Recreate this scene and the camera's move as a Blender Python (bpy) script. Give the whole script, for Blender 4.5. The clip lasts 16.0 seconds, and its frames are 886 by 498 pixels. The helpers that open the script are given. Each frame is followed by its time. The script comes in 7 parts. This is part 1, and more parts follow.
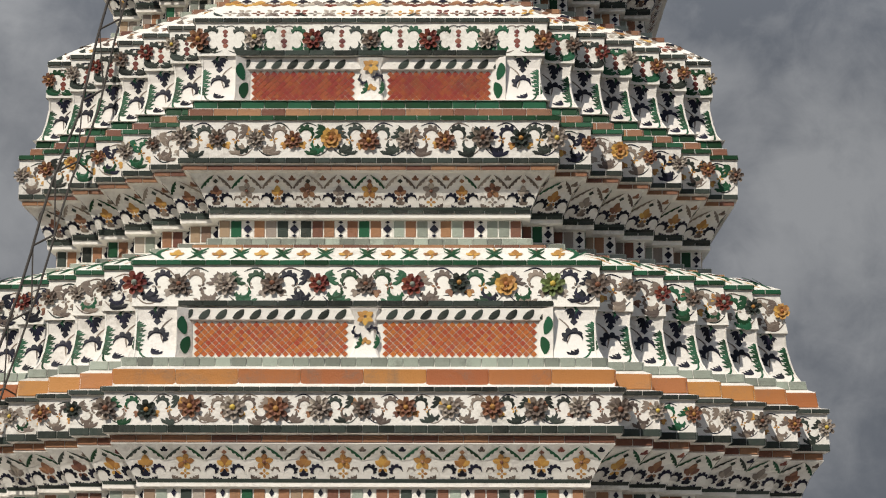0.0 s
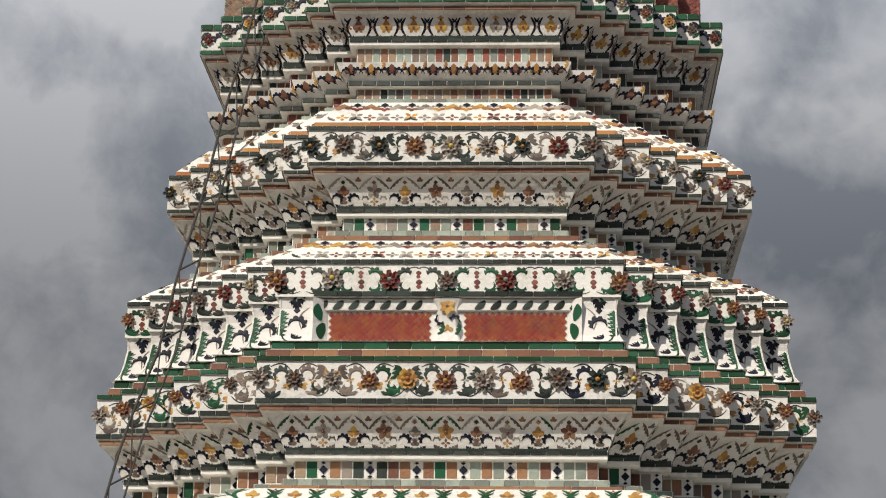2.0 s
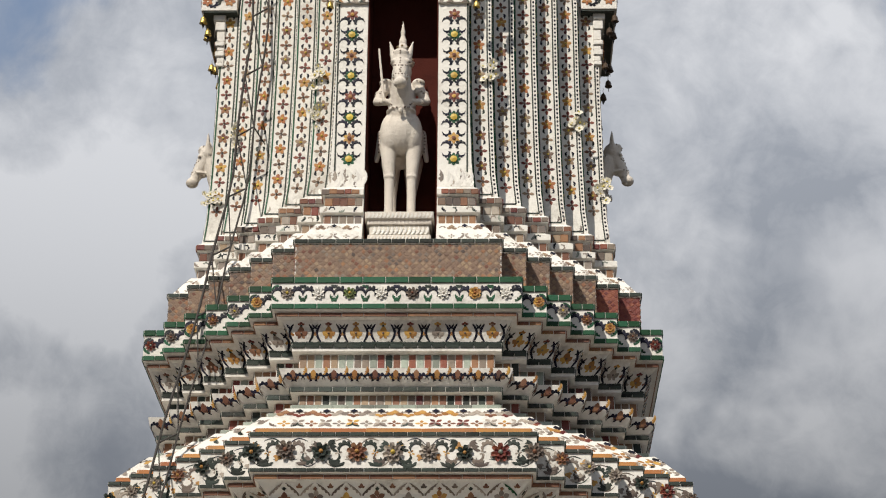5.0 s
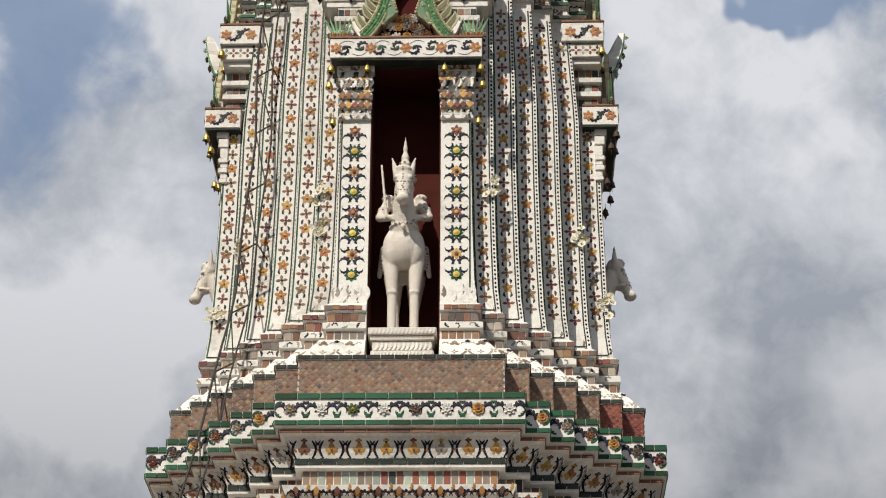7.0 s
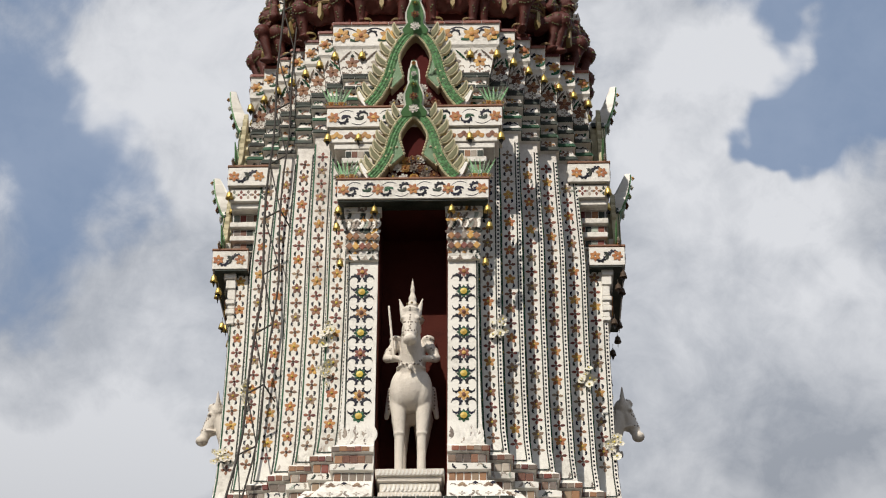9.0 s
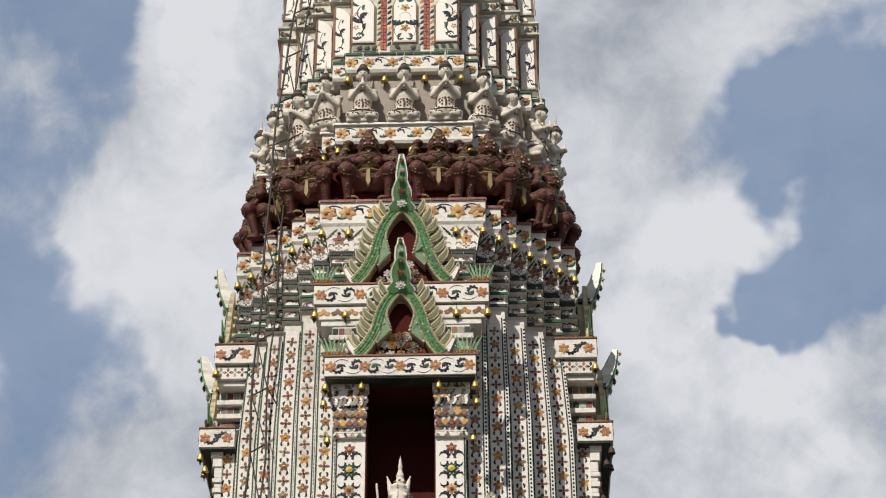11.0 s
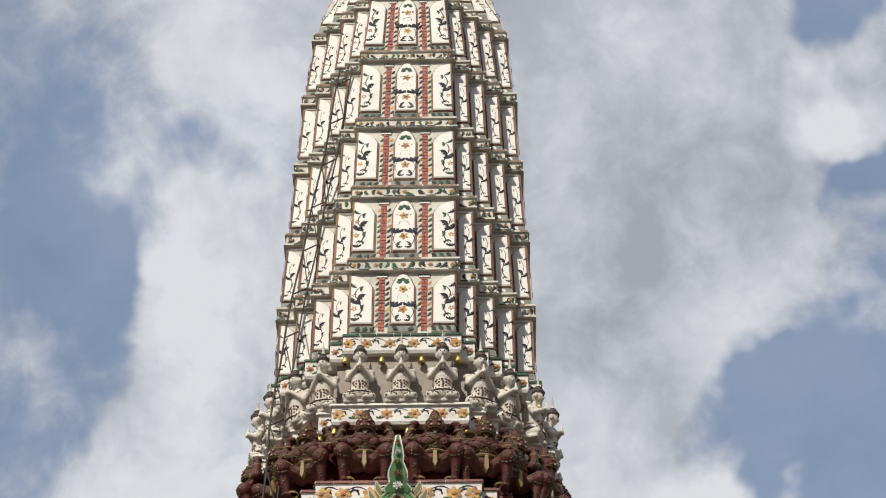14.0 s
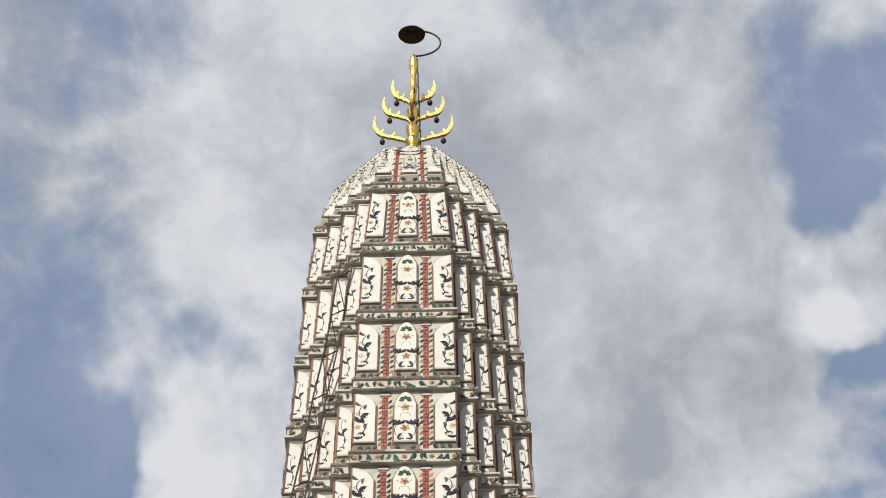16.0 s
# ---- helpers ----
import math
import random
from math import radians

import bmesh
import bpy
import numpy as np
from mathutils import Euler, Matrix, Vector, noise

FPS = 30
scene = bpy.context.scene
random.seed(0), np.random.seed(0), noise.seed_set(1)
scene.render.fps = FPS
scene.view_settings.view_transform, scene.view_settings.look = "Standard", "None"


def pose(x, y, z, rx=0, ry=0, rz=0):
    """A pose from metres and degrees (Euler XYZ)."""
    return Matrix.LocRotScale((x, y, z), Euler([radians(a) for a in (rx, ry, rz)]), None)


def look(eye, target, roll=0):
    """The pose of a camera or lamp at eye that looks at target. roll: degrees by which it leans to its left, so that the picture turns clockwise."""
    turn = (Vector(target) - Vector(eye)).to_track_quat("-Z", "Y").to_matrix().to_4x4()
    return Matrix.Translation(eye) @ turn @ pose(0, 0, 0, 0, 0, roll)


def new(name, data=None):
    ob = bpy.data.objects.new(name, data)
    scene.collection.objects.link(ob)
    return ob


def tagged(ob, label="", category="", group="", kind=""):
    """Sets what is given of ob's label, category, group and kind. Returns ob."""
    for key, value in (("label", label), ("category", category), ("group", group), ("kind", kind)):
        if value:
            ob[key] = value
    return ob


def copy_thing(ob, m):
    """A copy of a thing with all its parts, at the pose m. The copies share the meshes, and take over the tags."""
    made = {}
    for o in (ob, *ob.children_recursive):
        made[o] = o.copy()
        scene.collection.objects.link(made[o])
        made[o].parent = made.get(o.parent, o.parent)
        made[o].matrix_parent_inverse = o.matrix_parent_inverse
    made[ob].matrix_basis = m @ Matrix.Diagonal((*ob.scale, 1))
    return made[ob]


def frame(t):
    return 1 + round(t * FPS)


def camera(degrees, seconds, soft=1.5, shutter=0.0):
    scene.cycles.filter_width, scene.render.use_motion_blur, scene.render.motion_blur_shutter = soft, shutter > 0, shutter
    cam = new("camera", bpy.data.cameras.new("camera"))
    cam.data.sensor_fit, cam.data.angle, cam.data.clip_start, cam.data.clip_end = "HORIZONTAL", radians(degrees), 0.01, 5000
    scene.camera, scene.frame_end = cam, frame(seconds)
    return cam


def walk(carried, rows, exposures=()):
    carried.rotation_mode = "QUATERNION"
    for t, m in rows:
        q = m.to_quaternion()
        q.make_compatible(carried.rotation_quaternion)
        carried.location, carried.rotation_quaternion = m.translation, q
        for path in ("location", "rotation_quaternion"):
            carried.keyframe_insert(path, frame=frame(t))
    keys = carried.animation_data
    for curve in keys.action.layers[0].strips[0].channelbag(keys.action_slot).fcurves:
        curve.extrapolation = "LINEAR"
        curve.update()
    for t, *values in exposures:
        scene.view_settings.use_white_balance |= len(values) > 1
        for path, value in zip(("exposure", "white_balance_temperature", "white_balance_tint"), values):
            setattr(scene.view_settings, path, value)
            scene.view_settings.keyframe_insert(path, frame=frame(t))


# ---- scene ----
cam = camera(21.995, 16.0, soft=1.1)
# a fixed stand on the ground; seconds, turn to the left, tilt up, lean to the right, in degrees
EYE = (0.0, 0.0, 1.6)
ROWS = [
    (0.0, -1.499, 9.149, -0.167),
    (0.5, -1.247, 9.638, -0.661),
    (1.0, -0.534, 10.233, -1.141),
    (1.5, 0.219, 12.435, -1.180),
    (2.0, 0.512, 15.181, -0.757),
    (2.5, 0.336, 17.127, -1.194),
    (3.0, 0.132, 18.102, -1.671),
    (3.5, 0.015, 19.359, -1.468),
    (4.0, -0.050, 20.666, -1.187),
    (4.5, -0.558, 21.947, -0.791),
    (4.7, -0.887, 22.356, -0.481),
    (6.8, -0.953, 25.407, -0.189),
    (7.0, -0.847, 25.781, -0.258),
    (7.5, -0.620, 26.712, -0.210),
    (8.0, -0.637, 27.394, -0.304),
    (8.2, -0.611, 27.796, -0.266),
    (10.3, -0.831, 31.862, 0.004),
    (10.5, -0.896, 32.352, 0.167),
    (11.0, -1.013, 33.749, 0.309),
    (11.5, -1.041, 35.055, 0.160),
    (12.0, -1.017, 35.982, 0.107),
    (12.5, -1.140, 36.813, 0.014),
    (13.0, -1.189, 38.094, 0.018),
    (13.5, -1.228, 39.619, -0.061),
    (14.0, -1.134, 40.814, -0.020),
    (14.5, -0.912, 42.290, -0.066),
    (15.0, -0.998, 43.630, 0.079),
    (15.5, -1.115, 44.788, 0.252),
    (16.0, -1.116, 45.615, 0.271),
]


def stand(turn, tilt, lean):
    return pose(*EYE, 0, 0, turn) @ pose(0, 0, 0, 90 + tilt, 0, 0) @ pose(0, 0, 0, 0, 0, -lean)


walk(cam, [(t, stand(a, b, c)) for t, a, b, c in ROWS], [(0.0, 0.07), (3.0, 0.07), (6.8, 0.11), (16.0, 0.11)])

# ---- light ----
SUN_AZ, SUN_EL = 29.0, 44.0  # degrees to the left of straight behind the camera, and up
SUN_DIR = Vector((-math.sin(radians(SUN_AZ)) * math.cos(radians(SUN_EL)), -math.cos(radians(SUN_AZ)) * math.cos(radians(SUN_EL)), math.sin(radians(SUN_EL))))
sun_data = bpy.data.lights.new("sun", "SUN")
sun_data.energy, sun_data.angle, sun_data.color = 3.9, radians(0.5), (1.0, 0.925, 0.81)
sun = new("sun", sun_data)
sun.matrix_world = look(SUN_DIR * 60, (0, 0, 0))


class Net:
    """A few lines to wire nodes."""

    def __init__(self, tree):
        self.tree = tree

    def node(self, kind, **props):
        nd = self.tree.nodes.new(kind)
        for k, v in props.items():
            if k == "operation":
                nd.operation = v
            elif k == "blend_type":
                nd.blend_type = v
            elif k == "data_type":
                nd.data_type = v
            elif k == "sky_type":
                nd.sky_type = v
            elif k == "feature":
                nd.feature = v
        return nd

    def link(self, a, b):
        self.tree.links.new(a, b)

    def put(self, sock, value):
        if isinstance(value, bpy.types.NodeSocket):
            self.link(value, sock)
        else:
            sock.default_value = value

    def math(self, op, a, b=0.0, c=0.0):
        nd = self.node("ShaderNodeMath", operation=op)
        self.put(nd.inputs[0], a), self.put(nd.inputs[1], b), self.put(nd.inputs[2], c)
        return nd.outputs[0]

    def vmath(self, op, a, b=(0, 0, 0)):
        nd = self.node("ShaderNodeVectorMath", operation=op)
        self.put(nd.inputs[0], a), self.put(nd.inputs[1], b)
        return nd

    def mix(self, fac, a, b, blend="MIX"):
        nd = self.node("ShaderNodeMix", data_type="RGBA", blend_type=blend)
        self.put(nd.inputs[0], fac), self.put(nd.inputs[6], a), self.put(nd.inputs[7], b)
        return nd.outputs[2]

    def noise(self, vec, scale, detail=4.0, rough=0.55, lac=2.0, dist=0.0):
        nd = self.node("ShaderNodeTexNoise")
        self.put(nd.inputs["Vector"], vec)
        nd.inputs["Scale"].default_value, nd.inputs["Detail"].default_value = scale, detail
        nd.inputs["Roughness"].default_value, nd.inputs["Lacunarity"].default_value = rough, lac
        nd.inputs["Distortion"].default_value = dist
        return nd.outputs["Fac"]

    def ramp(self, fac, *stops):
        nd = self.node("ShaderNodeValToRGB")
        el = nd.color_ramp.elements
        while len(el) < len(stops):
            el.new(0.5)
        for e, (p, col) in zip(el, stops):
            e.position, e.color = p, (*col, 1)
        self.put(nd.inputs[0], fac)
        return nd.outputs[0]

    def span(self, x, lo, hi, smooth=True):
        nd = self.node("ShaderNodeMapRange")
        nd.interpolation_type = "SMOOTHSTEP" if smooth else "LINEAR"
        self.put(nd.inputs[0], x)
        nd.inputs[1].default_value, nd.inputs[2].default_value = lo, hi
        return nd.outputs[0]


world = bpy.data.worlds.new("cloudy_sky")
scene.world = world
world.use_nodes = True
wn = Net(world.node_tree)
world.node_tree.nodes.clear()
coords = wn.node("ShaderNodeTexCoord").outputs["Generated"]
sky = wn.node("ShaderNodeTexSky", sky_type="NISHITA")
sky.sun_disc, sky.sun_elevation, sky.sun_rotation = False, radians(SUN_EL), radians(180 + SUN_AZ)
sep = wn.node("ShaderNodeSeparateXYZ")
wn.link(coords, sep.inputs[0])
height = sep.outputs[2]


def toward(az, el):
    a, e = radians(az), radians(el)
    return (math.sin(a) * math.cos(e), math.cos(a) * math.cos(e), math.sin(e))


swirl = wn.node("ShaderNodeTexNoise")
wn.link(coords, swirl.inputs["Vector"])
swirl.inputs["Scale"].default_value, swirl.inputs["Detail"].default_value, swirl.inputs["Roughness"].default_value = 10.0, 4.0, 0.52
drift = wn.vmath("SCALE", wn.vmath("SUBTRACT", swirl.outputs["Color"], (0.5, 0.5, 0.5)).outputs[0])
drift.inputs["Scale"].default_value = 0.17
bent = wn.vmath("ADD", coords, drift.outputs[0]).outputs[0]


def bank(az, el, inner, outer):
    """A cloud bank or a gap that lies round a direction; sizes in degrees."""
    d = wn.vmath("DISTANCE", bent, toward(az, el)).outputs["Value"]
    return wn.math("SUBTRACT", 1.0, wn.span(d, radians(inner), radians(outer * 1.25)))


wide = wn.noise(coords, 5.5, 4.0, 0.55, 2.1, 0.15)
fine = wn.noise(coords, 19.0, 7.0, 0.62, 2.0, 0.35)
wisp = wn.noise(coords, 52.0, 6.0, 0.62, 2.1, 0.6)


def about_half(x, amount):
    return wn.math("MULTIPLY", wn.math("SUBTRACT", x, 0.5), amount)


cover = wn.math("ADD", wn.math("ADD", about_half(wide, 0.7), about_half(fine, 0.55)), wn.math("ADD", 0.53, about_half(wisp, 0.18)))
# open gaps where blue shows, and solid banks of cloud
for az, el, r0, r1, amount in (
    (12.4, 31.7, 0.3, 2.2, -0.5), (-10.9, 27.9, 0.5, 3.0, -0.3), (-10.2, 31.6, 0.5, 2.5, -0.14), (-10.7, 38.5, 0.5, 2.8, -0.28), (-11.6, 36.0, 0.5, 2.2, -0.3), (13.9, 37.7, 0.5, 2.4, -0.34), (9.8, 35.7, 0.5, 2.8, -0.45),
    (12.7, 32.7, 0.6, 2.4, -0.45), (11.8, 31.3, 0.2, 1.3, -0.35), (-9.4, 30.6, 0.5, 2.4, -0.22), (-12.4, 44.7, 0.5, 2.6, -0.16), (-8.6, 40.6, 0.3, 1.6, -0.24), (-11.4, 38.7, 0.5, 2.6, -0.28), (15.0, 41.6, 0.3, 1.5, -0.34),
    (15.6, 45.9, 0.3, 1.8, -0.34), (13.5, 37.3, 0.8, 3.2, -0.5), (-12.4, 40.9, 0.5, 2.8, -0.22), (-7.7, 43.0, 0.3, 1.6, -0.22), (-12.0, 49.5, 0.5, 2.0, -0.08), (16.1, 49.0, 0.5, 2.6, -0.34), (12.9, 47.8, 0.2, 1.6, -0.26),
    (15.2, 46.3, 0.3, 1.8, -0.34), (15.3, 41.6, 0.3, 1.4, -0.3), (8.0, 32.4, 1, 3.0, 0.5), (12.4, 28.7, 0.5, 1.8, 0.45), (8.1, 37.6, 1.5, 4.0, 0.4), (-6.9, 37.9, 0.6, 2.4, 0.3), (-7.5, 33.6, 0.8, 2.6, 0.3),
    (8.6, 29.2, 1.0, 3.4, 0.4), (10.8, 27.9, 0.8, 2.6, 0.3), (-7.7, 24.8, 1.0, 3.0, 0.35), (-9.9, 22.1, 1.0, 3.0, 0.4), (8.9, 40.9, 2, 4.5, 0.4), (-5.4, 39.5, 0.8, 2.8, 0.3), (-7.3, 36.3, 1, 2.8, 0.3),
    (14.1, 43.4, 0.4, 1.4, 0.4), (14.6, 43.2, 0.6, 1.9, 0.4), (8.6, 45.9, 2, 4.5, 0.3), (-1.8, 49.7, 2, 4.5, 0.3), (-8.3, 47.0, 1, 2.8, 0.25), (1.5, 9.1, 12, 22, 0.5), (-0.1, 18.1, 9, 14, 0.4),
    (13.1, 34.7, 0.6, 2.6, -0.3), (13.0, 33.3, 0.5, 2.2, -0.28), (-10.4, 33.0, 0.5, 2.0, -0.14), (-10.2, 32.2, 0.5, 2.2, -0.16), (-12.5, 41.8, 0.5, 2.2, -0.12),
):
    cover = wn.math("ADD", cover, wn.math("MULTIPLY", bank(az, el, r0, r1), amount))
cloud = wn.math("ADD", 0.18, wn.math("MULTIPLY", wn.span(cover, 0.24, 0.70), 0.82))
# cloud bodies: dark and heavy low down, bright above, with sunlit heads
light_up = wn.span(height, 0.20, 0.47)
billow = wn.span(wn.math("ADD", wn.math("ADD", wn.math("MULTIPLY", wn.noise(coords, 8.0, 5.0, 0.5, 2.0, 0.1), 0.55), wn.math("MULTIPLY", fine, 0.30)), wn.math("MULTIPLY", wisp, 0.15)), 0.36, 0.64)
for az, el, r0, r1, amount in (
    (8.0, 32.3, 0.8, 2.6, 0.75), (12.4, 28.7, 0.4, 1.6, 0.6), (9.0, 29.5, 0.8, 3.0, 0.45), (-7.1, 25.4, 0.5, 2.2, 0.55), (-9.9, 22.4, 0.8, 2.6, 0.5), (-5.2, 39.5, 0.6, 2.2, 0.35), (14.1, 43.4, 0.3, 1.3, 0.6),
    (14.6, 43.2, 0.4, 1.7, 0.5), (-7.4, 36.6, 0.6, 2.2, 0.4), (-7.1, 37.9, 0.4, 1.8, 0.35), (-8.7, 22.6, 0.6, 2.6, 0.8), (-10.2, 17.4, 0.6, 2.4, 0.6), (9.6, 23.0, 0.8, 2.4, -0.45), (7.6, 19.2, 0.15, 1.0, 0.9), (9.7, 18.3, 0.15, 1.1, 0.8),
    (-7.2, 21.7, 0.3, 1.6, 0.5), (8.5, 37.6, 1, 3.2, -0.25), (9.7, 39.4, 1, 3.4, -0.2), (10.6, 23.6, 0.8, 3.0, -0.5), (-9.7, 20.3, 0.4, 1.8, -0.3), (-9.7, 15.9, 0.3, 1.2, -0.3), (9.3, 20.3, 0.4, 1.6, -0.4),
    (8.9, 15.6, 0.6, 2.4, -0.4), (10.7, 14.0, 0.6, 2.6, -0.6), (11.0, 11.2, 0.4, 1.6, 0.35), (-9.2, 13.3, 0.4, 1.8, 0.1), (-9.4, 10.5, 0.3, 1.2, 0.6), (11.4, 6.8, 0.6, 2.2, -0.2),
    (-10.9, 16.8, 0.8, 2.8, 0.42), (-10.0, 15.2, 0.6, 2.2, 0.45), (9.2, 46.2, 1.0, 3.0, 0.22), (-6.5, 24.3, 0.4, 1.6, 0.4),
):
    billow = wn.math("ADD", billow, wn.math("MULTIPLY", bank(az, el, r0, r1), amount * 0.8))
billow = wn.math("MAXIMUM", wn.math("MINIMUM", billow, 1.15), -0.1)
low_body = wn.mix(billow, (0.112, 0.123, 0.143, 1), (0.265, 0.272, 0.285, 1))
high_body = wn.mix(billow, (0.335, 0.362, 0.412, 1), (0.66, 0.673, 0.705, 1))
body = wn.mix(light_up, low_body, high_body)
sky_part = wn.mix(1.0, sky.outputs[0], (0.085, 0.085, 0.085, 1), "MULTIPLY")
air = wn.mix(0.65, sky_part, (0.195, 0.285, 0.45, 1))
total = wn.mix(cloud, air, body)
back = wn.node("ShaderNodeBackground")
wn.link(total, back.inputs[0])
back.inputs[1].default_value = 1.0
out = wn.node("ShaderNodeOutputWorld")
wn.link(back.outputs[0], out.inputs[0])

# ---- materials ----
MATS, RECIPES = {}, {}


def ceramic(name, colour, rough=0.3, spread=0.25, grime=0.25, bump=0.15, gloss=0.5, scale=9.0, metal=0.0, per="island", soil=(0.16, 0.13, 0.10)):
    """Glazed or plastered surface: tone varies from piece to piece, with fine grain and larger stains."""
    RECIPES[name] = (colour, rough, spread, grime, bump, gloss, scale, metal, soil)
    m = bpy.data.materials.new(name)
    m.use_nodes = True
    n = Net(m.node_tree)
    bsdf = m.node_tree.nodes["Principled BSDF"]
    where = n.node("ShaderNodeTexCoord").outputs["Object"]
    if per == "island":
        chance = n.node("ShaderNodeNewGeometry").outputs["Random Per Island"]
    else:
        chance = n.node("ShaderNodeObjectInfo").outputs["Random"]
        where = n.node("ShaderNodeNewGeometry").outputs["Position"]
    tone = n.node("ShaderNodeHueSaturation")
    tone.inputs["Color"].default_value = (*colour, 1)
    n.link(n.math("ADD", 1.0 - spread, n.math("MULTIPLY", chance, 2 * spread)), tone.inputs["Value"])
    n.link(n.math("ADD", 0.485, n.math("MULTIPLY", chance, 0.03)), tone.inputs["Hue"])
    grain = n.noise(where, scale * 6, 5.0, 0.65)
    stain = n.noise(where, scale * 0.32, 6.0, 0.68, 2.1, 0.4)
    worn = n.math("MULTIPLY", n.span(n.math("ADD", n.math("MULTIPLY", stain, 0.7), n.math("MULTIPLY", grain, 0.3)), 0.47, 0.68), grime)
    base = n.mix(worn, tone.outputs[0], (*soil, 1))
    n.link(base, bsdf.inputs["Base Color"])
    n.link(n.math("ADD", rough, n.math("MULTIPLY", grain, 0.25)), bsdf.inputs["Roughness"])
    bsdf.inputs["Specular IOR Level"].default_value = gloss
    bsdf.inputs["Metallic"].default_value = metal
    b = n.node("ShaderNodeBump")
    b.inputs["Strength"].default_value, b.inputs["Distance"].default_value = bump, 0.02
    n.link(n.math("ADD", grain, n.math("MULTIPLY", stain, 1.5)), b.inputs["Height"])
    n.link(b.outputs[0], bsdf.inputs["Normal"])
    MATS[name] = m
    return m


DARK = (0.030, 0.026, 0.022)
ceramic("plaster", (0.75, 0.725, 0.675), 0.55, 0.03, 0.52, 0.45, 0.3, 4.0, soil=(0.25, 0.22, 0.18))
ceramic("spire_plaster", (0.64, 0.61, 0.535), 0.5, 0.03, 0.6, 0.4, 0.3, 6.0, soil=(0.20, 0.20, 0.165))
# grey of the spire sills: the shade of their undersides put into the colour
ceramic("slate_sill", (0.23, 0.235, 0.20), 0.5, 0.3, 0.5, 0.4, 0.3, soil=(0.10, 0.10, 0.085))
ceramic("column_red", (0.33, 0.065, 0.042), 0.35, 0.3, 0.3, 0.3, 0.3, soil=(0.10, 0.05, 0.04))
ceramic("porcelain", (0.74, 0.715, 0.66), 0.3, 0.08, 0.24, 0.3, soil=(0.33, 0.28, 0.23))
ceramic("green", (0.013, 0.068, 0.030), 0.32, 0.5, 0.35, 0.2, 0.18, soil=DARK)
ceramic("pale_green", (0.25, 0.28, 0.235), 0.35, 0.45, 0.5, 0.3, 0.3, soil=(0.10, 0.10, 0.085))
ceramic("ink", (0.010, 0.011, 0.022), 0.34, 0.5, 0.2, 0.2, 0.15, soil=DARK)
ceramic("dark_tile", (0.026, 0.035, 0.029), 0.38, 0.6, 0.5, 0.3, 0.18, soil=(0.085, 0.08, 0.07))
ceramic("moss_green", (0.13, 0.17, 0.06), 0.35, 0.35, 0.3, 0.3, 0.3, soil=DARK)
ceramic("ochre", (0.43, 0.225, 0.060), 0.35, 0.35, 0.3, 0.3, 0.3)
ceramic("maroon", (0.17, 0.042, 0.030), 0.32, 0.45, 0.3, 0.3, 0.3, soil=DARK)
ceramic("umber", (0.215, 0.098, 0.055), 0.42, 0.42, 0.45, 0.35, 0.3, soil=(0.09, 0.07, 0.055))
ceramic("orange", (0.37, 0.145, 0.045), 0.40, 0.16, 0.35, 0.3, 0.3)
ceramic("lattice_orange", (0.36, 0.080, 0.014), 0.50, 0.14, 0.3, 0.3, 0.3)
ceramic("lattice_red", (0.25, 0.042, 0.015), 0.40, 0.16, 0.4, 0.3, 0.3, soil=DARK)
ceramic("taupe", (0.30, 0.255, 0.215), 0.4, 0.45, 0.35, 0.35, 0.3, soil=(0.08, 0.065, 0.05))
ceramic("taupe_dark", (0.155, 0.120, 0.098), 0.4, 0.50, 0.35, 0.35, 0.3, soil=DARK)
ceramic("tan", (0.23, 0.155, 0.105), 0.4, 0.35, 0.4, 0.3, 0.3, soil=(0.10, 0.075, 0.055))
ceramic("yellow", (0.58, 0.43, 0.08), 0.3, 0.2, 0.25, 0.2, 0.3)
ceramic("gable_green", (0.095, 0.215, 0.085), 0.25, 0.6, 0.35, 0.35, 0.4, soil=DARK)
ceramic("niche_red", (0.070, 0.014, 0.013), 0.75, 0.1, 0.3, 0.2, 0.1, soil=(0.02, 0.008, 0.008))
ceramic("demon_red", (0.080, 0.017, 0.013), 0.40, 0.25, 0.4, 0.5, 0.3, soil=(0.02, 0.012, 0.01))
ceramic("statue_white", (0.68, 0.63, 0.55), 0.65, 0.02, 0.30, 0.5, 0.2, soil=(0.30, 0.26, 0.21))
ceramic("gold", (0.83, 0.55, 0.16), 0.22, 0.08, 0.15, 0.1, 0.5, 9.0, 1.0)
ceramic("brass", (0.55, 0.38, 0.12), 0.30, 0.1, 0.45, 0.15, 0.5, 14.0, 1.0, soil=(0.05, 0.04, 0.03))
ceramic("bronze", (0.030, 0.027, 0.025), 0.5, 0.1, 0.2, 0.3, soil=DARK)
ceramic("iron", (0.040, 0.034, 0.03), 0.6, 0.1, 0.4, 0.4, soil=DARK)
ceramic("ochre_worn", (0.22, 0.15, 0.06), 0.4, 0.3, 0.5, 0.3, soil=DARK)
ceramic("bronze_brown", (0.06, 0.035, 0.022), 0.5, 0.1, 0.4, 0.3, 0.3, soil=DARK)
ceramic("tooth_moss", (0.16, 0.16, 0.075), 0.4, 0.3, 0.5, 0.4, 0.3, soil=(0.07, 0.06, 0.035))
ceramic("tooth_cream", (0.52, 0.47, 0.30), 0.4, 0.2, 0.5, 0.4, 0.3, soil=(0.16, 0.15, 0.10))
ceramic("pearl", (0.70, 0.665, 0.56), 0.4, 0.05, 0.3, 0.3, per="object", soil=(0.36, 0.32, 0.22))
ceramic("statue_worn", (0.68, 0.63, 0.55), 0.6, 0.02, 0.55, 0.6, 0.2, 14.0, soil=(0.20, 0.165, 0.125))
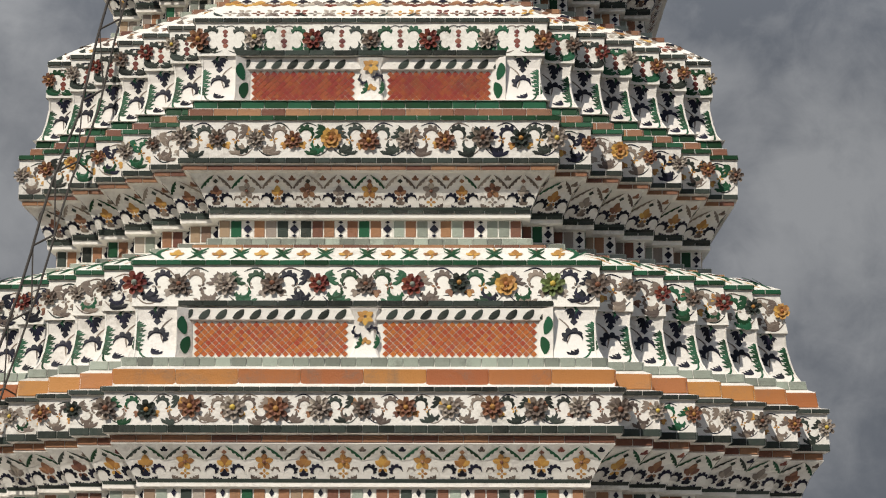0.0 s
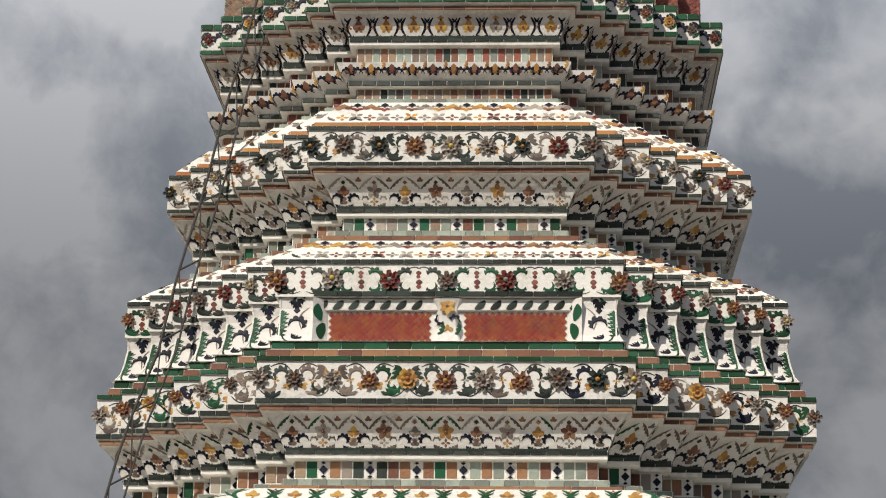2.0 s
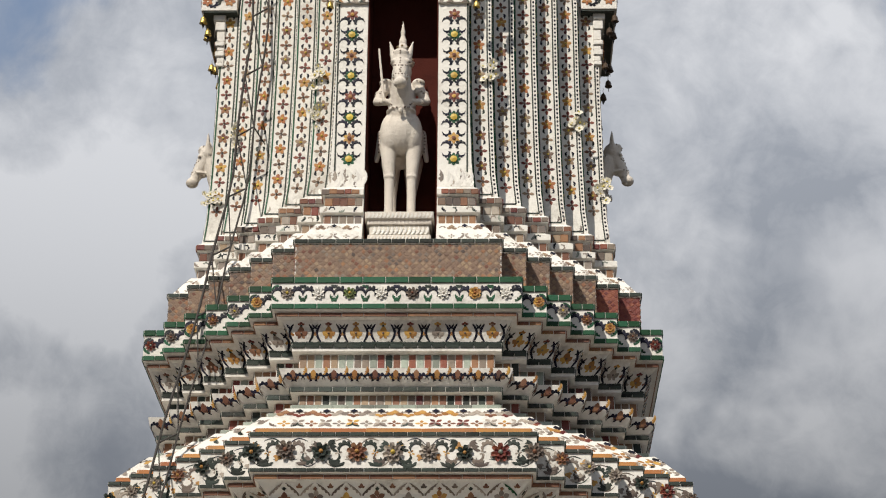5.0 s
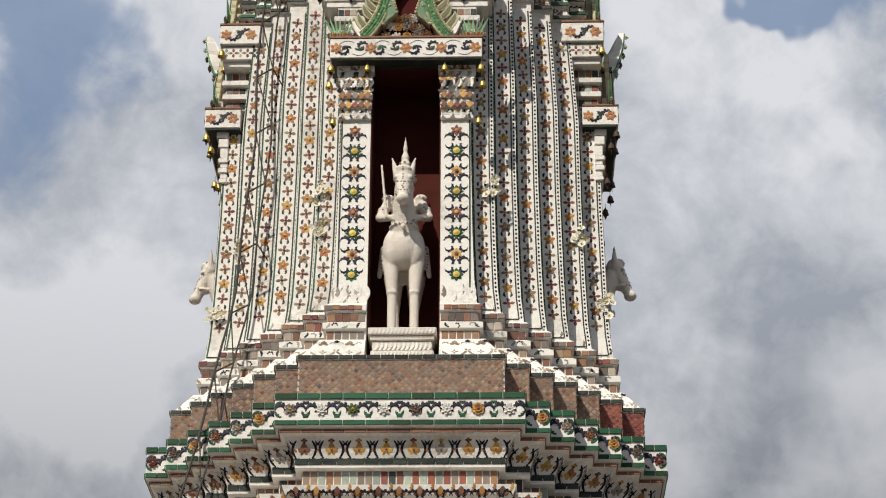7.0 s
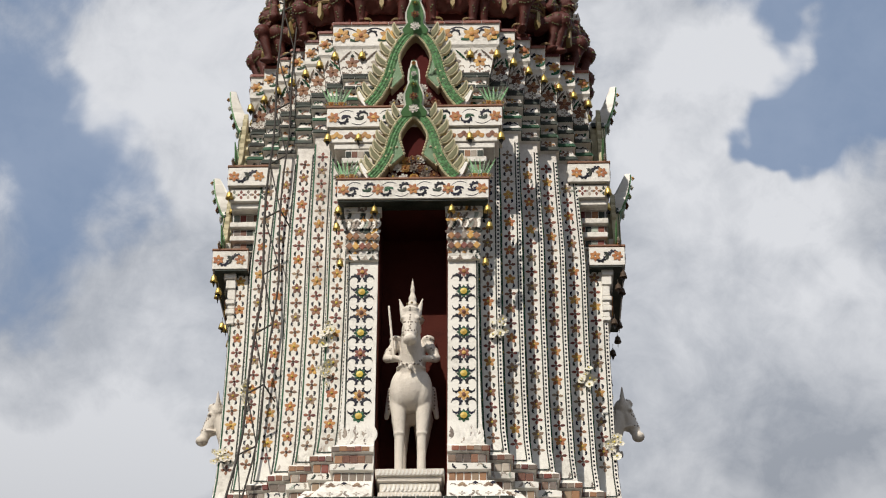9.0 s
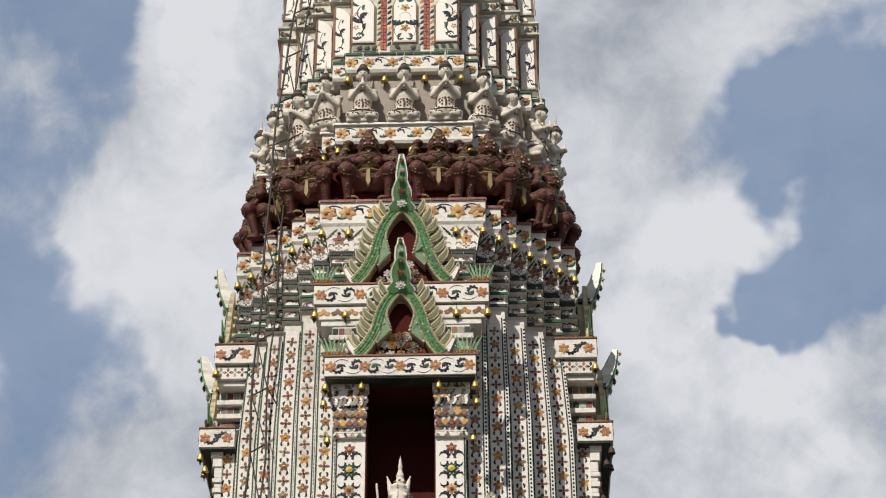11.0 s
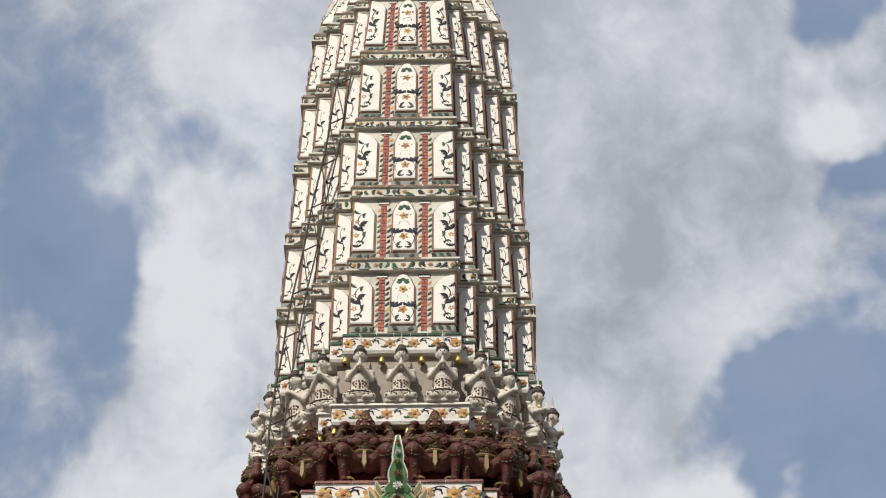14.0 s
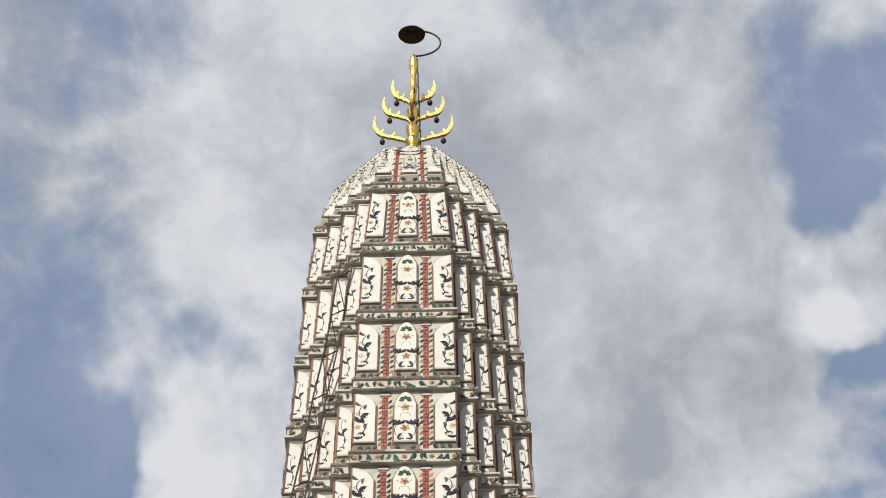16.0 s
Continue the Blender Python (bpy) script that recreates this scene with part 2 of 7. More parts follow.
ceramic("ground_stone", (0.080, 0.067, 0.052), 0.8, 0.05, 0.4, 0.4, 0.2, 1.2)

# ---- the tower's frame and profile ----
PSI, AXIS = -2.326, 26.0
BASE = pose(0, AXIS, 0, 0, 0, PSI)
STEPS, TOP_STEPS = 6, 4
C_TABLE = ((0, 2.5), (3.73, 2.249), (4.96, 1.99), (6.45, 1.99), (7.56, 1.825), (9.05, 1.768), (9.94, 1.645), (10.98, 1.625), (16.3, 1.585),
           (16.9, 1.44), (17.2, 1.33), (17.9, 1.17), (19.6, 1.11), (21.0, 1.09), (22.5, 1.06), (23.7, 1.02), (25.2, 0.975), (26.7, 0.95), (27.5, 0.955), (28.1, 0.94), (28.6, 0.895), (29.0, 0.81), (29.3, 0.69), (29.6, 0.51), (29.85, 0.31), (30.1, 0.12))
CZ, CV = [p[0] for p in C_TABLE], [p[1] for p in C_TABLE]


def cfun(z):
    """How far the redented corner reaches from the face's end, at height z."""
    return float(np.interp(z, CZ, CV))


def plan(a, c, notch=None, steps=STEPS):
    """The tower's outline: four faces of half width a, joined by stepped corners. notch: half width and depth of a recess in each face."""
    r, d, quarter = a + c, c / steps, []
    quarter.append((-a, -r))
    if notch:
        nw, nd = notch
        quarter += [(-nw, -r), (-nw, -r + nd), (nw, -r + nd), (nw, -r)]
    quarter.append((a, -r))
    for k in range(1, steps + 1):
        quarter.append((a + (k - 1) * d, -r + k * d))
        if k < steps:
            quarter.append((a + k * d, -r + k * d))
    pts = []
    for q in range(4):
        cs, sn = ((1, 0), (0, 1), (-1, 0), (0, -1))[q]
        pts += [(x * cs - y * sn, x * sn + y * cs) for x, y in quarter]
    return pts


def mesh_object(name, verts, faces, mat, parent=None, label="", smooth=False):
    me = bpy.data.meshes.new(name)
    me.from_pydata(verts, [], faces)
    me.update()
    for m in (mat if isinstance(mat, (list, tuple)) else [mat]):
        me.materials.append(MATS[m])
    if smooth:
        me.polygons.foreach_set("use_smooth", [True] * len(me.polygons))
    ob = new(name, me)
    if parent is not None:
        ob.parent = parent
    return tagged(ob, label)


def part(name, bm, mat, parent, label="", smooth=False):
    """Links a bmesh as one mesh object under a thing or a part."""
    me = bpy.data.meshes.new(name)
    bmesh.ops.recalc_face_normals(bm, faces=bm.faces[:])
    bm.to_mesh(me)
    bm.free()
    for m in (mat if isinstance(mat, (list, tuple)) else [mat]):
        me.materials.append(MATS[m])
    if smooth:
        me.polygons.foreach_set("use_smooth", [True] * len(me.polygons))
    ob = new(name, me)
    if parent is not None:
        ob.parent = parent
    return tagged(ob, label)


def loft(rings_list):
    """Vertices and faces of closed lofts; each is a list of rings of equal length, capped at both ends."""
    verts, faces = [], []
    for rings in rings_list:
        n, base = len(rings[0]), len(verts)
        for ring in rings:
            verts += ring
        for i in range(len(rings) - 1):
            for j in range(n):
                a, b = base + i * n + j, base + i * n + (j + 1) % n
                faces.append((a, b, b + n, a + n))
        faces.append(tuple(base + j for j in reversed(range(n))))
        faces.append(tuple(base + (len(rings) - 1) * n + j for j in range(n)))
    return verts, faces


def core(name, groups, mat, parent, label="", steps=STEPS):
    """Solid body of a storey. groups: (profile of (a, z), notch)."""
    lofts = []
    for prof, notch in groups:
        lofts.append([[(x, y, z) for x, y in plan(a, cfun(z), notch, steps)] for a, z in prof])
    v, f = loft(lofts)
    return mesh_object(name, v, f, mat, parent, label)


prang = tagged(new("prang"), "white temple tower inlaid with coloured porcelain flowers and tiles", "tower")
prang.matrix_world = BASE

# profiles run upwards: half width of the face, height, and what covers the stretch that ends there
T0 = [(3.30, 0.0), (3.30, 0.5), (3.10, 0.55), (3.10, 1.1), (2.9, 1.15), (2.75, 1.6), (2.80, 1.65), (2.80, 2.0), (2.55, 2.05), (2.2, 2.30), (2.08, 2.34)]
T1 = [(2.08, 2.34, ""), (2.08, 2.80, "dado"), (2.141, 2.80, ""), (2.141, 2.85, ""), (2.25, 3.06, ""), (2.365, 3.19, "lotus"), (2.36, 3.20, ""), (2.36, 3.27, "t:umber"),
      (2.43, 3.285, ""), (2.43, 3.36, "t:dark_tile"), (2.43, 3.67, "flowers"), (2.455, 3.675, ""), (2.455, 3.72, "t:dark_tile"), (2.365, 3.735, ""),
      (2.365, 3.90, "t:orange"), (2.30, 3.93, ""), (2.30, 4.02, "t:pale_green")]
T1B = [(2.262, 4.02, ""), (2.225, 4.10, ""), (2.205, 4.22, ""), (2.195, 4.40, ""), (2.215, 4.53, "bracket")]
T1C = [(2.245, 4.53, ""), (2.25, 4.94, "flowers"), (2.265, 4.94, ""), (2.265, 4.99, "t:green"), (1.86, 5.175, "petals"), (1.74, 5.185, ""), (1.74, 5.225, "t:umber"),
       (1.615, 5.24, ""), (1.615, 5.31, "t:pale_green"), (1.515, 5.33, ""), (1.515, 5.51, "dado"), (1.605, 5.52, "")]
T2 = [(1.605, 5.52, ""), (1.605, 5.56, ""), (1.608, 5.60, "t:dark_tile"), (1.70, 5.82, ""), (1.80, 5.94, "lotus"), (1.845, 5.955, ""), (1.845, 6.0, "t:umber"), (1.88, 6.02, ""), (1.88, 6.075, "t:dark_tile"),
      (1.88, 6.45, "flowers"), (1.892, 6.45, ""), (1.892, 6.50, "t:green"), (1.80, 6.515, ""), (1.80, 6.59, "t:umber"), (1.76, 6.605, ""), (1.76, 6.68, "t:green"), (1.80, 6.685, "")]
T2B = [(1.765, 6.685, ""), (1.725, 6.76, ""), (1.705, 6.88, ""), (1.695, 7.05, ""), (1.72, 7.17, "bracket")]
T2C = [(1.75, 7.17, ""), (1.778, 7.52, "flowers"), (1.79, 7.52, ""), (1.79, 7.565, "t:dark_tile"), (1.38, 7.88, "petals"), (1.34, 7.89, ""), (1.34, 7.945, "t:umber"),
       (1.22, 7.965, ""), (1.22, 8.035, "t:pale_green"), (1.143, 8.05, ""), (1.143, 8.19, "dado"), (1.21, 8.20, "")]
T3 = [(1.21, 8.20, ""), (1.21, 8.235, ""), (1.213, 8.28, "t:dark_tile"), (1.315, 8.485, ""), (1.42, 8.595, "lotus"), (1.445, 8.605, ""), (1.445, 8.65, "t:umber"), (1.495, 8.67, ""), (1.495, 8.71, "t:dark_tile"),
      (1.50, 9.06, "flowers"), (1.508, 9.06, ""), (1.508, 9.105, "t:dark_tile"), (1.445, 9.12, ""), (1.445, 9.17, "t:orange"), (1.175, 9.50, "petals"),
      (1.12, 9.51, ""), (1.12, 9.56, "t:pale_green"), (1.05, 9.575, ""), (1.05, 9.70, "dado"), (1.14, 9.71, "")]
T4 = [(1.14, 9.71, ""), (1.14, 9.765, "t:dark_tile"), (1.225, 9.85, ""), (1.26, 9.95, "bowl"), (1.06, 9.985, ""), (1.06, 10.18, "dado"), (1.14, 10.19, ""),
      (1.14, 10.225, ""), (1.143, 10.27, "t:dark_tile"), (1.195, 10.42, ""), (1.255, 10.51, "lotus"), (1.305, 10.53, ""), (1.305, 10.57, "t:umber"), (1.36, 10.60, ""), (1.36, 10.66, "t:green"),
      (1.36, 10.90, "medallions"), (1.365, 10.90, ""), (1.365, 10.975, "t:green"), (1.14, 10.985, ""), (1.14, 11.46, "diaper"), (1.155, 11.465, ""), (1.155, 11.515, "t:dark_tile")]
T5 = [(1.12, 11.515, ""), (0.93, 11.80, "petals"), (0.86, 11.81, ""), (0.86, 11.93, "dado"), (0.905, 11.95, ""), (0.905, 12.02, "t:dark_tile"), (0.85, 12.05, ""),
      (0.85, 12.16, "t:umber"), (0.885, 12.18, ""), (0.885, 12.25, "t:maroon"), (0.835, 12.29, ""), (0.805, 12.6, ""), (0.785, 13.2, ""), (0.768, 14.3, ""), (0.768, 15.45, ""), (0.785, 16.85, "shaft")]
T6 = [(0.785, 16.85, ""), (0.83, 16.87, ""), (0.83, 16.92, "t:dark_tile"), (0.81, 16.93, ""), (0.81, 17.04, "dado"), (0.86, 17.06, ""), (0.86, 17.11, "t:green"), (0.84, 17.12, ""),
      (0.84, 17.22, "dado"), (0.90, 17.24, ""), (0.90, 17.29, "t:dark_tile"), (0.88, 17.30, ""), (0.88, 17.39, "dado"), (0.92, 17.41, ""), (0.92, 17.45, "t:dark_tile"), (0.93, 17.46, ""), (0.97, 17.72, ""), (1.02, 17.86, "lotus"), (1.05, 17.90, ""), (1.05, 18.21, "orangeflowers"), (1.06, 18.215, ""), (1.06, 18.26, "t:maroon"), (0.80, 18.27, "")]
T7 = [(0.78, 18.26), (0.76, 19.33)]
T8 = [(0.88, 19.30, ""), (0.90, 19.34, ""), (0.90, 19.58, "orangeflowers"), (0.92, 19.585, ""), (0.92, 19.62, "t:porcelain"), (0.70, 19.63, "")]
T9 = [(0.68, 19.6), (0.70, 20.62)]
T10 = [(0.78, 20.58, ""), (0.80, 20.62, ""), (0.80, 20.85, "orangeflowers"), (0.805, 20.855, ""), (0.805, 20.90, "t:green"), (0.74, 20.92, "")]


def cut(prof):
    return [(p[0], p[1]) for p in prof]


base_tier = core("base_terrace", [(T0, None)], "plaster", prang)
lower = core("lower_terrace", [(cut(T1), None), (cut(T1B), (1.80, 0.30)), (cut(T1C), None)], "plaster", prang)
middle = core("middle_terrace", [(cut(T2), None), (cut(T2B), (1.36, 0.30)), (cut(T2C), None)], "plaster", prang)
third = core("upper_terrace", [(cut(T3), None)], "plaster", prang)
plinth = core("plinth", [(cut(T4), None)], "plaster", prang)
NICHE_W, NICHE_D, NICHE_TOP = 0.415, 1.15, 15.42
niche_storey = core("niche_storey", [([p for p in cut(T5) if p[1] <= 14.31] + [(0.768, NICHE_TOP)], (NICHE_W, NICHE_D)), ([(0.768, NICHE_TOP), (0.785, 16.85)], None)], "plaster", prang)
cornice = core("cornice", [(cut(T6), None)], "plaster", prang)
demon_wall = core("recessed_wall", [(T7, None)], "niche_red", prang)
demon_ledge = core("ledge", [(cut(T8), None)], "plaster", prang)
# taupe instead of plaster: the shading between the kneeling figures, put into the colour
figure_wall = core("recessed_wall", [(T9, None)], "taupe", prang)
figure_ledge = core("ledge", [(cut(T10), None)], "plaster", prang)

# the tall curved top: storeys of upright panels between narrow courses
A_TABLE = ((20.9, 0.745), (22.2, 0.755), (23.6, 0.745), (25.0, 0.725), (26.6, 0.69), (27.5, 0.63), (28.2, 0.57), (28.7, 0.53), (29.1, 0.50), (29.5, 0.47), (29.8, 0.42), (30.0, 0.35))


def afun(z):
    return float(np.interp(z, [p[0] for p in A_TABLE], [p[1] for p in A_TABLE]))


COURSES = [(20.92, 20.98), (22.06, 22.30), (23.48, 23.72), (24.92, 25.14), (26.40, 26.62), (27.92, 28.12), (30.0, 30.05)]
TOP = []
for i in range(6):
    z0, z1 = COURSES[i][1], COURSES[i + 1][0]
    TOP.append((z0, z1))
top_prof = [(0.74, 20.90)]
for i, (z0, z1) in enumerate(TOP):
    for j in range(11):
        z = z0 + (z1 - z0) * j / 10
        top_prof.append((afun(z) - 0.03, z))
    if i < 5:
        za, zb = COURSES[i + 1]
        top_prof += [(afun(za) + 0.035, za + 0.005), (afun(za) + 0.035, za + 0.035), (afun(za) + 0.006, za + 0.045), (afun(zb) + 0.006, zb - 0.045), (afun(zb) + 0.035, zb - 0.035), (afun(zb) + 0.035, zb - 0.004)]
top_prof.append((0.30, 30.06))
spire = core("curved_top", [(top_prof, None)], "spire_plaster", prang, "", TOP_STEPS)

ground_v = [(-2500, -2500, 0), (2500, -2500, 0), (2500, 2500, 0), (-2500, 2500, 0)]
ground = tagged(mesh_object("ground", ground_v, [(0, 1, 2, 3)], "ground_stone"), "pale stone paving of the temple court", "ground", kind="structure")

# ---- inlaid porcelain: shapes ----
rng = random.Random(7)


def ribbon(pts, widths, rise=0.10):
    """A tapering strip of glazed ware along a line, highest in its middle."""
    pts = [Vector((x, y)) for x, y in pts]
    verts, faces = [], []
    for i, p in enumerate(pts):
        q0, q1 = pts[max(i - 1, 0)], pts[min(i + 1, len(pts) - 1)]
        t = (q1 - q0).normalized()
        nrm = Vector((-t.y, t.x))
        wl, wr = widths[i] if isinstance(widths[i], tuple) else (widths[i], widths[i])
        for s, w in ((1, wl), (0, 0), (-1, wr)):
            e = p + nrm * s * w
            verts.append((e.x, e.y, rise if s == 0 else rise * 0.62))
    for i in range(len(pts) - 1):
        a = i * 3
        faces += [(a, a + 1, a + 4, a + 3), (a + 1, a + 2, a + 5, a + 4)]
    return np.array(verts), faces


def joined(*pieces):
    verts, faces, n = [], [], 0
    for v, f in pieces:
        verts.append(v)
        faces += [tuple(i + n for i in q) for q in f]
        n += len(v)
    return np.concatenate(verts), faces


def moved(piece, dx, dy, rot=0.0, size=1.0):
    v, f = piece
    c, s = math.cos(rot), math.sin(rot)
    w = v.copy()
    w[:, 0] = dx + size * (v[:, 0] * c - v[:, 1] * s)
    w[:, 1] = dy + size * (v[:, 0] * s + v[:, 1] * c)
    return w, f


def leaf_shape(n=10, width=0.21, bend=0.75):
    """A cut leaf: three lobes on its outer side, smooth on the inner, with a bent tip."""
    pts, ws = [], []
    for i in range(n):
        t = i / (n - 1)
        pts.append((bend * 0.40 * math.sin(t * 2.5), t * 0.97))
        w = width * math.sin(math.pi * min(t * 0.88 + 0.12, 1.0)) ** 0.7
        ws.append((max(w * (1.25, 1.0, 0.42)[i % 3], 0.012), max(w * 0.62, 0.012)))
    return ribbon(pts, ws, 0.04)


def curl_shape(turns=0.95, n=16, fat=1.5, lobe=(1.45, 1.0, 0.4)):
    """A scroll that rolls in on itself, with a lobed back and a round head."""
    pts, ws = [], []
    for i in range(n):
        t = i / (n - 1)
        a, r = -0.7 + t * turns * 2 * math.pi, 0.47 * (1 - 0.66 * t)
        pts.append((r * math.cos(a), r * math.sin(a)))
        body = math.sin(math.pi * min(1, 0.06 + t * 0.94)) ** 0.55
        ws.append((0.015 + 0.055 * fat * body * t ** 0.3, 0.015 + 0.095 * fat * body * lobe[i % 3]))
    return ribbon(pts, ws, 0.04)


def acanthus_shape(n=25):
    """A half leaf that hooks over: thin tail, broad notched back, curled tip."""
    pts, ws = [], []
    for i in range(n):
        t = i / (n - 1)
        a, r = -0.35 + t * 3.7, 0.40 * (1 - 0.42 * t)
        pts.append((r * math.cos(a), r * math.sin(a) - 0.08))
        body = math.sin(math.pi * t ** 1.25) ** 0.85
        ws.append((0.012 + 0.050 * body, 0.012 + 0.225 * body * (1.12, 1.1, 0.92, 0.50)[i % 4]))
    return ribbon(pts, ws, 0.04)


def arc_shape(n=8, lift=0.34, width=0.042):
    pts = [(-0.5 + i / (n - 1), lift * math.sin(math.pi * i / (n - 1))) for i in range(n)]
    return ribbon(pts, [width * (0.5 + math.sin(math.pi * i / (n - 1))) for i in range(n)], 0.028)


def petal_shape(n=5, width=0.17, r0=0.08, r1=0.5):
    return ribbon([(0, r0 + (r1 - r0) * i / (n - 1)) for i in range(n)], [max(width * math.sin(math.pi * (i + 0.35) / (n - 0.4)), 0.02) for i in range(n)], 0.032)


def blossom_shape(petals, width=0.17, spread=2 * math.pi, turn=0.0):
    full = spread > 6
    out = []
    for i in range(petals):
        a = turn + (spread * i / petals if full else -spread / 2 + spread * i / max(petals - 1, 1))
        out.append(moved(petal_shape(5, width), 0, 0, a))
    return joined(*out)


def disc_shape(n=8, r=0.5, rise=0.16):
    v = [(r * math.cos(2 * math.pi * i / n), r * math.sin(2 * math.pi * i / n), 0.04) for i in range(n)] + [(0, 0, rise)]
    return np.array(v), [(i, (i + 1) % n, n) for i in range(n)]


def tile_shape(edge=0.04, rise=0.5):
    """A unit tile with bevelled rim, 1 by 1 and rise high."""
    v = []
    for z, s in ((0, 0.5), (rise * 0.8, 0.5), (rise, 0.5 - edge)):
        v += [(-s, -s, z), (s, -s, z), (s, s, z), (-s, s, z)]
    f = [(8, 9, 10, 11)]
    for b in (0, 4):
        f += [(b + i, b + (i + 1) % 4, b + 4 + (i + 1) % 4, b + 4 + i) for i in range(4)]
    return np.array(v, dtype=float), f


LEAF, LEAF_L = leaf_shape(), leaf_shape(13, 0.12, 0.15)
CURL, ARC = curl_shape(), arc_shape()
HOOK = curl_shape(0.58, 13, 1.5)
SCROLL = acanthus_shape()
PLAIN_LEAF = ribbon([(0.10 * math.sin(3 * i / 7), i / 7) for i in range(8)], [max(0.26 * math.sin(math.pi * (i + 0.4) / 7.8) ** 0.8, 0.02) for i in range(8)], 0.04)
THICK_ARC = arc_shape(9, 0.42, 0.085)
THIN_ARC = arc_shape(9, 0.40, 0.034)
FLEUR = joined(moved(petal_shape(6, 0.20, 0.0, 0.62), 0, 0), moved(petal_shape(5, 0.16, 0.04, 0.44), 0, 0, 0.95), moved(petal_shape(5, 0.16, 0.04, 0.44), 0, 0, -0.95))
BUD = joined(petal_shape(5, 0.30, -0.05, 0.46), moved(petal_shape(5, 0.24, 0.0, 0.42), 0, 0, math.pi))
FLOWER5, FLOWER6, CROSS4, TREFOIL = blossom_shape(5), blossom_shape(6, 0.15), blossom_shape(4, 0.14), blossom_shape(3, 0.20, 2.4)
DISC, TILE, DIAMOND = disc_shape(), tile_shape(), moved(tile_shape(0.10, 0.20), 0, 0, math.pi / 4)
DOT = disc_shape(5, 0.5, 0.35)
STACKED = {}


class Face:
    """One front-facing strip of a profile: k = 0 is the middle face, k = 1.. the steps towards each side."""

    def __init__(self, prof, k=0, side=1):
        self.k, self.side = k, side
        self.steps = TOP_STEPS if prof[0][1] > 20.95 else STEPS
        a, z = np.array([p[0] for p in prof]), np.array([p[1] for p in prof])
        c = np.array([cfun(q) for q in z])
        r = a + c
        seg = np.hypot(np.diff(r), np.diff(z))
        self.s = np.concatenate([[0], np.cumsum(seg)])
        self.length, self.a, self.z, self.c = self.s[-1], a, z, c
        dr, dz = np.gradient(r, self.s) if len(a) > 2 else np.diff(r).repeat(2) / max(seg[0], 1e-6), np.gradient(z, self.s) if len(a) > 2 else np.diff(z).repeat(2) / max(seg[0], 1e-6)
        self.no, self.nz = dz, -dr
        self.ref = 0.0

    def half(self, v):
        return float(np.interp(v, self.s, self.a)) if self.k == 0 else float(np.interp(v, self.s, self.c)) / self.steps / 2

    def at(self, u, v, w):
        a, z, c = np.interp(v, self.s, self.a), np.interp(v, self.s, self.z), np.interp(v, self.s, self.c)
        no, nz = np.interp(v, self.s, self.no), np.interp(v, self.s, self.nz)
        d = c / self.steps
        if self.ref:
            u = u * np.minimum((a if self.k == 0 else d / 2) / self.ref, 1.15)
        mid = 0.0 if self.k == 0 else self.side * (a + (self.k - 0.5) * d)
        zz = z + np.where(v < 0, v, np.where(v > self.length, v - self.length, 0)) + w * nz
        return np.stack([mid + u, -(a + c - self.k * d) - w * no, zz], -1)

    def pose_at(self, u, v, w, size, spin=0.0):
        p = self.at(np.array([u]), np.array([v]), np.array([w]))[0]
        no, nz = float(np.interp(v, self.s, self.no)), float(np.interp(v, self.s, self.nz))
        zaxis = Vector((0, -no, nz)).normalized()
        xaxis = Vector((1, 0, 0))
        yaxis = zaxis.cross(xaxis)
        m = Matrix((xaxis, yaxis, zaxis)).transposed().to_4x4()
        return Matrix.Translation(p) @ m @ pose(0, 0, 0, 0, 0, math.degrees(spin)) @ Matrix.Diagonal((size, size, size, 1))


def faces_of(prof, ks=None):
    for k in ks or range((TOP_STEPS if prof[0][1] > 20.95 else STEPS) + 1):
        for side in ((1,) if k == 0 else (-1, 1)):
            yield Face(prof, k, side)


def lay(tier, colour, shape, face, u, v, sx, sy=None, rot=0.0, lift=0.0, rise=None, clip=True):
    """Sets one inlaid piece on a face; clipped to the face's width by shifting it inwards."""
    if tier is niche_storey and face.k == 0 and abs(u) < NICHE_W + 0.04:
        return
    verts, faces = shape
    sy = sx if sy is None else sy
    c, s = math.cos(rot), math.sin(rot)
    x, y = verts[:, 0] * sx, verts[:, 1] * sy
    uu, vv = u + x * c - y * s, v + x * s + y * c
    ww = lift + verts[:, 2] * (abs(sy) if rise is None else rise)
    if clip:
        h = face.half(v)
        wide = uu.max() - uu.min()
        if wide > 1.96 * h:
            mid = (uu.max() + uu.min()) / 2
            uu = mid + (uu - mid) * 1.96 * h / wide
        over, under = uu.max() - h, -h - uu.min()
        if over > 0:
            uu = uu - over
        elif under > 0:
            uu = uu + under
    pts = face.at(uu, vv, ww)
    vs, fs = STACKED.setdefault((tier, colour), ([], []))
    n = sum(len(q) for q in vs) if not vs else STACKED[(tier, colour, "n")]
    vs.append(pts)
    flip = sx * sy < 0
    fs += [tuple(i + n for i in (reversed(q) if flip else q)) for q in faces]
    STACKED[(tier, colour, "n")] = n + len(pts)


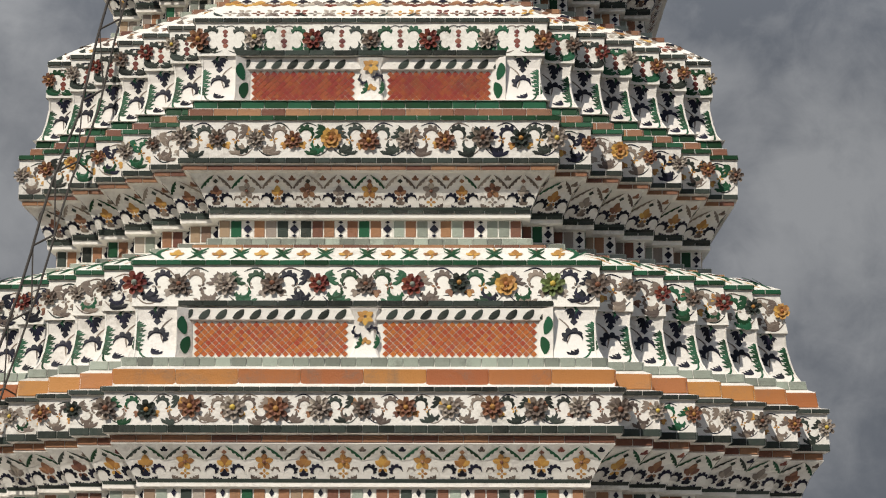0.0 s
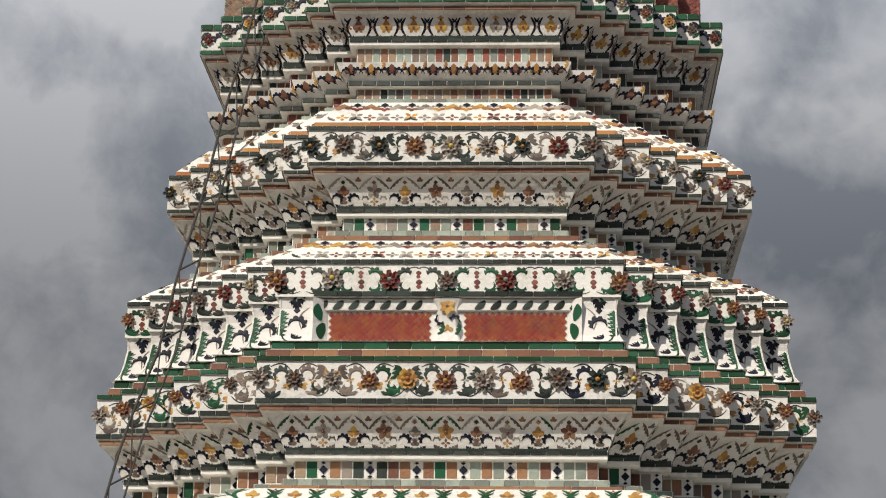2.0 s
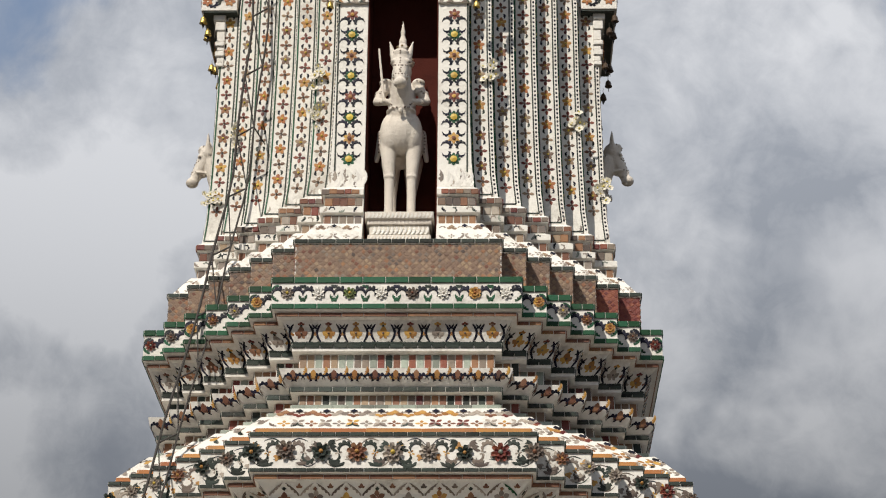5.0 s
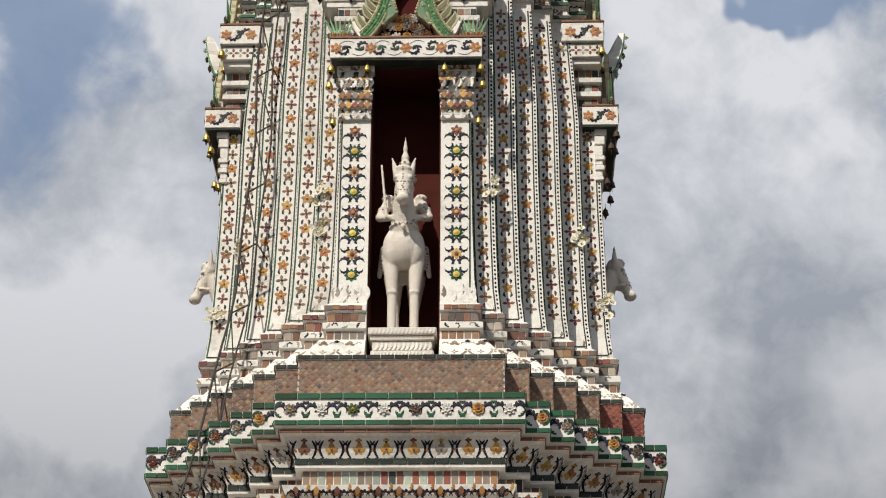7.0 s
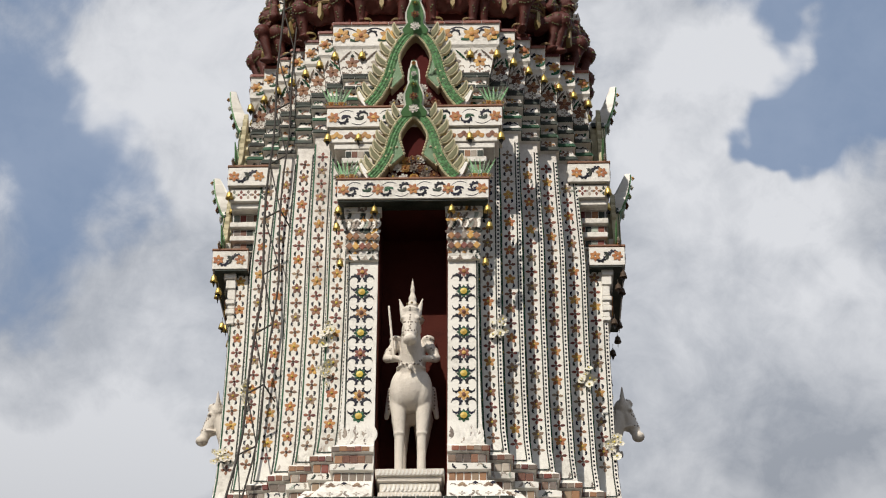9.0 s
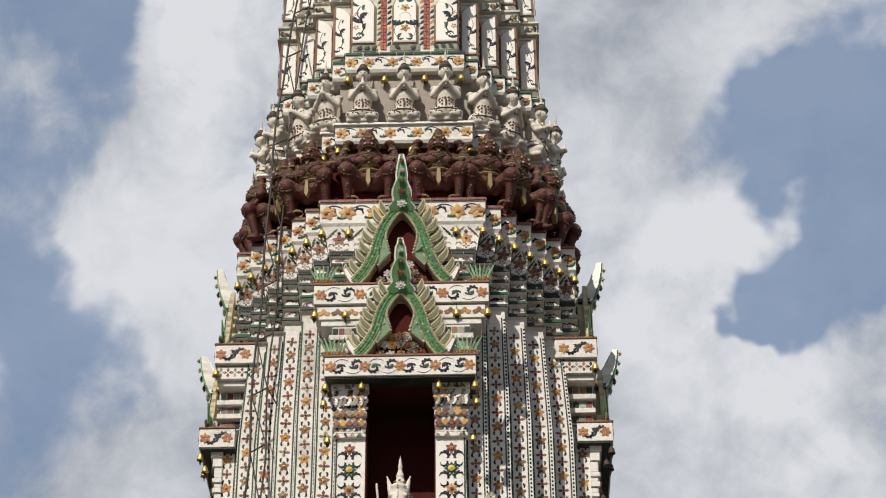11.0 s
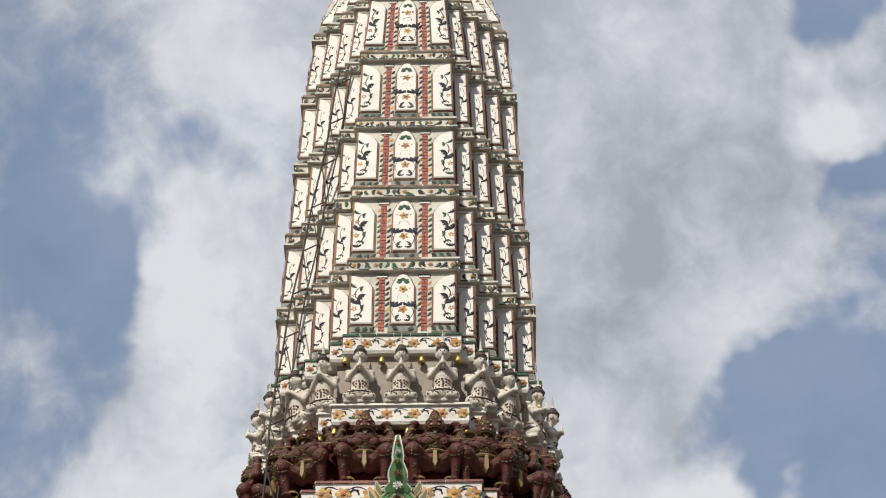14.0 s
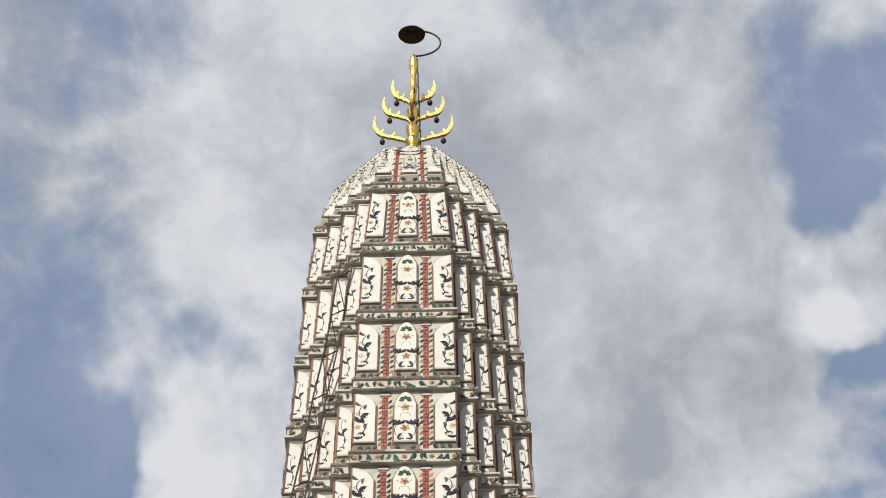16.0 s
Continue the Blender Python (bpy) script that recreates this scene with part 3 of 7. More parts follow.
# ---- raised flowers, each an object on a shared mesh ----
def flower_mesh(name, petals, petal_mat, heart_mat, layers=2, wide=0.31):
    bm = bmesh.new()
    for layer in range(layers):
        r, up, off = 0.5 - 0.20 * layer, 0.09 + 0.085 * layer, math.pi / petals * layer
        for i in range(petals):
            a = 2 * math.pi * i / petals + off
            c, s = math.cos(a), math.sin(a)
            w = wide * (1 - 0.22 * layer) * 6 / petals * 0.8

            def P(rr, ww, zz):
                return bm.verts.new((rr * c - ww * s, rr * s + ww * c, zz))

            root = P(0.06, 0, 0.03 + 0.07 * layer)
            l, m_, q = P(r * 0.62, w * 0.62, up + 0.06), P(r * 0.58, 0, up - 0.01), P(r * 0.62, -w * 0.62, up + 0.06)
            tl, tip, tr = P(r * 0.95, w * 0.46, up + 0.08), P(r * 1.0, 0, up + 0.03), P(r * 0.95, -w * 0.46, up + 0.08)
            under = P(r * 0.6, 0, up - 0.12)
            for f in ((root, m_, l), (root, q, m_), (l, m_, tip, tl), (m_, q, tr, tip), (root, l, under), (root, under, q), (under, l, tl), (under, tl, tip), (under, tip, tr), (under, tr, q)):
                bm.faces.new(f)
    rings = 3
    prev = None
    for j in range(rings):
        t = j / rings * math.pi / 2
        ring = [bm.verts.new((0.12 * math.cos(t) * math.cos(q * math.pi / 4), 0.12 * math.cos(t) * math.sin(q * math.pi / 4), 0.20 + 0.12 * math.sin(t))) for q in range(8)]
        if prev:
            for q in range(8):
                bm.faces.new((prev[q], prev[(q + 1) % 8], ring[(q + 1) % 8], ring[q])).material_index = 1
        prev = ring
    top = bm.verts.new((0, 0, 0.33))
    for q in range(8):
        bm.faces.new((prev[q], prev[(q + 1) % 8], top)).material_index = 1
    me = bpy.data.meshes.new(name)
    bm.to_mesh(me)
    bm.free()
    me.materials.append(MATS[petal_mat])
    me.materials.append(MATS[heart_mat])
    return me


FLOWERS = {
    "taupe": flower_mesh("taupe_flower", 7, "taupe_dark", "umber"), "red": flower_mesh("red_flower", 7, "maroon", "pale_green"),
    "grey": flower_mesh("grey_flower", 8, "taupe", "taupe_dark"), "amber": flower_mesh("amber_flower", 6, "ochre", "orange", 2, 0.42),
    "rust": flower_mesh("rust_flower", 7, "umber", "ochre"), "moss": flower_mesh("moss_flower", 6, "dark_tile", "ochre"),
    "cream": flower_mesh("cream_flower", 7, "taupe", "yellow"), "green": flower_mesh("green_flower", 7, "moss_green", "yellow"),
    "orange": flower_mesh("orange_flower", 7, "umber", "ochre", 2), "white": flower_mesh("white_flower", 7, "porcelain", "porcelain", 2), "pearl": flower_mesh("pearl_flower", 5, "pearl", "yellow", 1, 0.42),
}
FLOWER_LABEL = {"taupe": "grey-brown porcelain flower", "red": "dark red porcelain flower", "grey": "grey porcelain flower", "amber": "amber porcelain flower", "rust": "rust-brown porcelain flower",
                "moss": "dark green porcelain flower", "cream": "cream porcelain flower", "green": "green porcelain flower with yellow heart", "orange": "orange porcelain flower", "white": "white porcelain flower", "pearl": "cream-white porcelain rosette"}
flower_count = [0]


def set_flower(tier, kind, face, u, v, size):
    ob = new("flower", FLOWERS[kind])
    ob.parent = tier
    ob.matrix_basis = face.pose_at(u, v, 0.0, size, rng.uniform(0, 1))
    tagged(ob, FLOWER_LABEL[kind])
    flower_count[0] += 1
    return ob


# ---- patterns ----
def tile_course(tier, mat, prof, single):
    for face in faces_of(prof):
        h = face.length
        half = face.half(h / 2)
        n = max(1, round(2 * half / ((0.62 if mat == "orange" else 0.15 if mat in ("pale_green", "dark_tile") else 0.24) if face.k == 0 else (0.34 if mat == "orange" else 0.17))))
        step = 2 * half / n
        for i in range(n):
            u = -half + (i + 0.5) * step
            if single and face.k == 0:
                ob = new("tile", TILES[mat])
                ob.parent = tier
                p = face.at(np.array([u]), np.array([h / 2]), np.array([0.0]))[0]
                ob.matrix_basis = Matrix.Translation((p[0], p[1] - rng.uniform(0, 0.003), p[2])) @ pose(0, 0, 0, 90, rng.uniform(-0.7, 0.7), 0) @ Matrix.Diagonal((step - (0.003 if mat == "orange" else 0.006), h * 0.92, 0.024, 1))
            else:
                lay(tier, mat, TILE, face, u, h / 2, step - 0.008, h * 0.90, rng.uniform(-0.008, 0.008), 0, 0.024 + rng.uniform(0, 0.006), clip=False)


TILES = {}
for colour in ("umber", "dark_tile", "green", "orange", "pale_green", "maroon", "porcelain"):
    tv, tf = TILE
    tm = bpy.data.meshes.new(colour + "_tile")
    tm.from_pydata([tuple(q) for q in tv], [], tf)
    recipe = RECIPES[colour]
    tm.materials.append(ceramic(colour + "_single", *recipe[:3], 0.55, *recipe[4:8], per="object", soil=recipe[8]))
    TILES[colour] = tm


def mixed_course(tier, mat, prof):
    """A course of small broken tiles bedded wide apart in white plaster."""
    colours = {"dark_tile": ("dark_tile", "taupe", "ink", "porcelain", "pale_green"), "umber": ("umber", "tan", "taupe_dark", "taupe", "umber", "maroon"), "maroon": ("maroon", "umber", "taupe_dark", "taupe_dark")}[mat]
    for face in faces_of(prof):
        h, half = face.length, face.half(face.length / 2)
        n = max(2, round(2 * half / 0.085))
        step = 2 * half / n
        for i in range(n):
            u = -half + (i + 0.5) * step
            if mat == "dark_tile":
                lay(tier, rng.choice(colours), HOOK if i % 2 else LEAF, face, u, h * (0.5 if i % 2 else 0.1), step * 1.0 * rng.choice((-1, 1)), h * 1.1, rng.uniform(-0.9, 0.9), 0, 0.04)
            else:
                lay(tier, rng.choice(colours), TILE, face, u, h * rng.uniform(0.44, 0.56), step * rng.uniform(0.85, 1.02), h * rng.uniform(0.72, 0.95), rng.uniform(-0.05, 0.05), 0, 0.014 + rng.uniform(0, 0.016), clip=False)


def leafy(tier, face, u, v, h, mirror, palette, width=None):
    """Scrollwork between two flowers: one colour of lobed leaves on thin stems, with small blossoms of another."""
    w = (width or h) * 0.5
    m = mirror
    a, b = rng.choice(palette[0]), rng.choice(palette[1])
    stem = rng.choice(("ink", "taupe_dark", "dark_tile"))

    def jit(q):
        return q + rng.uniform(-0.015, 0.015) * h

    if b == "maroon":
        # paired leaves hang from the top, a stacked red bud between them
        for q in (-1, 1):
            lay(tier, a, SCROLL, face, jit(u + q * w * 0.50), jit(v + 0.18 * h), 0.60 * h * q, 0.56 * h, -0.5 * q)
            lay(tier, a, SCROLL, face, jit(u + q * w * 0.46), jit(v - 0.22 * h), 0.46 * h * q, -0.44 * h, 0.5 * q)
            lay(tier, a, LEAF, face, jit(u + q * w * 0.62), v - 0.42 * h, 0.80 * h * q, 0.44 * h, -0.5 * q)
            lay(tier, stem, THIN_ARC, face, u + q * w * 0.42, v - 0.30 * h, 0.56 * h, -0.36 * h, 0.25 * q)
            lay(tier, stem, THIN_ARC, face, u + q * w * 0.20, v + 0.30 * h, 0.50 * h, 0.34 * h, -0.3 * q)
        for dv, size in ((0.18, 0.30), (-0.14, 0.36)):
            lay(tier, b, BUD, face, jit(u), v + dv * h, size * h, size * h, rng.uniform(-0.15, 0.15))
        return
    # an S of leaves: one curls over from above, its twin from below
    lay(tier, a, SCROLL, face, jit(u - m * w * 0.34), jit(v + 0.17 * h), 0.56 * h * m, 0.54 * h, -0.35 * m)
    lay(tier, a if rng.random() < 0.7 else rng.choice(palette[0]), SCROLL, face, jit(u + m * w * 0.34), jit(v - 0.19 * h), 0.52 * h * -m, -0.50 * h, -0.3 * m)
    lay(tier, a, LEAF, face, jit(u - m * w * 0.30), v - 0.42 * h, 0.85 * h * m, 0.42 * h, rng.uniform(-0.9, -0.3) * m)
    lay(tier, a, LEAF, face, jit(u + m * w * 0.26), v + 0.02 * h, 0.80 * h * m, 0.40 * h, rng.uniform(-0.2, 0.5) * m)
    lay(tier, stem, THIN_ARC, face, u - m * w * 0.30, v + 0.31 * h, 0.62 * h, 0.40 * h, 0.2 * m)
    lay(tier, stem, THIN_ARC, face, u + m * w * 0.34, v - 0.33 * h, 0.60 * h, -0.36 * h, 0.2 * m)
    lay(tier, stem, THIN_ARC, face, u - m * w * 0.62, v - 0.12 * h, 0.40 * h, -0.30 * h, -0.7 * m)
    lay(tier, b, FLEUR, face, jit(u + m * w * 0.66), jit(v + 0.12 * h), 0.40 * h, 0.40 * h, rng.uniform(-0.5, 0.5))
    lay(tier, b, FLEUR, face, jit(u - m * w * 0.60), jit(v - 0.10 * h), 0.34 * h, -0.34 * h, rng.uniform(-0.5, 0.5))
    lay(tier, b, CROSS4, face, jit(u), jit(v - 0.02 * h), 0.24 * h, 0.24 * h, rng.uniform(-0.5, 0.5))


def flower_band(tier, prof, pitch, kinds, size, palette):
    for face in faces_of(prof):
        h = face.length
        half = face.half(h / 2)
        if face.k == 0:
            n = max(1, round(2 * half / pitch))
            step = 2 * half / n
            for i in range(n + 1):
                u = -half + i * step
                set_flower(tier, kinds[i % len(kinds)], face, max(-half + 0.02, min(half - 0.02, u)), h * (0.5 + rng.uniform(-0.06, 0.06)), size * rng.uniform(0.74, 0.93))
                if i < n:
                    leafy(tier, face, u + step / 2, h / 2, h * 0.92, 1 if i % 2 else -1, palette, step * 0.96)
        else:
            s = face.side
            set_flower(tier, kinds[(face.k + (2 if s > 0 else 0)) % len(kinds)], face, s * (half - 0.02), h * 0.55, size * rng.uniform(0.60, 0.74))
            leafy(tier, face, -0.02 * s, h * 0.48, h * 0.90, s, palette, half * 1.9)


def lotus_cove(tier, prof, pitch, colours):
    round_scrolls = tier is plinth
    for face in faces_of(prof):
        h = face.length
        n = max(1, round(2 * face.half(h / 2) / pitch)) if face.k == 0 else 1
        for i in range(n):
            step = 2 * face.half(h * 0.5) / n
            u = -face.half(h * 0.5) + (i + 0.5) * step
            w = step * 0.5
            heart = rng.choice(("ochre", "ochre", "umber", "ochre", "taupe")) if round_scrolls else colours[1 + i % (len(colours) - 1)]
            if round_scrolls:
                for s in (-1, 1):
                    lay(tier, "ink", THICK_ARC, face, u + s * w * 0.56, h * 0.46, 0.74 * h, 0.40 * h, -s * math.pi / 2)
                    lay(tier, "ink", LEAF, face, u + s * w * 0.80, h * 0.62, 0.26 * h * s, 0.32 * h, -0.6 * s)
                    lay(tier, "dark_tile", LEAF, face, u + s * w * 0.62, h * 0.10, 0.24 * h * s, -0.16 * h, 0.6 * s)
                    lay(tier, rng.choice(("ochre", "umber", "taupe")), TREFOIL, face, u + s * w * 0.98, h * 0.36, 0.24 * h, 0.28 * h)
                lay(tier, heart, FLEUR, face, u, h * 0.34, 0.70 * h, 0.66 * h, rng.uniform(-0.1, 0.1))
                lay(tier, heart, CROSS4, face, u, h * 0.38, 0.42 * h, 0.40 * h, 0.78)
                lay(tier, "taupe_dark", DOT, face, u, h * 0.46, 0.1 * h, 0.1 * h, 0, 0.012)
                lay(tier, rng.choice(("umber", "maroon", "ochre")), TREFOIL, face, u, h * 0.80, 0.30 * h, 0.26 * h)
                lay(tier, "ink", ARC, face, u, h * 0.12, 0.50 * h, -0.34 * h)
            else:
                large = i % 2 == 0 and tier is not cornice
                m = min(h, 1.7 * w)
                for s in (-1, 1):
                    lay(tier, rng.choice(("green", "dark_tile", "green", "green") if tier is lower else ("taupe", "taupe_dark", "green", "taupe_dark")), LEAF_L, face, u + s * w * 0.97, h * 0.56, 0.40 * h * s, math.hypot(w * 0.94, 0.38 * h), s * math.atan2(w * 0.94, h * 0.38))
                    if large:
                        lay(tier, "ink", SCROLL, face, u + s * w * 0.64, h * 0.27, 0.38 * h * s, 0.38 * h, 0.4 * s)
                        lay(tier, "ink", LEAF, face, u + s * w * 0.16, h * 0.05, 0.30 * h * s, 0.22 * h, -0.9 * s)
                    else:
                        lay(tier, "taupe_dark", LEAF, face, u + s * w * 0.22, h * 0.06, 0.34 * h * s, 0.24 * h, -0.8 * s)
                        lay(tier, rng.choice(("taupe", "taupe_dark")), HOOK, face, u + s * w * 0.52, h * 0.26, 0.24 * h * s, 0.22 * h, 0.5 * s)
                lay(tier, rng.choice(("maroon", "taupe_dark", "ink") if tier is lower else ("umber", "taupe_dark", "umber")), FLEUR, face, u + w * 0.98, h * 0.78, 0.24 * h, 0.24 * h)
                if large:
                    if face.k:
                        heart = rng.choice(("ochre", "taupe", "ochre", "umber"))
                    lay(tier, heart, FLEUR, face, u, h * 0.40, 0.62 * m, 0.58 * m)
                    lay(tier, heart, CROSS4, face, u, h * 0.34, 0.38 * m, 0.34 * m, 0.78)
                    lay(tier, "ink" if tier is lower else "taupe_dark", FLEUR, face, u, h * 0.13, 0.30 * h, 0.30 * h)
                else:
                    lay(tier, heart, FLOWER5, face, u, h * 0.50, 0.44 * h, 0.44 * h, rng.uniform(-0.2, 0.2))
                    lay(tier, "umber", DOT, face, u, h * 0.50, 0.10 * h, 0.10 * h, 0, 0.008)
                    lay(tier, colours[1 + (i + 1) % (len(colours) - 1)], CROSS4, face, u, h * 0.20, 0.24 * h, 0.24 * h)
            lay(tier, "umber" if i % 3 else "dark_tile", DIAMOND, face, u, h * 0.76, 0.09 * h, 0.09 * h, 0, 0, 0.05)
        lay(tier, "dark_tile", TILE, face, 0, h * 0.02, 2 * face.half(0) - 0.02, 0.035, 0, 0, 0.012, clip=False)


def dado(tier, prof, unit=0.115):
    colours = ("umber", "pale_green", "tan", "dark_tile", "umber", "taupe", "green") if unit > 0.1 else ("umber", "maroon", "umber", "pale_green", "taupe_dark", "tan", "dark_tile", "tan")
    if tier is cornice:
        colours = ("dark_tile", "pale_green", "porcelain", "taupe_dark", "green", "porcelain", "taupe")
    if tier is niche_storey:
        colours = ("umber", "taupe_dark", "tan", "taupe", "umber", "taupe_dark")
    for face in faces_of(prof):
        h = face.length
        half = face.half(h / 2)
        n = max(2, round(2 * half / unit))
        step = 2 * half / n
        for i in range(n):
            u = -half + (i + 0.5) * step
            if i % 4 == 2 and unit > 0.1:
                lay(tier, "porcelain", TILE, face, u, h / 2, step - 0.012, h * 0.92, 0, 0, 0.01, clip=False)
                lay(tier, "ink", DIAMOND, face, u, h / 2, step * 0.55, h * 0.36, 0, 0.008, 0.05, clip=False)
                lay(tier, "ink", DIAMOND, face, u, h * 0.88, step * 0.3, h * 0.12, 0, 0.008, 0.04, clip=False)
                lay(tier, "ink", DIAMOND, face, u, h * 0.12, step * 0.3, h * 0.12, 0, 0.008, 0.04, clip=False)
            else:
                if tier is cornice:
                    lay(tier, rng.choice(("ink", "dark_tile", "taupe", "green", "ochre", "umber")), rng.choice((HOOK, LEAF, CROSS4, HOOK)), face, u, h * 0.5, step * 1.7 * rng.choice((-1, 1)), h * 0.80, rng.uniform(-0.5, 0.5), 0.004)
                    if i % 2:
                        continue
                    lay(tier, rng.choice(colours), TILE, face, u, h * 0.10, step * 1.6, h * 0.16, 0, 0, 0.016, clip=False)
                    continue
                lay(tier, rng.choice(colours), TILE, face, u, h / 2, step - 0.014, h * 0.90, 0, 0, 0.016, clip=False)


def petal_slope(tier, prof, pitch, oval):
    quiet = tier is niche_storey
    for face in faces_of(prof):
        h = face.length
        n = max(1, round(2 * face.half(h / 2) / pitch)) if face.k == 0 else 1
        step = 2 * face.half(h / 2) / n
        for i in range(n):
            u = -face.half(h / 2) + (i + 0.5) * step
            if oval:
                for s in (-1, 1):
                    lay(tier, "green", THICK_ARC, face, u + s * step * 0.30, h * 0.50, 0.86 * h, 0.46 * step, -s * math.pi / 2)
                    lay(tier, "green", LEAF, face, u + s * step * 0.40, h * 0.30, 0.22 * step * s, 0.50 * h, -0.5 * s)
                lay(tier, "ochre", FLEUR, face, u, h * 0.34, 0.46 * step, 0.72 * h)
                lay(tier, "ochre", LEAF, face, u, h * 0.10, 0.16 * step, 0.36 * h, 0.0)
                lay(tier, "ochre" if i % 2 else "maroon", CROSS4, face, u + step * 0.5, h * 0.80, 0.22 * step, 0.30 * h)
                continue
            warm = "tan" if quiet else rng.choice(("ochre", "ochre", "ochre", "taupe", "umber"))
            other = "taupe" if quiet else rng.choice(("ochre", "taupe", "maroon", "taupe"))
            m = min(h, step * 1.15)
            big = (0.36 if quiet else 0.60) * m / h
            lay(tier, warm, TREFOIL, face, u, h * 0.66, big * h, big * h, rng.uniform(-0.2, 0.2))
            lay(tier, "taupe" if quiet else rng.choice(("ochre", "umber", "taupe")), CROSS4, face, u, h * 0.24, big * h * 0.70, big * h * 0.70, 0.0)
            if not quiet:
                lay(tier, rng.choice(("maroon", "taupe", "ochre", "umber")), TREFOIL, face, u + step * 0.5, h * 0.70, big * h * 0.72, big * h * 0.72, 3.1)
            lay(tier, warm, DIAMOND, face, u, h * 0.80, 0.14 * h, 0.14 * h, 0, 0, 0.04)
            lay(tier, other, CROSS4, face, u + step * 0.5, h * 0.30, big * h * 0.85, big * h * 0.85, 0.7)
            for s in (-1, 1):
                lay(tier, "taupe" if quiet else rng.choice(("taupe", "dark_tile", "taupe_dark")), LEAF, face, u + s * step * 0.26, h * 0.10, 0.26 * h * s, 0.26 * h, -0.5 * s)
                lay(tier, "taupe" if quiet else "taupe_dark", HOOK, face, u + s * step * 0.32, h * 0.72, 0.24 * h * s, 0.24 * h, 0.6 * s)
            lay(tier, "ink", DIAMOND, face, u + step * 0.5, h * 0.86, 0.13 * h, 0.13 * h, 0, 0, 0.04)


def bracket_scroll(tier, prof, notch):
    for face in faces_of(prof):
        h = face.length
        spans = [(0.0, face.half(h / 2), 1)] if face.k else [(s * (face.half(h / 2) + notch) / 2, (face.half(h / 2) - notch) / 2, s) for s in (-1, 1)]
        for u0, hw, s0 in spans:
            s = face.side if face.k else s0
            # a serrated green leaf climbs the outer edge
            for j in range(6):
                lay(tier, "green", LEAF, face, u0 + s * hw * 0.66, h * (0.16 + 0.095 * j), 0.34 * h * s, (0.20 - 0.012 * j) * h, -0.30 * s)
            lay(tier, "green", THIN_ARC, face, u0 + s * hw * 0.30, h * 0.13, 0.52 * h, -0.34 * h, 0.75 * s)
            # dark scroll in the middle, a winged leaf above it
            lay(tier, "ink", SCROLL, face, u0 - s * hw * 0.12, h * 0.42, 0.44 * h * s, 0.42 * h, 0.3 * s)
            lay(tier, "ink", LEAF, face, u0 - s * hw * 0.36, h * 0.10, 0.36 * h * s, 0.22 * h, -0.7 * s)
            lay(tier, "ink", LEAF, face, u0 - s * hw * 0.02, h * 0.74, 0.44 * h * s, 0.24 * h, 1.05 * s)
            lay(tier, "ink", LEAF, face, u0 - s * hw * 0.02, h * 0.74, 0.40 * h * -s, 0.22 * h, -1.15 * s)
            lay(tier, "ink", DIAMOND, face, u0 - s * hw * 0.02, h * 0.73, 0.10 * h, 0.10 * h, 0, 0, 0.02)
            lay(tier, "taupe_dark", THIN_ARC, face, u0 - s * hw * 0.55, h * 0.55, 0.50 * h, 0.30 * h, -1.3 * s)
            lay(tier, "green", SCROLL, face, u0 - s * hw * 0.20, h * 0.97, 0.32 * h * s, 0.26 * h, -0.4 * s)
            for j in range(12):
                lay(tier, "porcelain", TILE, face, u0 + s * hw * 0.97, h * (j + 0.5) / 12, 0.014, h / 12, 0, 0, 0.016, clip=False)


def diaper(tier, prof):
    for face in faces_of(prof):
        h = face.length
        half = face.half(h / 2)
        rows = 13
        p = h / rows
        n = max(2, round(2 * half / p))
        step = 2 * half / n
        red = face.side > 0 and face.k >= 5
        lay(tier, "maroon" if red else "tan", TILE, face, 0, h / 2, 2 * half * 0.985, h * 0.97, 0, 0, 0.008, clip=False)
        for r in range(rows):
            for i in range(n):
                u, v = -half + (i + 0.5) * step, (r + 0.5) * p
                odd = (i + r) % 2
                if red:
                    col = "porcelain" if odd and rng.random() < 0.5 else "maroon"
                else:
                    col = rng.choice(("tan", "taupe", "tan", "porcelain", "taupe", "tan") if odd else ("tan", "tan", "taupe_dark", "umber", "tan"))
                lay(tier, col, CROSS4 if odd else DIAMOND, face, u, v, step * rng.uniform(0.85, 1.2), p * rng.uniform(0.85, 1.2), rng.uniform(-0.25, 0.25), 0, 0.030 + rng.uniform(0, 0.012), clip=False)


def bowl_band(tier, prof):
    for face in faces_of(prof):
        h = face.length
        n = max(1, round(2 * face.half(h / 2) / 0.22)) if face.k == 0 else 1
        step = 2 * face.half(h / 2) / n
        for i in range(n):
            u = -face.half(h / 2) + (i + 0.5) * step
            lay(tier, "ochre" if i % 2 else "umber", FLEUR, face, u, h * 0.42, 0.9 * h, 0.8 * h)
            for s in (-1, 1):
                lay(tier, "ink", SCROLL, face, u + s * step * 0.3, h * 0.45, 0.66 * h * s, 0.7 * h, 0.4 * s)
            lay(tier, "ochre", LEAF, face, u + step / 2, h * 0.62, 0.5 * h, 0.5 * h)


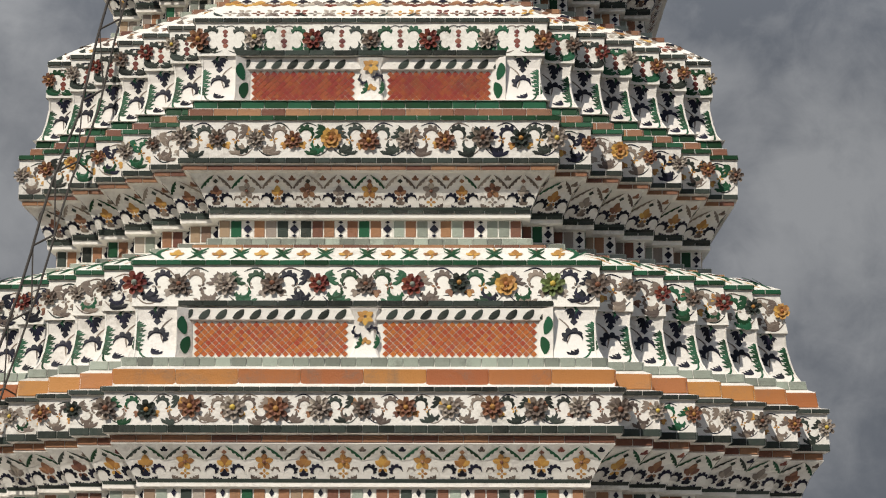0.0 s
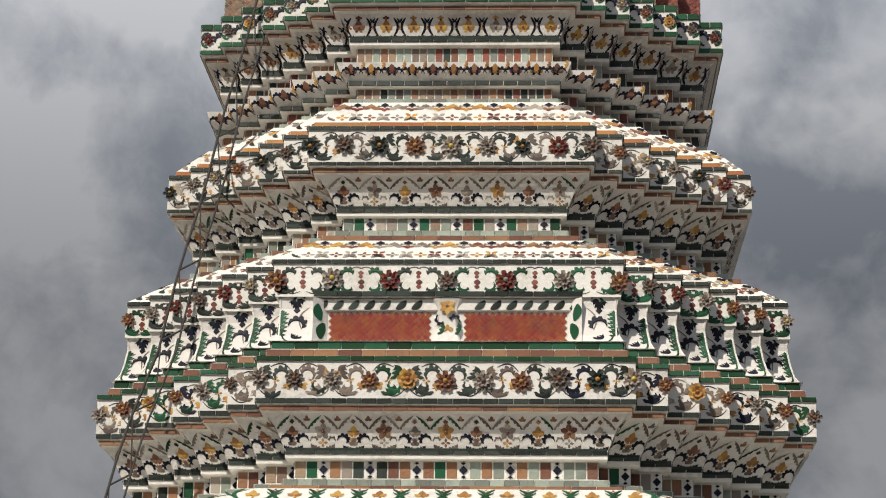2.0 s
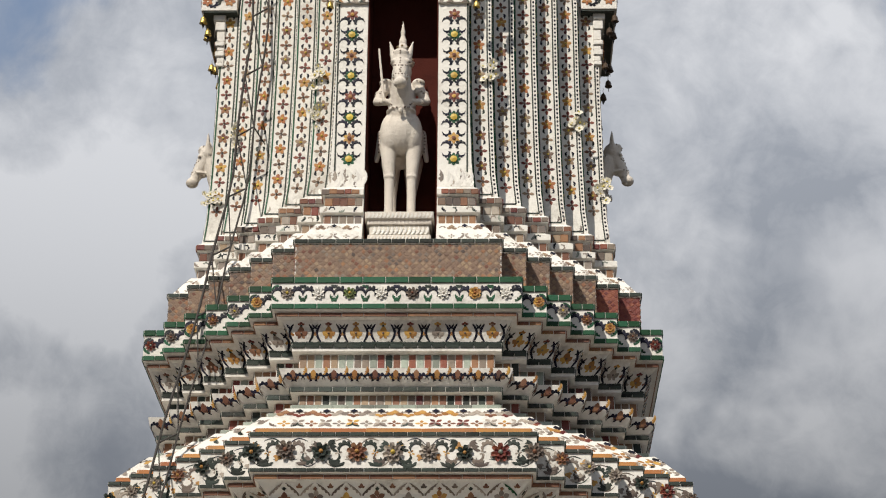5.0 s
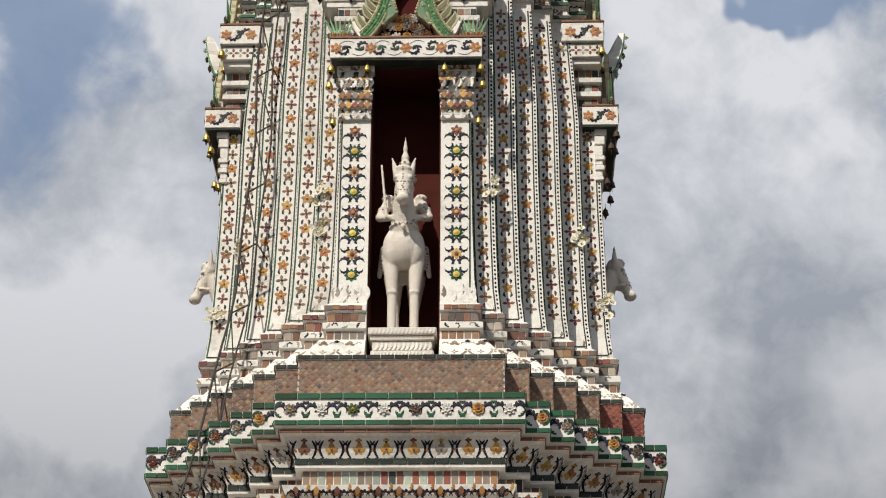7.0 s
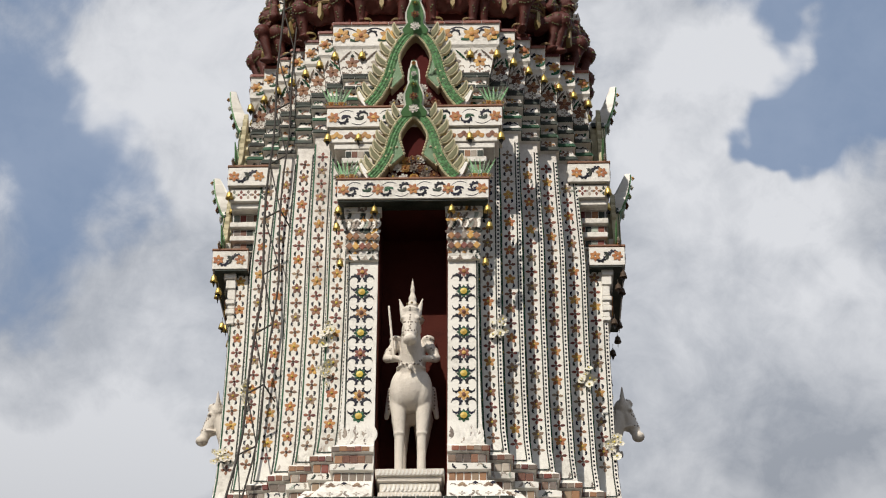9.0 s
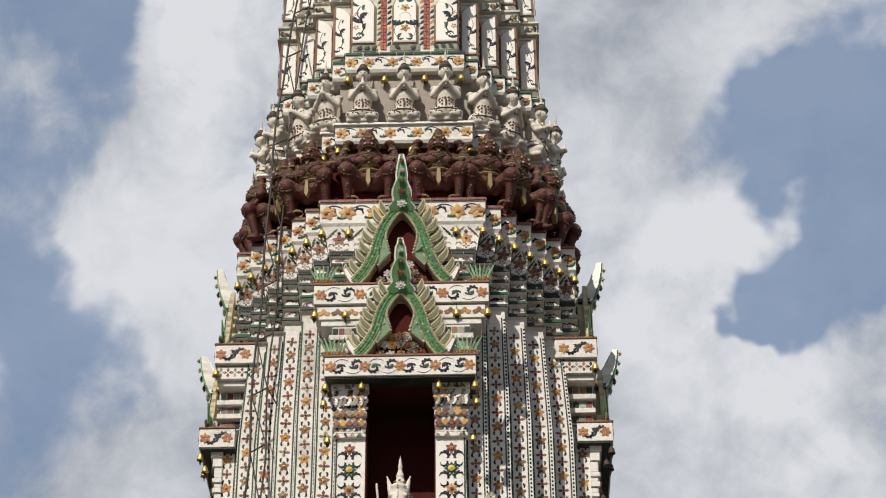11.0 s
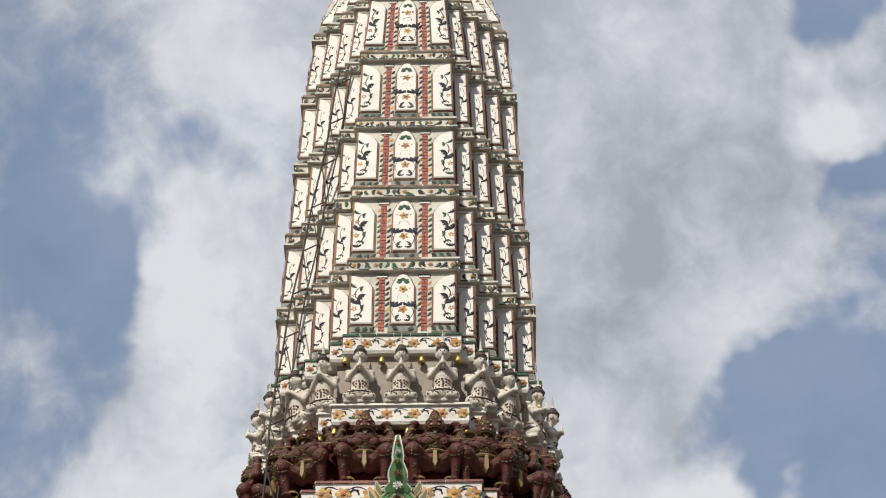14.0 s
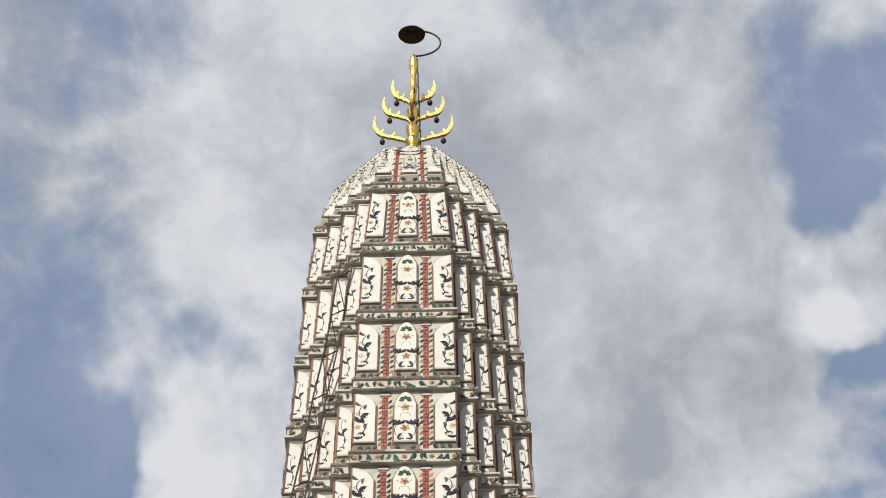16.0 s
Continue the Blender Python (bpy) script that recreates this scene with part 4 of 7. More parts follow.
def medallions(tier, prof):
    kinds = ("cream", "white", "green", "white", "taupe", "white", "amber", "white", "cream")
    for face in faces_of(prof):
        h = face.length
        half = face.half(h / 2)
        n = 8 if face.k == 0 else 1
        step = 2 * half / n
        for i in range(n):
            u = -half + (i + 0.5) * step
            for s in (-1, 1):
                lay(tier, "ink", SCROLL, face, u + s * step * 0.30, h * 0.5, 0.66 * h * s, 0.80 * h, 0.2 * s)
                lay(tier, "green", LEAF, face, u + s * step * 0.42, h * 0.12, 0.44 * h * s, 0.46 * h, -0.5 * s)
                lay(tier, rng.choice(("ink", "dark_tile", "green")), LEAF, face, u + s * step * 0.40, h * 0.90, 0.40 * h * s, -0.42 * h, 0.7 * s)
            if face.k == 0:
                set_flower(tier, kinds[i % len(kinds)], face, u, h * 0.5, 0.14)
            else:
                set_flower(tier, ("red", "amber", "cream", "orange", "amber", "taupe")[face.k % 6], face, face.side * half * 0.4, h * 0.5, 0.125)


def orange_flowers(tier, prof, pitch=0.33):
    for face in faces_of(prof):
        h = face.length
        half = face.half(h / 2)
        n = max(1, round(2 * half / pitch)) if face.k == 0 else 1
        step = 2 * half / n
        for i in range(n + 1 if face.k == 0 else 1):
            u = -half + i * step if face.k == 0 else face.side * half * 0.45
            big = (0.72 if face.k == 0 else 0.5) * (0.8 if tier is spire else 1.0)
            lay(tier, "ochre", FLOWER6, face, max(-half + 0.07, min(half - 0.07, u)), h * 0.5, big * h, big * h, rng.uniform(0, 1), 0.004)
            lay(tier, "orange", DISC, face, max(-half + 0.07, min(half - 0.07, u)), h * 0.5, 0.2 * h, 0.2 * h, 0, 0.02)
            if tier is spire:
                for q in ((0.18, 0.34, 0.62, 0.80) if face.k == 0 else (-1.3, -0.7, 0.4)):
                    lay(tier, rng.choice(("ink", "dark_tile", "green", "ink")), LEAF, face, u + q * step if face.k == 0 else -face.side * q * half * 0.6, h * rng.uniform(0.05, 0.2), 1.1 * h * rng.choice((-1, 1)), 0.72 * h, rng.uniform(-0.7, 0.7))
            elif face.k == 0 and i < n:
                lay(tier, "ink", HOOK, face, u + step * 0.36, h * 0.55, 0.5 * h, 0.5 * h, 0.3)
                lay(tier, "green", LEAF, face, u + step * 0.62, h * 0.25, 0.6 * h, 0.55 * h, -0.9)
                lay(tier, "ink", ARC, face, u + step * 0.5, h * 0.7, 0.8 * h, 0.5 * h)
            elif face.k:
                lay(tier, "ink", HOOK, face, -face.side * half * 0.4, h * 0.55, 0.5 * h, 0.5 * h, 0.3)
                lay(tier, "green", LEAF, face, -face.side * half * 0.2, h * 0.15, 0.5 * h, 0.45 * h, -0.7)


def shaft_strips(tier, prof):
    for face in faces_of(prof, range(1, STEPS + 1)):
        L, half = face.length, face.half(face.length / 2)
        z0, z1 = 0.03, L - 0.12
        for u, col, w in ((-half * 0.86, "green", 0.018), (half * 0.60, "dark_tile", 0.016)):
            segs = 16
            for j in range(segs):
                a, b = z0 + (z1 - z0) * j / segs, z0 + (z1 - z0) * (j + 1) / segs
                lay(tier, col, TILE, face, u, (a + b) / 2, w, b - a - 0.006, 0, 0, 0.012, clip=False)
        lay(tier, "dark_tile", TILE, face, -half * 0.14, z0, half * 1.46, 0.018, 0, 0, 0.012, clip=False)
        n = int((z1 - z0) / 0.055)
        for j in range(n):
            lay(tier, "ink", DOT, face, half * 0.83, z0 + (j + 0.5) * (z1 - z0) / n, 0.028, 0.036, 0, 0, 0.03, clip=False)
        pitch = 0.20
        u = -half * 0.13
        for j in range(int((z1 - z0) / pitch)):
            v = z0 + 0.13 + j * pitch + 0.045 * face.k
            if v > z1 - 0.08:
                break
            warm = j % 2
            col = rng.choice(("ochre", "umber", "orange", "tan")) if warm else rng.choice(("maroon", "maroon", "umber", "tan"))
            lay(tier, col, FLOWER5 if warm else CROSS4, face, u, v, 0.142 * rng.uniform(0.92, 1.06), 0.142, rng.uniform(-0.15, 0.15))
            lay(tier, "yellow" if warm else "taupe_dark", DOT, face, u, v, 0.034, 0.034, 0, 0.012)
            if warm:
                for s in (-1, 1):
                    for q in (-1, 1):
                        lay(tier, rng.choice(("ink", "dark_tile")), LEAF, face, u + s * 0.040, v + q * 0.055, 0.085 * s, 0.066 * q, 0.5 * s * q)
    # leafy collars at the foot of the ribs
    for face in faces_of(prof, range(0, STEPS + 1)):
        half = face.half(0.02)
        n = max(3, round(2 * half / 0.06))
        for i in range(n):
            u = -half + (i + 0.5) * 2 * half / n
            for row in range(2 if face.k else 4):
                lay(tier, rng.choice(("porcelain", "porcelain", "taupe", "porcelain")), LEAF, face, u + rng.uniform(-0.02, 0.02), (-0.30 if face.k == 0 else -0.03) + 0.055 * row + rng.uniform(0, 0.02) + (0.30 if face.k == 0 else 0.0), 0.085 * rng.choice((-1, 1)), 0.09, rng.uniform(-0.4, 0.4), 0.0, 0.05)
    face = Face(prof, 0, 1)
    z1 = float(np.interp(14.75, face.z, face.s))
    for s in (-1, 1):
        u0 = s * 0.60
        for u, col, w in ((u0 - 0.155, "dark_tile", 0.018), (u0 + 0.155, "dark_tile", 0.018)):
            for j in range(9):
                a, b = 0.20 + (z1 - 0.22) * j / 9, 0.20 + (z1 - 0.22) * (j + 1) / 9
                lay(tier, col, TILE, face, u, (a + b) / 2, w, b - a - 0.006, 0, 0, 0.012, clip=False)
        pitch, j, v = 0.272, 0, 0.37
        while v < z1 - 0.10:
            if j % 2 == 0:
                lay(tier, "green", blossom_shape(8, 0.15), face, u0, v, 0.165, 0.165)
                lay(tier, "yellow", DISC, face, u0, v, 0.085, 0.085, 0, 0.010, 0.10)
            else:
                lay(tier, "ochre" if j % 4 == 1 else "maroon", FLOWER6, face, u0, v, 0.15, 0.15)
                lay(tier, "umber" if j % 4 == 1 else "ochre", DISC, face, u0, v, 0.05, 0.05, 0, 0.012)
            if v + pitch < z1 - 0.10:
                for q in (-1, 1):
                    lay(tier, "ink", SCROLL, face, u0 + q * 0.078, v + pitch / 2 + 0.035, 0.15 * q, 0.16, 0.5 * q)
                    lay(tier, "ink", SCROLL, face, u0 + q * 0.080, v + pitch / 2 - 0.060, 0.12 * q, -0.13, -0.4 * q)
            v += pitch
            j += 1


def arch_shape(w, h, skew=0):
    """Outline of an upright panel with a pointed round head; skew -1 or 1 keeps only a half head on that side."""
    pts = [(-w / 2, 0), (w / 2, 0)]
    n = 6
    head = min(h * 0.30, w * 0.75)
    for i in range(n + 1):
        t = i / n
        x = w / 2 - w * t if skew == 0 else (w / 2 - w * t)
        if skew == 0:
            y = h - head + head * math.sin(math.pi * (0.5 - abs(0.5 - t))) ** 0.75
        else:
            q = 1 - t if skew > 0 else t
            y = h - head + head * math.sin(math.pi / 2 * (1 - (1 - q) ** 1.0)) ** 0.7
        pts.append((x, y))
    return pts


def panel_solid(pts, thick):
    n = len(pts)
    cx, cy = sum(p[0] for p in pts) / n, sum(p[1] for p in pts) / n
    v = [(x, y, 0) for x, y in pts] + [(x, y, thick * 0.8) for x, y in pts] + [(cx + (x - cx) * 0.95, cy + (y - cy) * 0.97, thick) for x, y in pts]
    v.append((cx, cy, thick))
    f = [(b + i, b + (i + 1) % n, b + n + (i + 1) % n, b + n + i) for b in (0, n) for i in range(n)]
    f += [(2 * n + i, 2 * n + (i + 1) % n, 3 * n) for i in range(n)]
    return np.array(v, dtype=float), f


def vine(tier, face, u, v, w, h, skew, lift):
    """A flowering stem that climbs the outer edge of a panel."""
    lay(tier, "ink", THIN_ARC, face, u + skew * w * 0.22, v + h * 0.30, h * 0.34, w * 0.60 * skew, math.pi / 2, lift, clip=False)
    lay(tier, "ink", THIN_ARC, face, u + skew * w * 0.10, v + h * 0.60, h * 0.30, -w * 0.50 * skew, math.pi / 2, lift, clip=False)
    lay(tier, "dark_tile", SCROLL, face, u + skew * w * 0.14, v + h * 0.14, w * 0.46 * skew, w * 0.42, 0.3 * skew, lift)
    for dv, side, size, rot in ((0.10, 0.34, 0.46, -1.2), (0.26, -0.04, 0.40, 0.5), (0.40, 0.06, 0.62, -0.5), (0.44, 0.16, 0.62, 0.95), (0.66, 0.02, 0.36, 0.6), (0.74, 0.30, 0.40, -0.4)):
        lay(tier, "ink" if 0.3 < dv < 0.5 else rng.choice(("dark_tile", "ink", "green")), LEAF, face, u + skew * w * side, v + h * dv, w * size * 1.3 * skew, w * size * 0.95, rot * skew, lift)
    for dv, side, size, col in ((0.30, 0.34, 0.32, "ochre"), (0.58, 0.34, 0.28, "ochre"), (0.70, 0.02, 0.22, "umber"), (0.20, -0.14, 0.18, "tan")):
        lay(tier, col, FLOWER5, face, u + skew * w * side, v + h * dv, w * size, w * size, rng.uniform(0, 1), lift)


def set_panel(tier, face, u, v, w, h, skew=0):
    shape, faces = panel_solid(arch_shape(w, h, skew), 0.036)
    rim, rfaces = panel_solid(arch_shape(w + 0.05, h + 0.045, skew), 0.016)
    lay(tier, "umber", (rim, rfaces), face, u, v - 0.02, 1.0, 1.0, 0, 0, 1.0, clip=False)
    pts = face.at(u + shape[:, 0], v + shape[:, 1], shape[:, 2])
    mesh_object("panel", [tuple(p) for p in pts], faces, "porcelain", tier)
    lift = 0.034
    if skew == 0:
        lay(tier, "green", blossom_shape(5, 0.2, 3.4), face, u, v + h * 0.83, w * 0.62, w * 0.50, 0, lift)
        for dv, size in ((0.68, 0.46), (0.27, 0.46)):
            lay(tier, "ochre", FLOWER5, face, u, v + h * dv, w * size, w * size, rng.uniform(0, 1), lift)
            lay(tier, "umber", DOT, face, u, v + h * dv, w * 0.10, w * 0.10, 0, lift + 0.008)
        for s in (-1, 1):
            lay(tier, "ink", LEAF, face, u + s * w * 0.02, v + h * 0.38, w * 0.95 * s, h * 0.20, -0.95 * s, lift)
            lay(tier, "ink", THIN_ARC, face, u + s * w * 0.34, v + h * 0.22, h * 0.26, -w * 0.34 * s, math.pi / 2, lift)
            lay(tier, "dark_tile", LEAF, face, u + s * w * 0.30, v + h * 0.05, w * 0.44 * s, h * 0.13, 0.7 * s, lift)
            lay(tier, "dark_tile", LEAF, face, u + s * w * 0.06, v + h * 0.06, w * 0.40 * s, h * 0.10, -1.1 * s, lift)
            lay(tier, "tan", DISC, face, u + s * w * 0.30, v + h * 0.70, w * 0.17, w * 0.17, 0, lift, 0.02)
            lay(tier, "ink", THIN_ARC, face, u + s * w * 0.10, v + h * 0.53, w * 0.40, w * 0.30, -0.9 * s, lift)
    else:
        vine(tier, face, u, v, w, h, skew, lift)


def spire_storey(tier, z0, z1):
    prof = [(afun(z0 + (z1 - z0) * j / 10) - 0.03, z0 + (z1 - z0) * j / 10) for j in range(11)]
    for face in faces_of(prof):
        L = face.length
        half = face.half(L * 0.3)
        face.ref = half
        if face.k == 0:
            f = half / 0.70
            set_panel(tier, face, 0, L * 0.14, 0.30 * f, L * 0.82)
            # sill tiles coloured grey for the shaded underside below each panel
            lay(tier, "slate_sill", TILE, face, 0, L * 0.06, 0.40 * f, L * 0.095, 0, 0, 0.03, clip=False)
            for s in (-1, 1):
                set_panel(tier, face, s * (half - 0.148 * f), L * 0.14, 0.285 * f, L * 0.80, s)
                lay(tier, "slate_sill", TILE, face, s * (half - 0.16 * f), L * 0.06, 0.31 * f, L * 0.095, 0, 0, 0.03, clip=False)
                # a column of small red pieces between two strips of leaves
                for j in range(16):
                    v = L * (0.06 + 0.84 * j / 15)
                    for du in (-0.021, 0.021):
                        lay(tier, "column_red", TILE, face, s * 0.285 * f + du * f, v, 0.037 * f, L * 0.050, rng.uniform(-0.05, 0.05), 0.004, 0.016, clip=False)
                for j in range(9):
                    v = L * (0.10 + 0.78 * j / 9)
                    for du, col in ((0.350, "green"), (0.218, "dark_tile")):
                        lay(tier, col if rng.random() < 0.8 else "ochre", PLAIN_LEAF, face, s * du * f - 0.02, v, 0.085, 0.085, -0.75 if j % 2 else -0.55, 0.0, clip=False)
                lay(tier, "dark_tile", TILE, face, s * 0.285 * f, L * 0.955, 0.17 * f, 0.03, 0, 0, 0.03, clip=False)
                lay(tier, "porcelain", TILE, face, s * 0.285 * f, L * 0.925, 0.15 * f, 0.022, 0, 0, 0.04, clip=False)
                for q in (-0.10, 0.0, 0.10):
                    lay(tier, "dark_tile" if q else "green", PLAIN_LEAF, face, s * (half - 0.16 * f) + q * f, L * 0.035, 0.10, 0.085, 0.9 * s, 0.03, clip=False)
                lay(tier, "dark_tile", PLAIN_LEAF, face, s * 0.07 * f, L * 0.04, 0.10, 0.085, -1.0 * s, 0.03, clip=False)
        else:
            set_panel(tier, face, face.side * half * 0.10, L * 0.13, 2 * half * 0.74, L * 0.80, face.side)
            lay(tier, "slate_sill", TILE, face, 0, L * 0.055, 2 * half * 0.94, L * 0.09, 0, 0, 0.026, clip=False)
            for q in (-0.45, 0.25):
                lay(tier, "dark_tile" if q < 0 else "porcelain", PLAIN_LEAF, face, q * half, L * 0.03, 0.10, 0.08, 0.8 * face.side, 0.026, clip=False)
            lay(tier, "porcelain", TILE, face, 0, L * 0.965, 2 * half * 0.9, 0.03, 0, 0, 0.03, clip=False)
            for j in range(7):
                lay(tier, "green" if j % 2 else "umber", PLAIN_LEAF, face, -face.side * half * 0.84, L * (0.12 + 0.115 * j), 0.05, 0.075, 0.3, 0.0)


KINDS_1 = ("taupe", "moss", "rust", "cream", "rust", "grey", "taupe", "rust", "cream", "orange", "taupe", "grey")
KINDS_2 = ("red", "taupe", "grey", "taupe", "red", "taupe", "red", "moss", "amber", "green", "taupe")
KINDS_3 = ("grey", "taupe", "grey", "rust", "amber", "rust", "grey", "rust", "taupe", "moss", "cream")
KINDS_4 = ("rust", "cream", "red", "taupe", "red", "grey", "rust")
KINDS_5 = ("moss", "taupe", "moss", "rust", "cream", "grey", "moss", "red", "taupe")
BANDS = {id(T1): (0.42, KINDS_1, 0.26, (("taupe_dark", "taupe_dark", "taupe", "dark_tile", "green"), ("ochre", "taupe", "umber", "ochre"))),
         id(T1C): (0.43, KINDS_2, 0.27, (("green", "green", "ink", "taupe_dark"), ("taupe", "ochre", "umber", "taupe_dark"))),
         id(T2): (0.37, KINDS_3, 0.25, (("green", "dark_tile", "ink", "taupe_dark"), ("ochre", "ochre", "taupe"))),
         id(T2C): (0.55, KINDS_4, 0.26, (("green", "green", "dark_tile"), ("maroon", "maroon"))),
         id(T3): (0.36, KINDS_5, 0.24, (("dark_tile", "taupe_dark", "taupe"), ("ochre", "ochre", "taupe")))}

for tier, prof in ((lower, T1), (lower, T1B), (lower, T1C), (middle, T2), (middle, T2B), (middle, T2C), (third, T3), (plinth, T4), (niche_storey, T5), (cornice, T6), (demon_ledge, T8), (figure_ledge, T10)):
    for i, (a, z, cover_kind) in enumerate(prof):
        seg = [(q[0], q[1]) for q in prof[i - 1:i + 1]] if i else None
        if cover_kind.startswith("t:"):
            if tier is niche_storey:
                mixed_course(tier, cover_kind[2:], seg)
            else:
                tile_course(tier, cover_kind[2:], seg, tier in (lower, middle, third))
        elif cover_kind == "dado":
            dado(tier, seg, 0.115 if tier in (lower, middle) else 0.085)
        elif cover_kind == "flowers":
            flower_band(tier, seg, *BANDS[id(prof)])
        elif cover_kind == "lotus":
            lotus_cove(tier, cut(prof[i - 2:i + 1]), 0.37 if tier is lower else 0.31, ("green", "ochre", "ochre") if tier is lower else ("green", "umber", "taupe", "ochre"))
        elif cover_kind == "petals":
            petal_slope(tier, seg, 0.42 if prof is T1C else 0.30, prof is T1C)
        elif cover_kind == "bracket":
            bracket_scroll(tier, cut(prof), 1.80 if prof is T1B else 1.36)
        elif cover_kind == "bowl":
            bowl_band(tier, cut(prof[i - 2:i + 1]))
        elif cover_kind == "medallions":
            medallions(tier, seg)
        elif cover_kind == "diaper":
            diaper(tier, seg)
        elif cover_kind == "orangeflowers":
            orange_flowers(tier, seg)
        elif cover_kind == "shaft":
            shaft_strips(tier, cut(prof[i - 5:i + 1]))

for z0, z1 in TOP:
    spire_storey(spire, z0, z1)
for za, zb in COURSES[1:6]:
    orange_flowers(spire, [(afun(za) + 0.006, za + 0.045), (afun(zb) + 0.006, zb - 0.045)], 0.35)
    # dark tiles on the lower lip stand in for the shadow under the band
    tile_course(spire, "dark_tile", [(afun(za) + 0.022, za + 0.006), (afun(za) + 0.022, za + 0.034)], False)
    tile_course(spire, "umber", [(afun(zb) + 0.022, zb - 0.034), (afun(zb) + 0.022, zb - 0.005)], False)


def lattice_panel(tier, half_in, half_out, z0, z1, y, mat, pitch=0.060):
    """Two fields of small diagonal tiles, a post between them and a leaf-edged head rail."""
    verts, faces = DIAMOND
    rows = max(2, round((z1 - z0) / pitch))
    p = (z1 - z0) / rows
    for s in (-1, 1):
        n = max(2, round((half_out - half_in) / p))
        q = (half_out - half_in) / n
        vs, fs = [], []
        for r in range(2 * rows - 1):
            for i in range(n if r % 2 == 0 else n - 1):
                u = s * (half_in + (i + (0.5 if r % 2 == 0 else 1.0)) * q)
                v = z0 + (r + 1) * p / 2
                b = len(vs)
                k = (0.615 if mat == "lattice_orange" else 0.665) * (1 + rng.uniform(-0.05, 0.03))
                off = rng.uniform(0, 0.002)
                vs += [(u + x * q * k, y - w * 0.03 - off, v + h * p * k) for x, h, w in verts]
                fs += [tuple(b + j for j in f) for f in faces]
        tagged(mesh_object("lattice_tiles", vs, fs, mat, tier, "terracotta diamond lattice tiles"), kind="stuff")


def box(bm, x0, x1, y0, y1, z0, z1, bevel=0.0):
    made = bmesh.ops.create_cube(bm, size=1.0)["verts"]
    bmesh.ops.transform(bm, matrix=Matrix.Translation(((x0 + x1) / 2, (y0 + y1) / 2, (z0 + z1) / 2)) @ Matrix.Diagonal((x1 - x0, y1 - y0, z1 - z0, 1)), verts=made)
    if bevel:
        edges = {e for v in made for e in v.link_edges}
        bmesh.ops.bevel(bm, geom=list(edges), offset=bevel, segments=1, affect="EDGES")


for tier, prof, notch, mat in ((lower, T1B, 1.80, "lattice_orange"), (middle, T2B, 1.36, "lattice_red")):
    z0, z1 = prof[0][1], prof[-1][1]
    r = prof[0][0] + cfun(z0)
    back = -r + 0.165
    head = z1 - 0.135
    lattice_panel(tier, 0.16, notch - 0.15, z0 + 0.02, head - 0.005, back, mat, 0.076 if mat == "lattice_orange" else 0.064)
    bm = bmesh.new()
    box(bm, -notch + 0.003, notch - 0.003, back + 0.002, back + 0.1, z0 + 0.004, z1 - 0.004)
    part("panel_ground", bm, "plaster", tier)
    bm = bmesh.new()
    box(bm, -notch + 0.002, notch - 0.002, back - 0.035, back - 0.002, head, z1 - 0.012, 0.008)
    part("head_rail", bm, "plaster", tier)
    n = round(2 * notch / 0.16)
    vs, fs = [], []
    for i in range(n):
        u = -notch + (i + 0.5) * 2 * notch / n
        if abs(u) < 0.17:
            continue
        sv, sf = moved(PLAIN_LEAF, u - 0.045, head + 0.018, -0.85, 0.135)
        b = len(vs)
        vs += [(x, back - 0.036 - w * 0.1, h) for x, h, w in sv]
        fs += [tuple(b + j for j in f) for f in sf]
    tagged(mesh_object("leaf_frieze", vs, fs, "dark_tile", tier), kind="stuff")
    # splayed cheeks with two leaves, and the dark ledge over the panel
    for sd in (-1, 1):
        bm = bmesh.new()
        foot = [bm.verts.new(q) for q in ((sd * (notch - 0.14), back - 0.004, z0 + 0.005), (sd * (notch - 0.004), back - 0.13, z0 + 0.005), (sd * (notch - 0.004), back - 0.002, z0 + 0.005))]
        crown = [bm.verts.new((v.co.x, v.co.y, z1 - 0.016)) for v in foot]
        for q in range(3):
            bm.faces.new((foot[q], foot[(q + 1) % 3], crown[(q + 1) % 3], crown[q]))
        bm.faces.new(foot), bm.faces.new(crown)
        part("cheek", bm, "plaster", tier)
        vs, fs = [], []
        for zz, rot in ((0.05, 0.2), (0.24, -0.15)):
            sv, sf = moved(PLAIN_LEAF, 0.06, zz, rot, 0.17)
            b = len(vs)
            vs += [(sd * (notch - 0.14 + x), back - 0.008 - x * 0.93 - w * 0.05, z0 + h) for x, h, w in sv]
            fs += [tuple(b + j for j in f) for f in sf]
        tagged(mesh_object("cheek_leaf", vs, fs, "green", tier), kind="stuff")
    n = round(2 * notch / 0.24)
    for i in range(n):
        ob = new("ledge_tile", TILES["dark_tile"])
        ob.parent = tier
        ob.matrix_basis = Matrix.Translation((-notch + (i + 0.5) * 2 * notch / n, -(prof[-1][0] + cfun(z1)) - 0.03, z1 + 0.03)) @ pose(0, 0, 0, 90, 0, 0) @ Matrix.Diagonal((2 * notch / n - 0.006, 0.05, 0.03, 1))
    bm = bmesh.new()
    rings = []
    for j in range(13):
        t = j / 12
        w, dep = 0.15 - 0.05 * math.sin(math.pi * t) ** 0.8, 0.075 - 0.05 * math.sin(math.pi * t) ** 0.8
        z = z0 + 0.004 + (z1 - z0 - 0.02) * t
        rings.append([bm.verts.new(q) for q in ((-w, back - dep + 0.02, z), (-w + 0.02, back - dep, z), (w - 0.02, back - dep, z), (w, back - dep + 0.02, z), (w, back + 0.02, z), (-w, back + 0.02, z))])
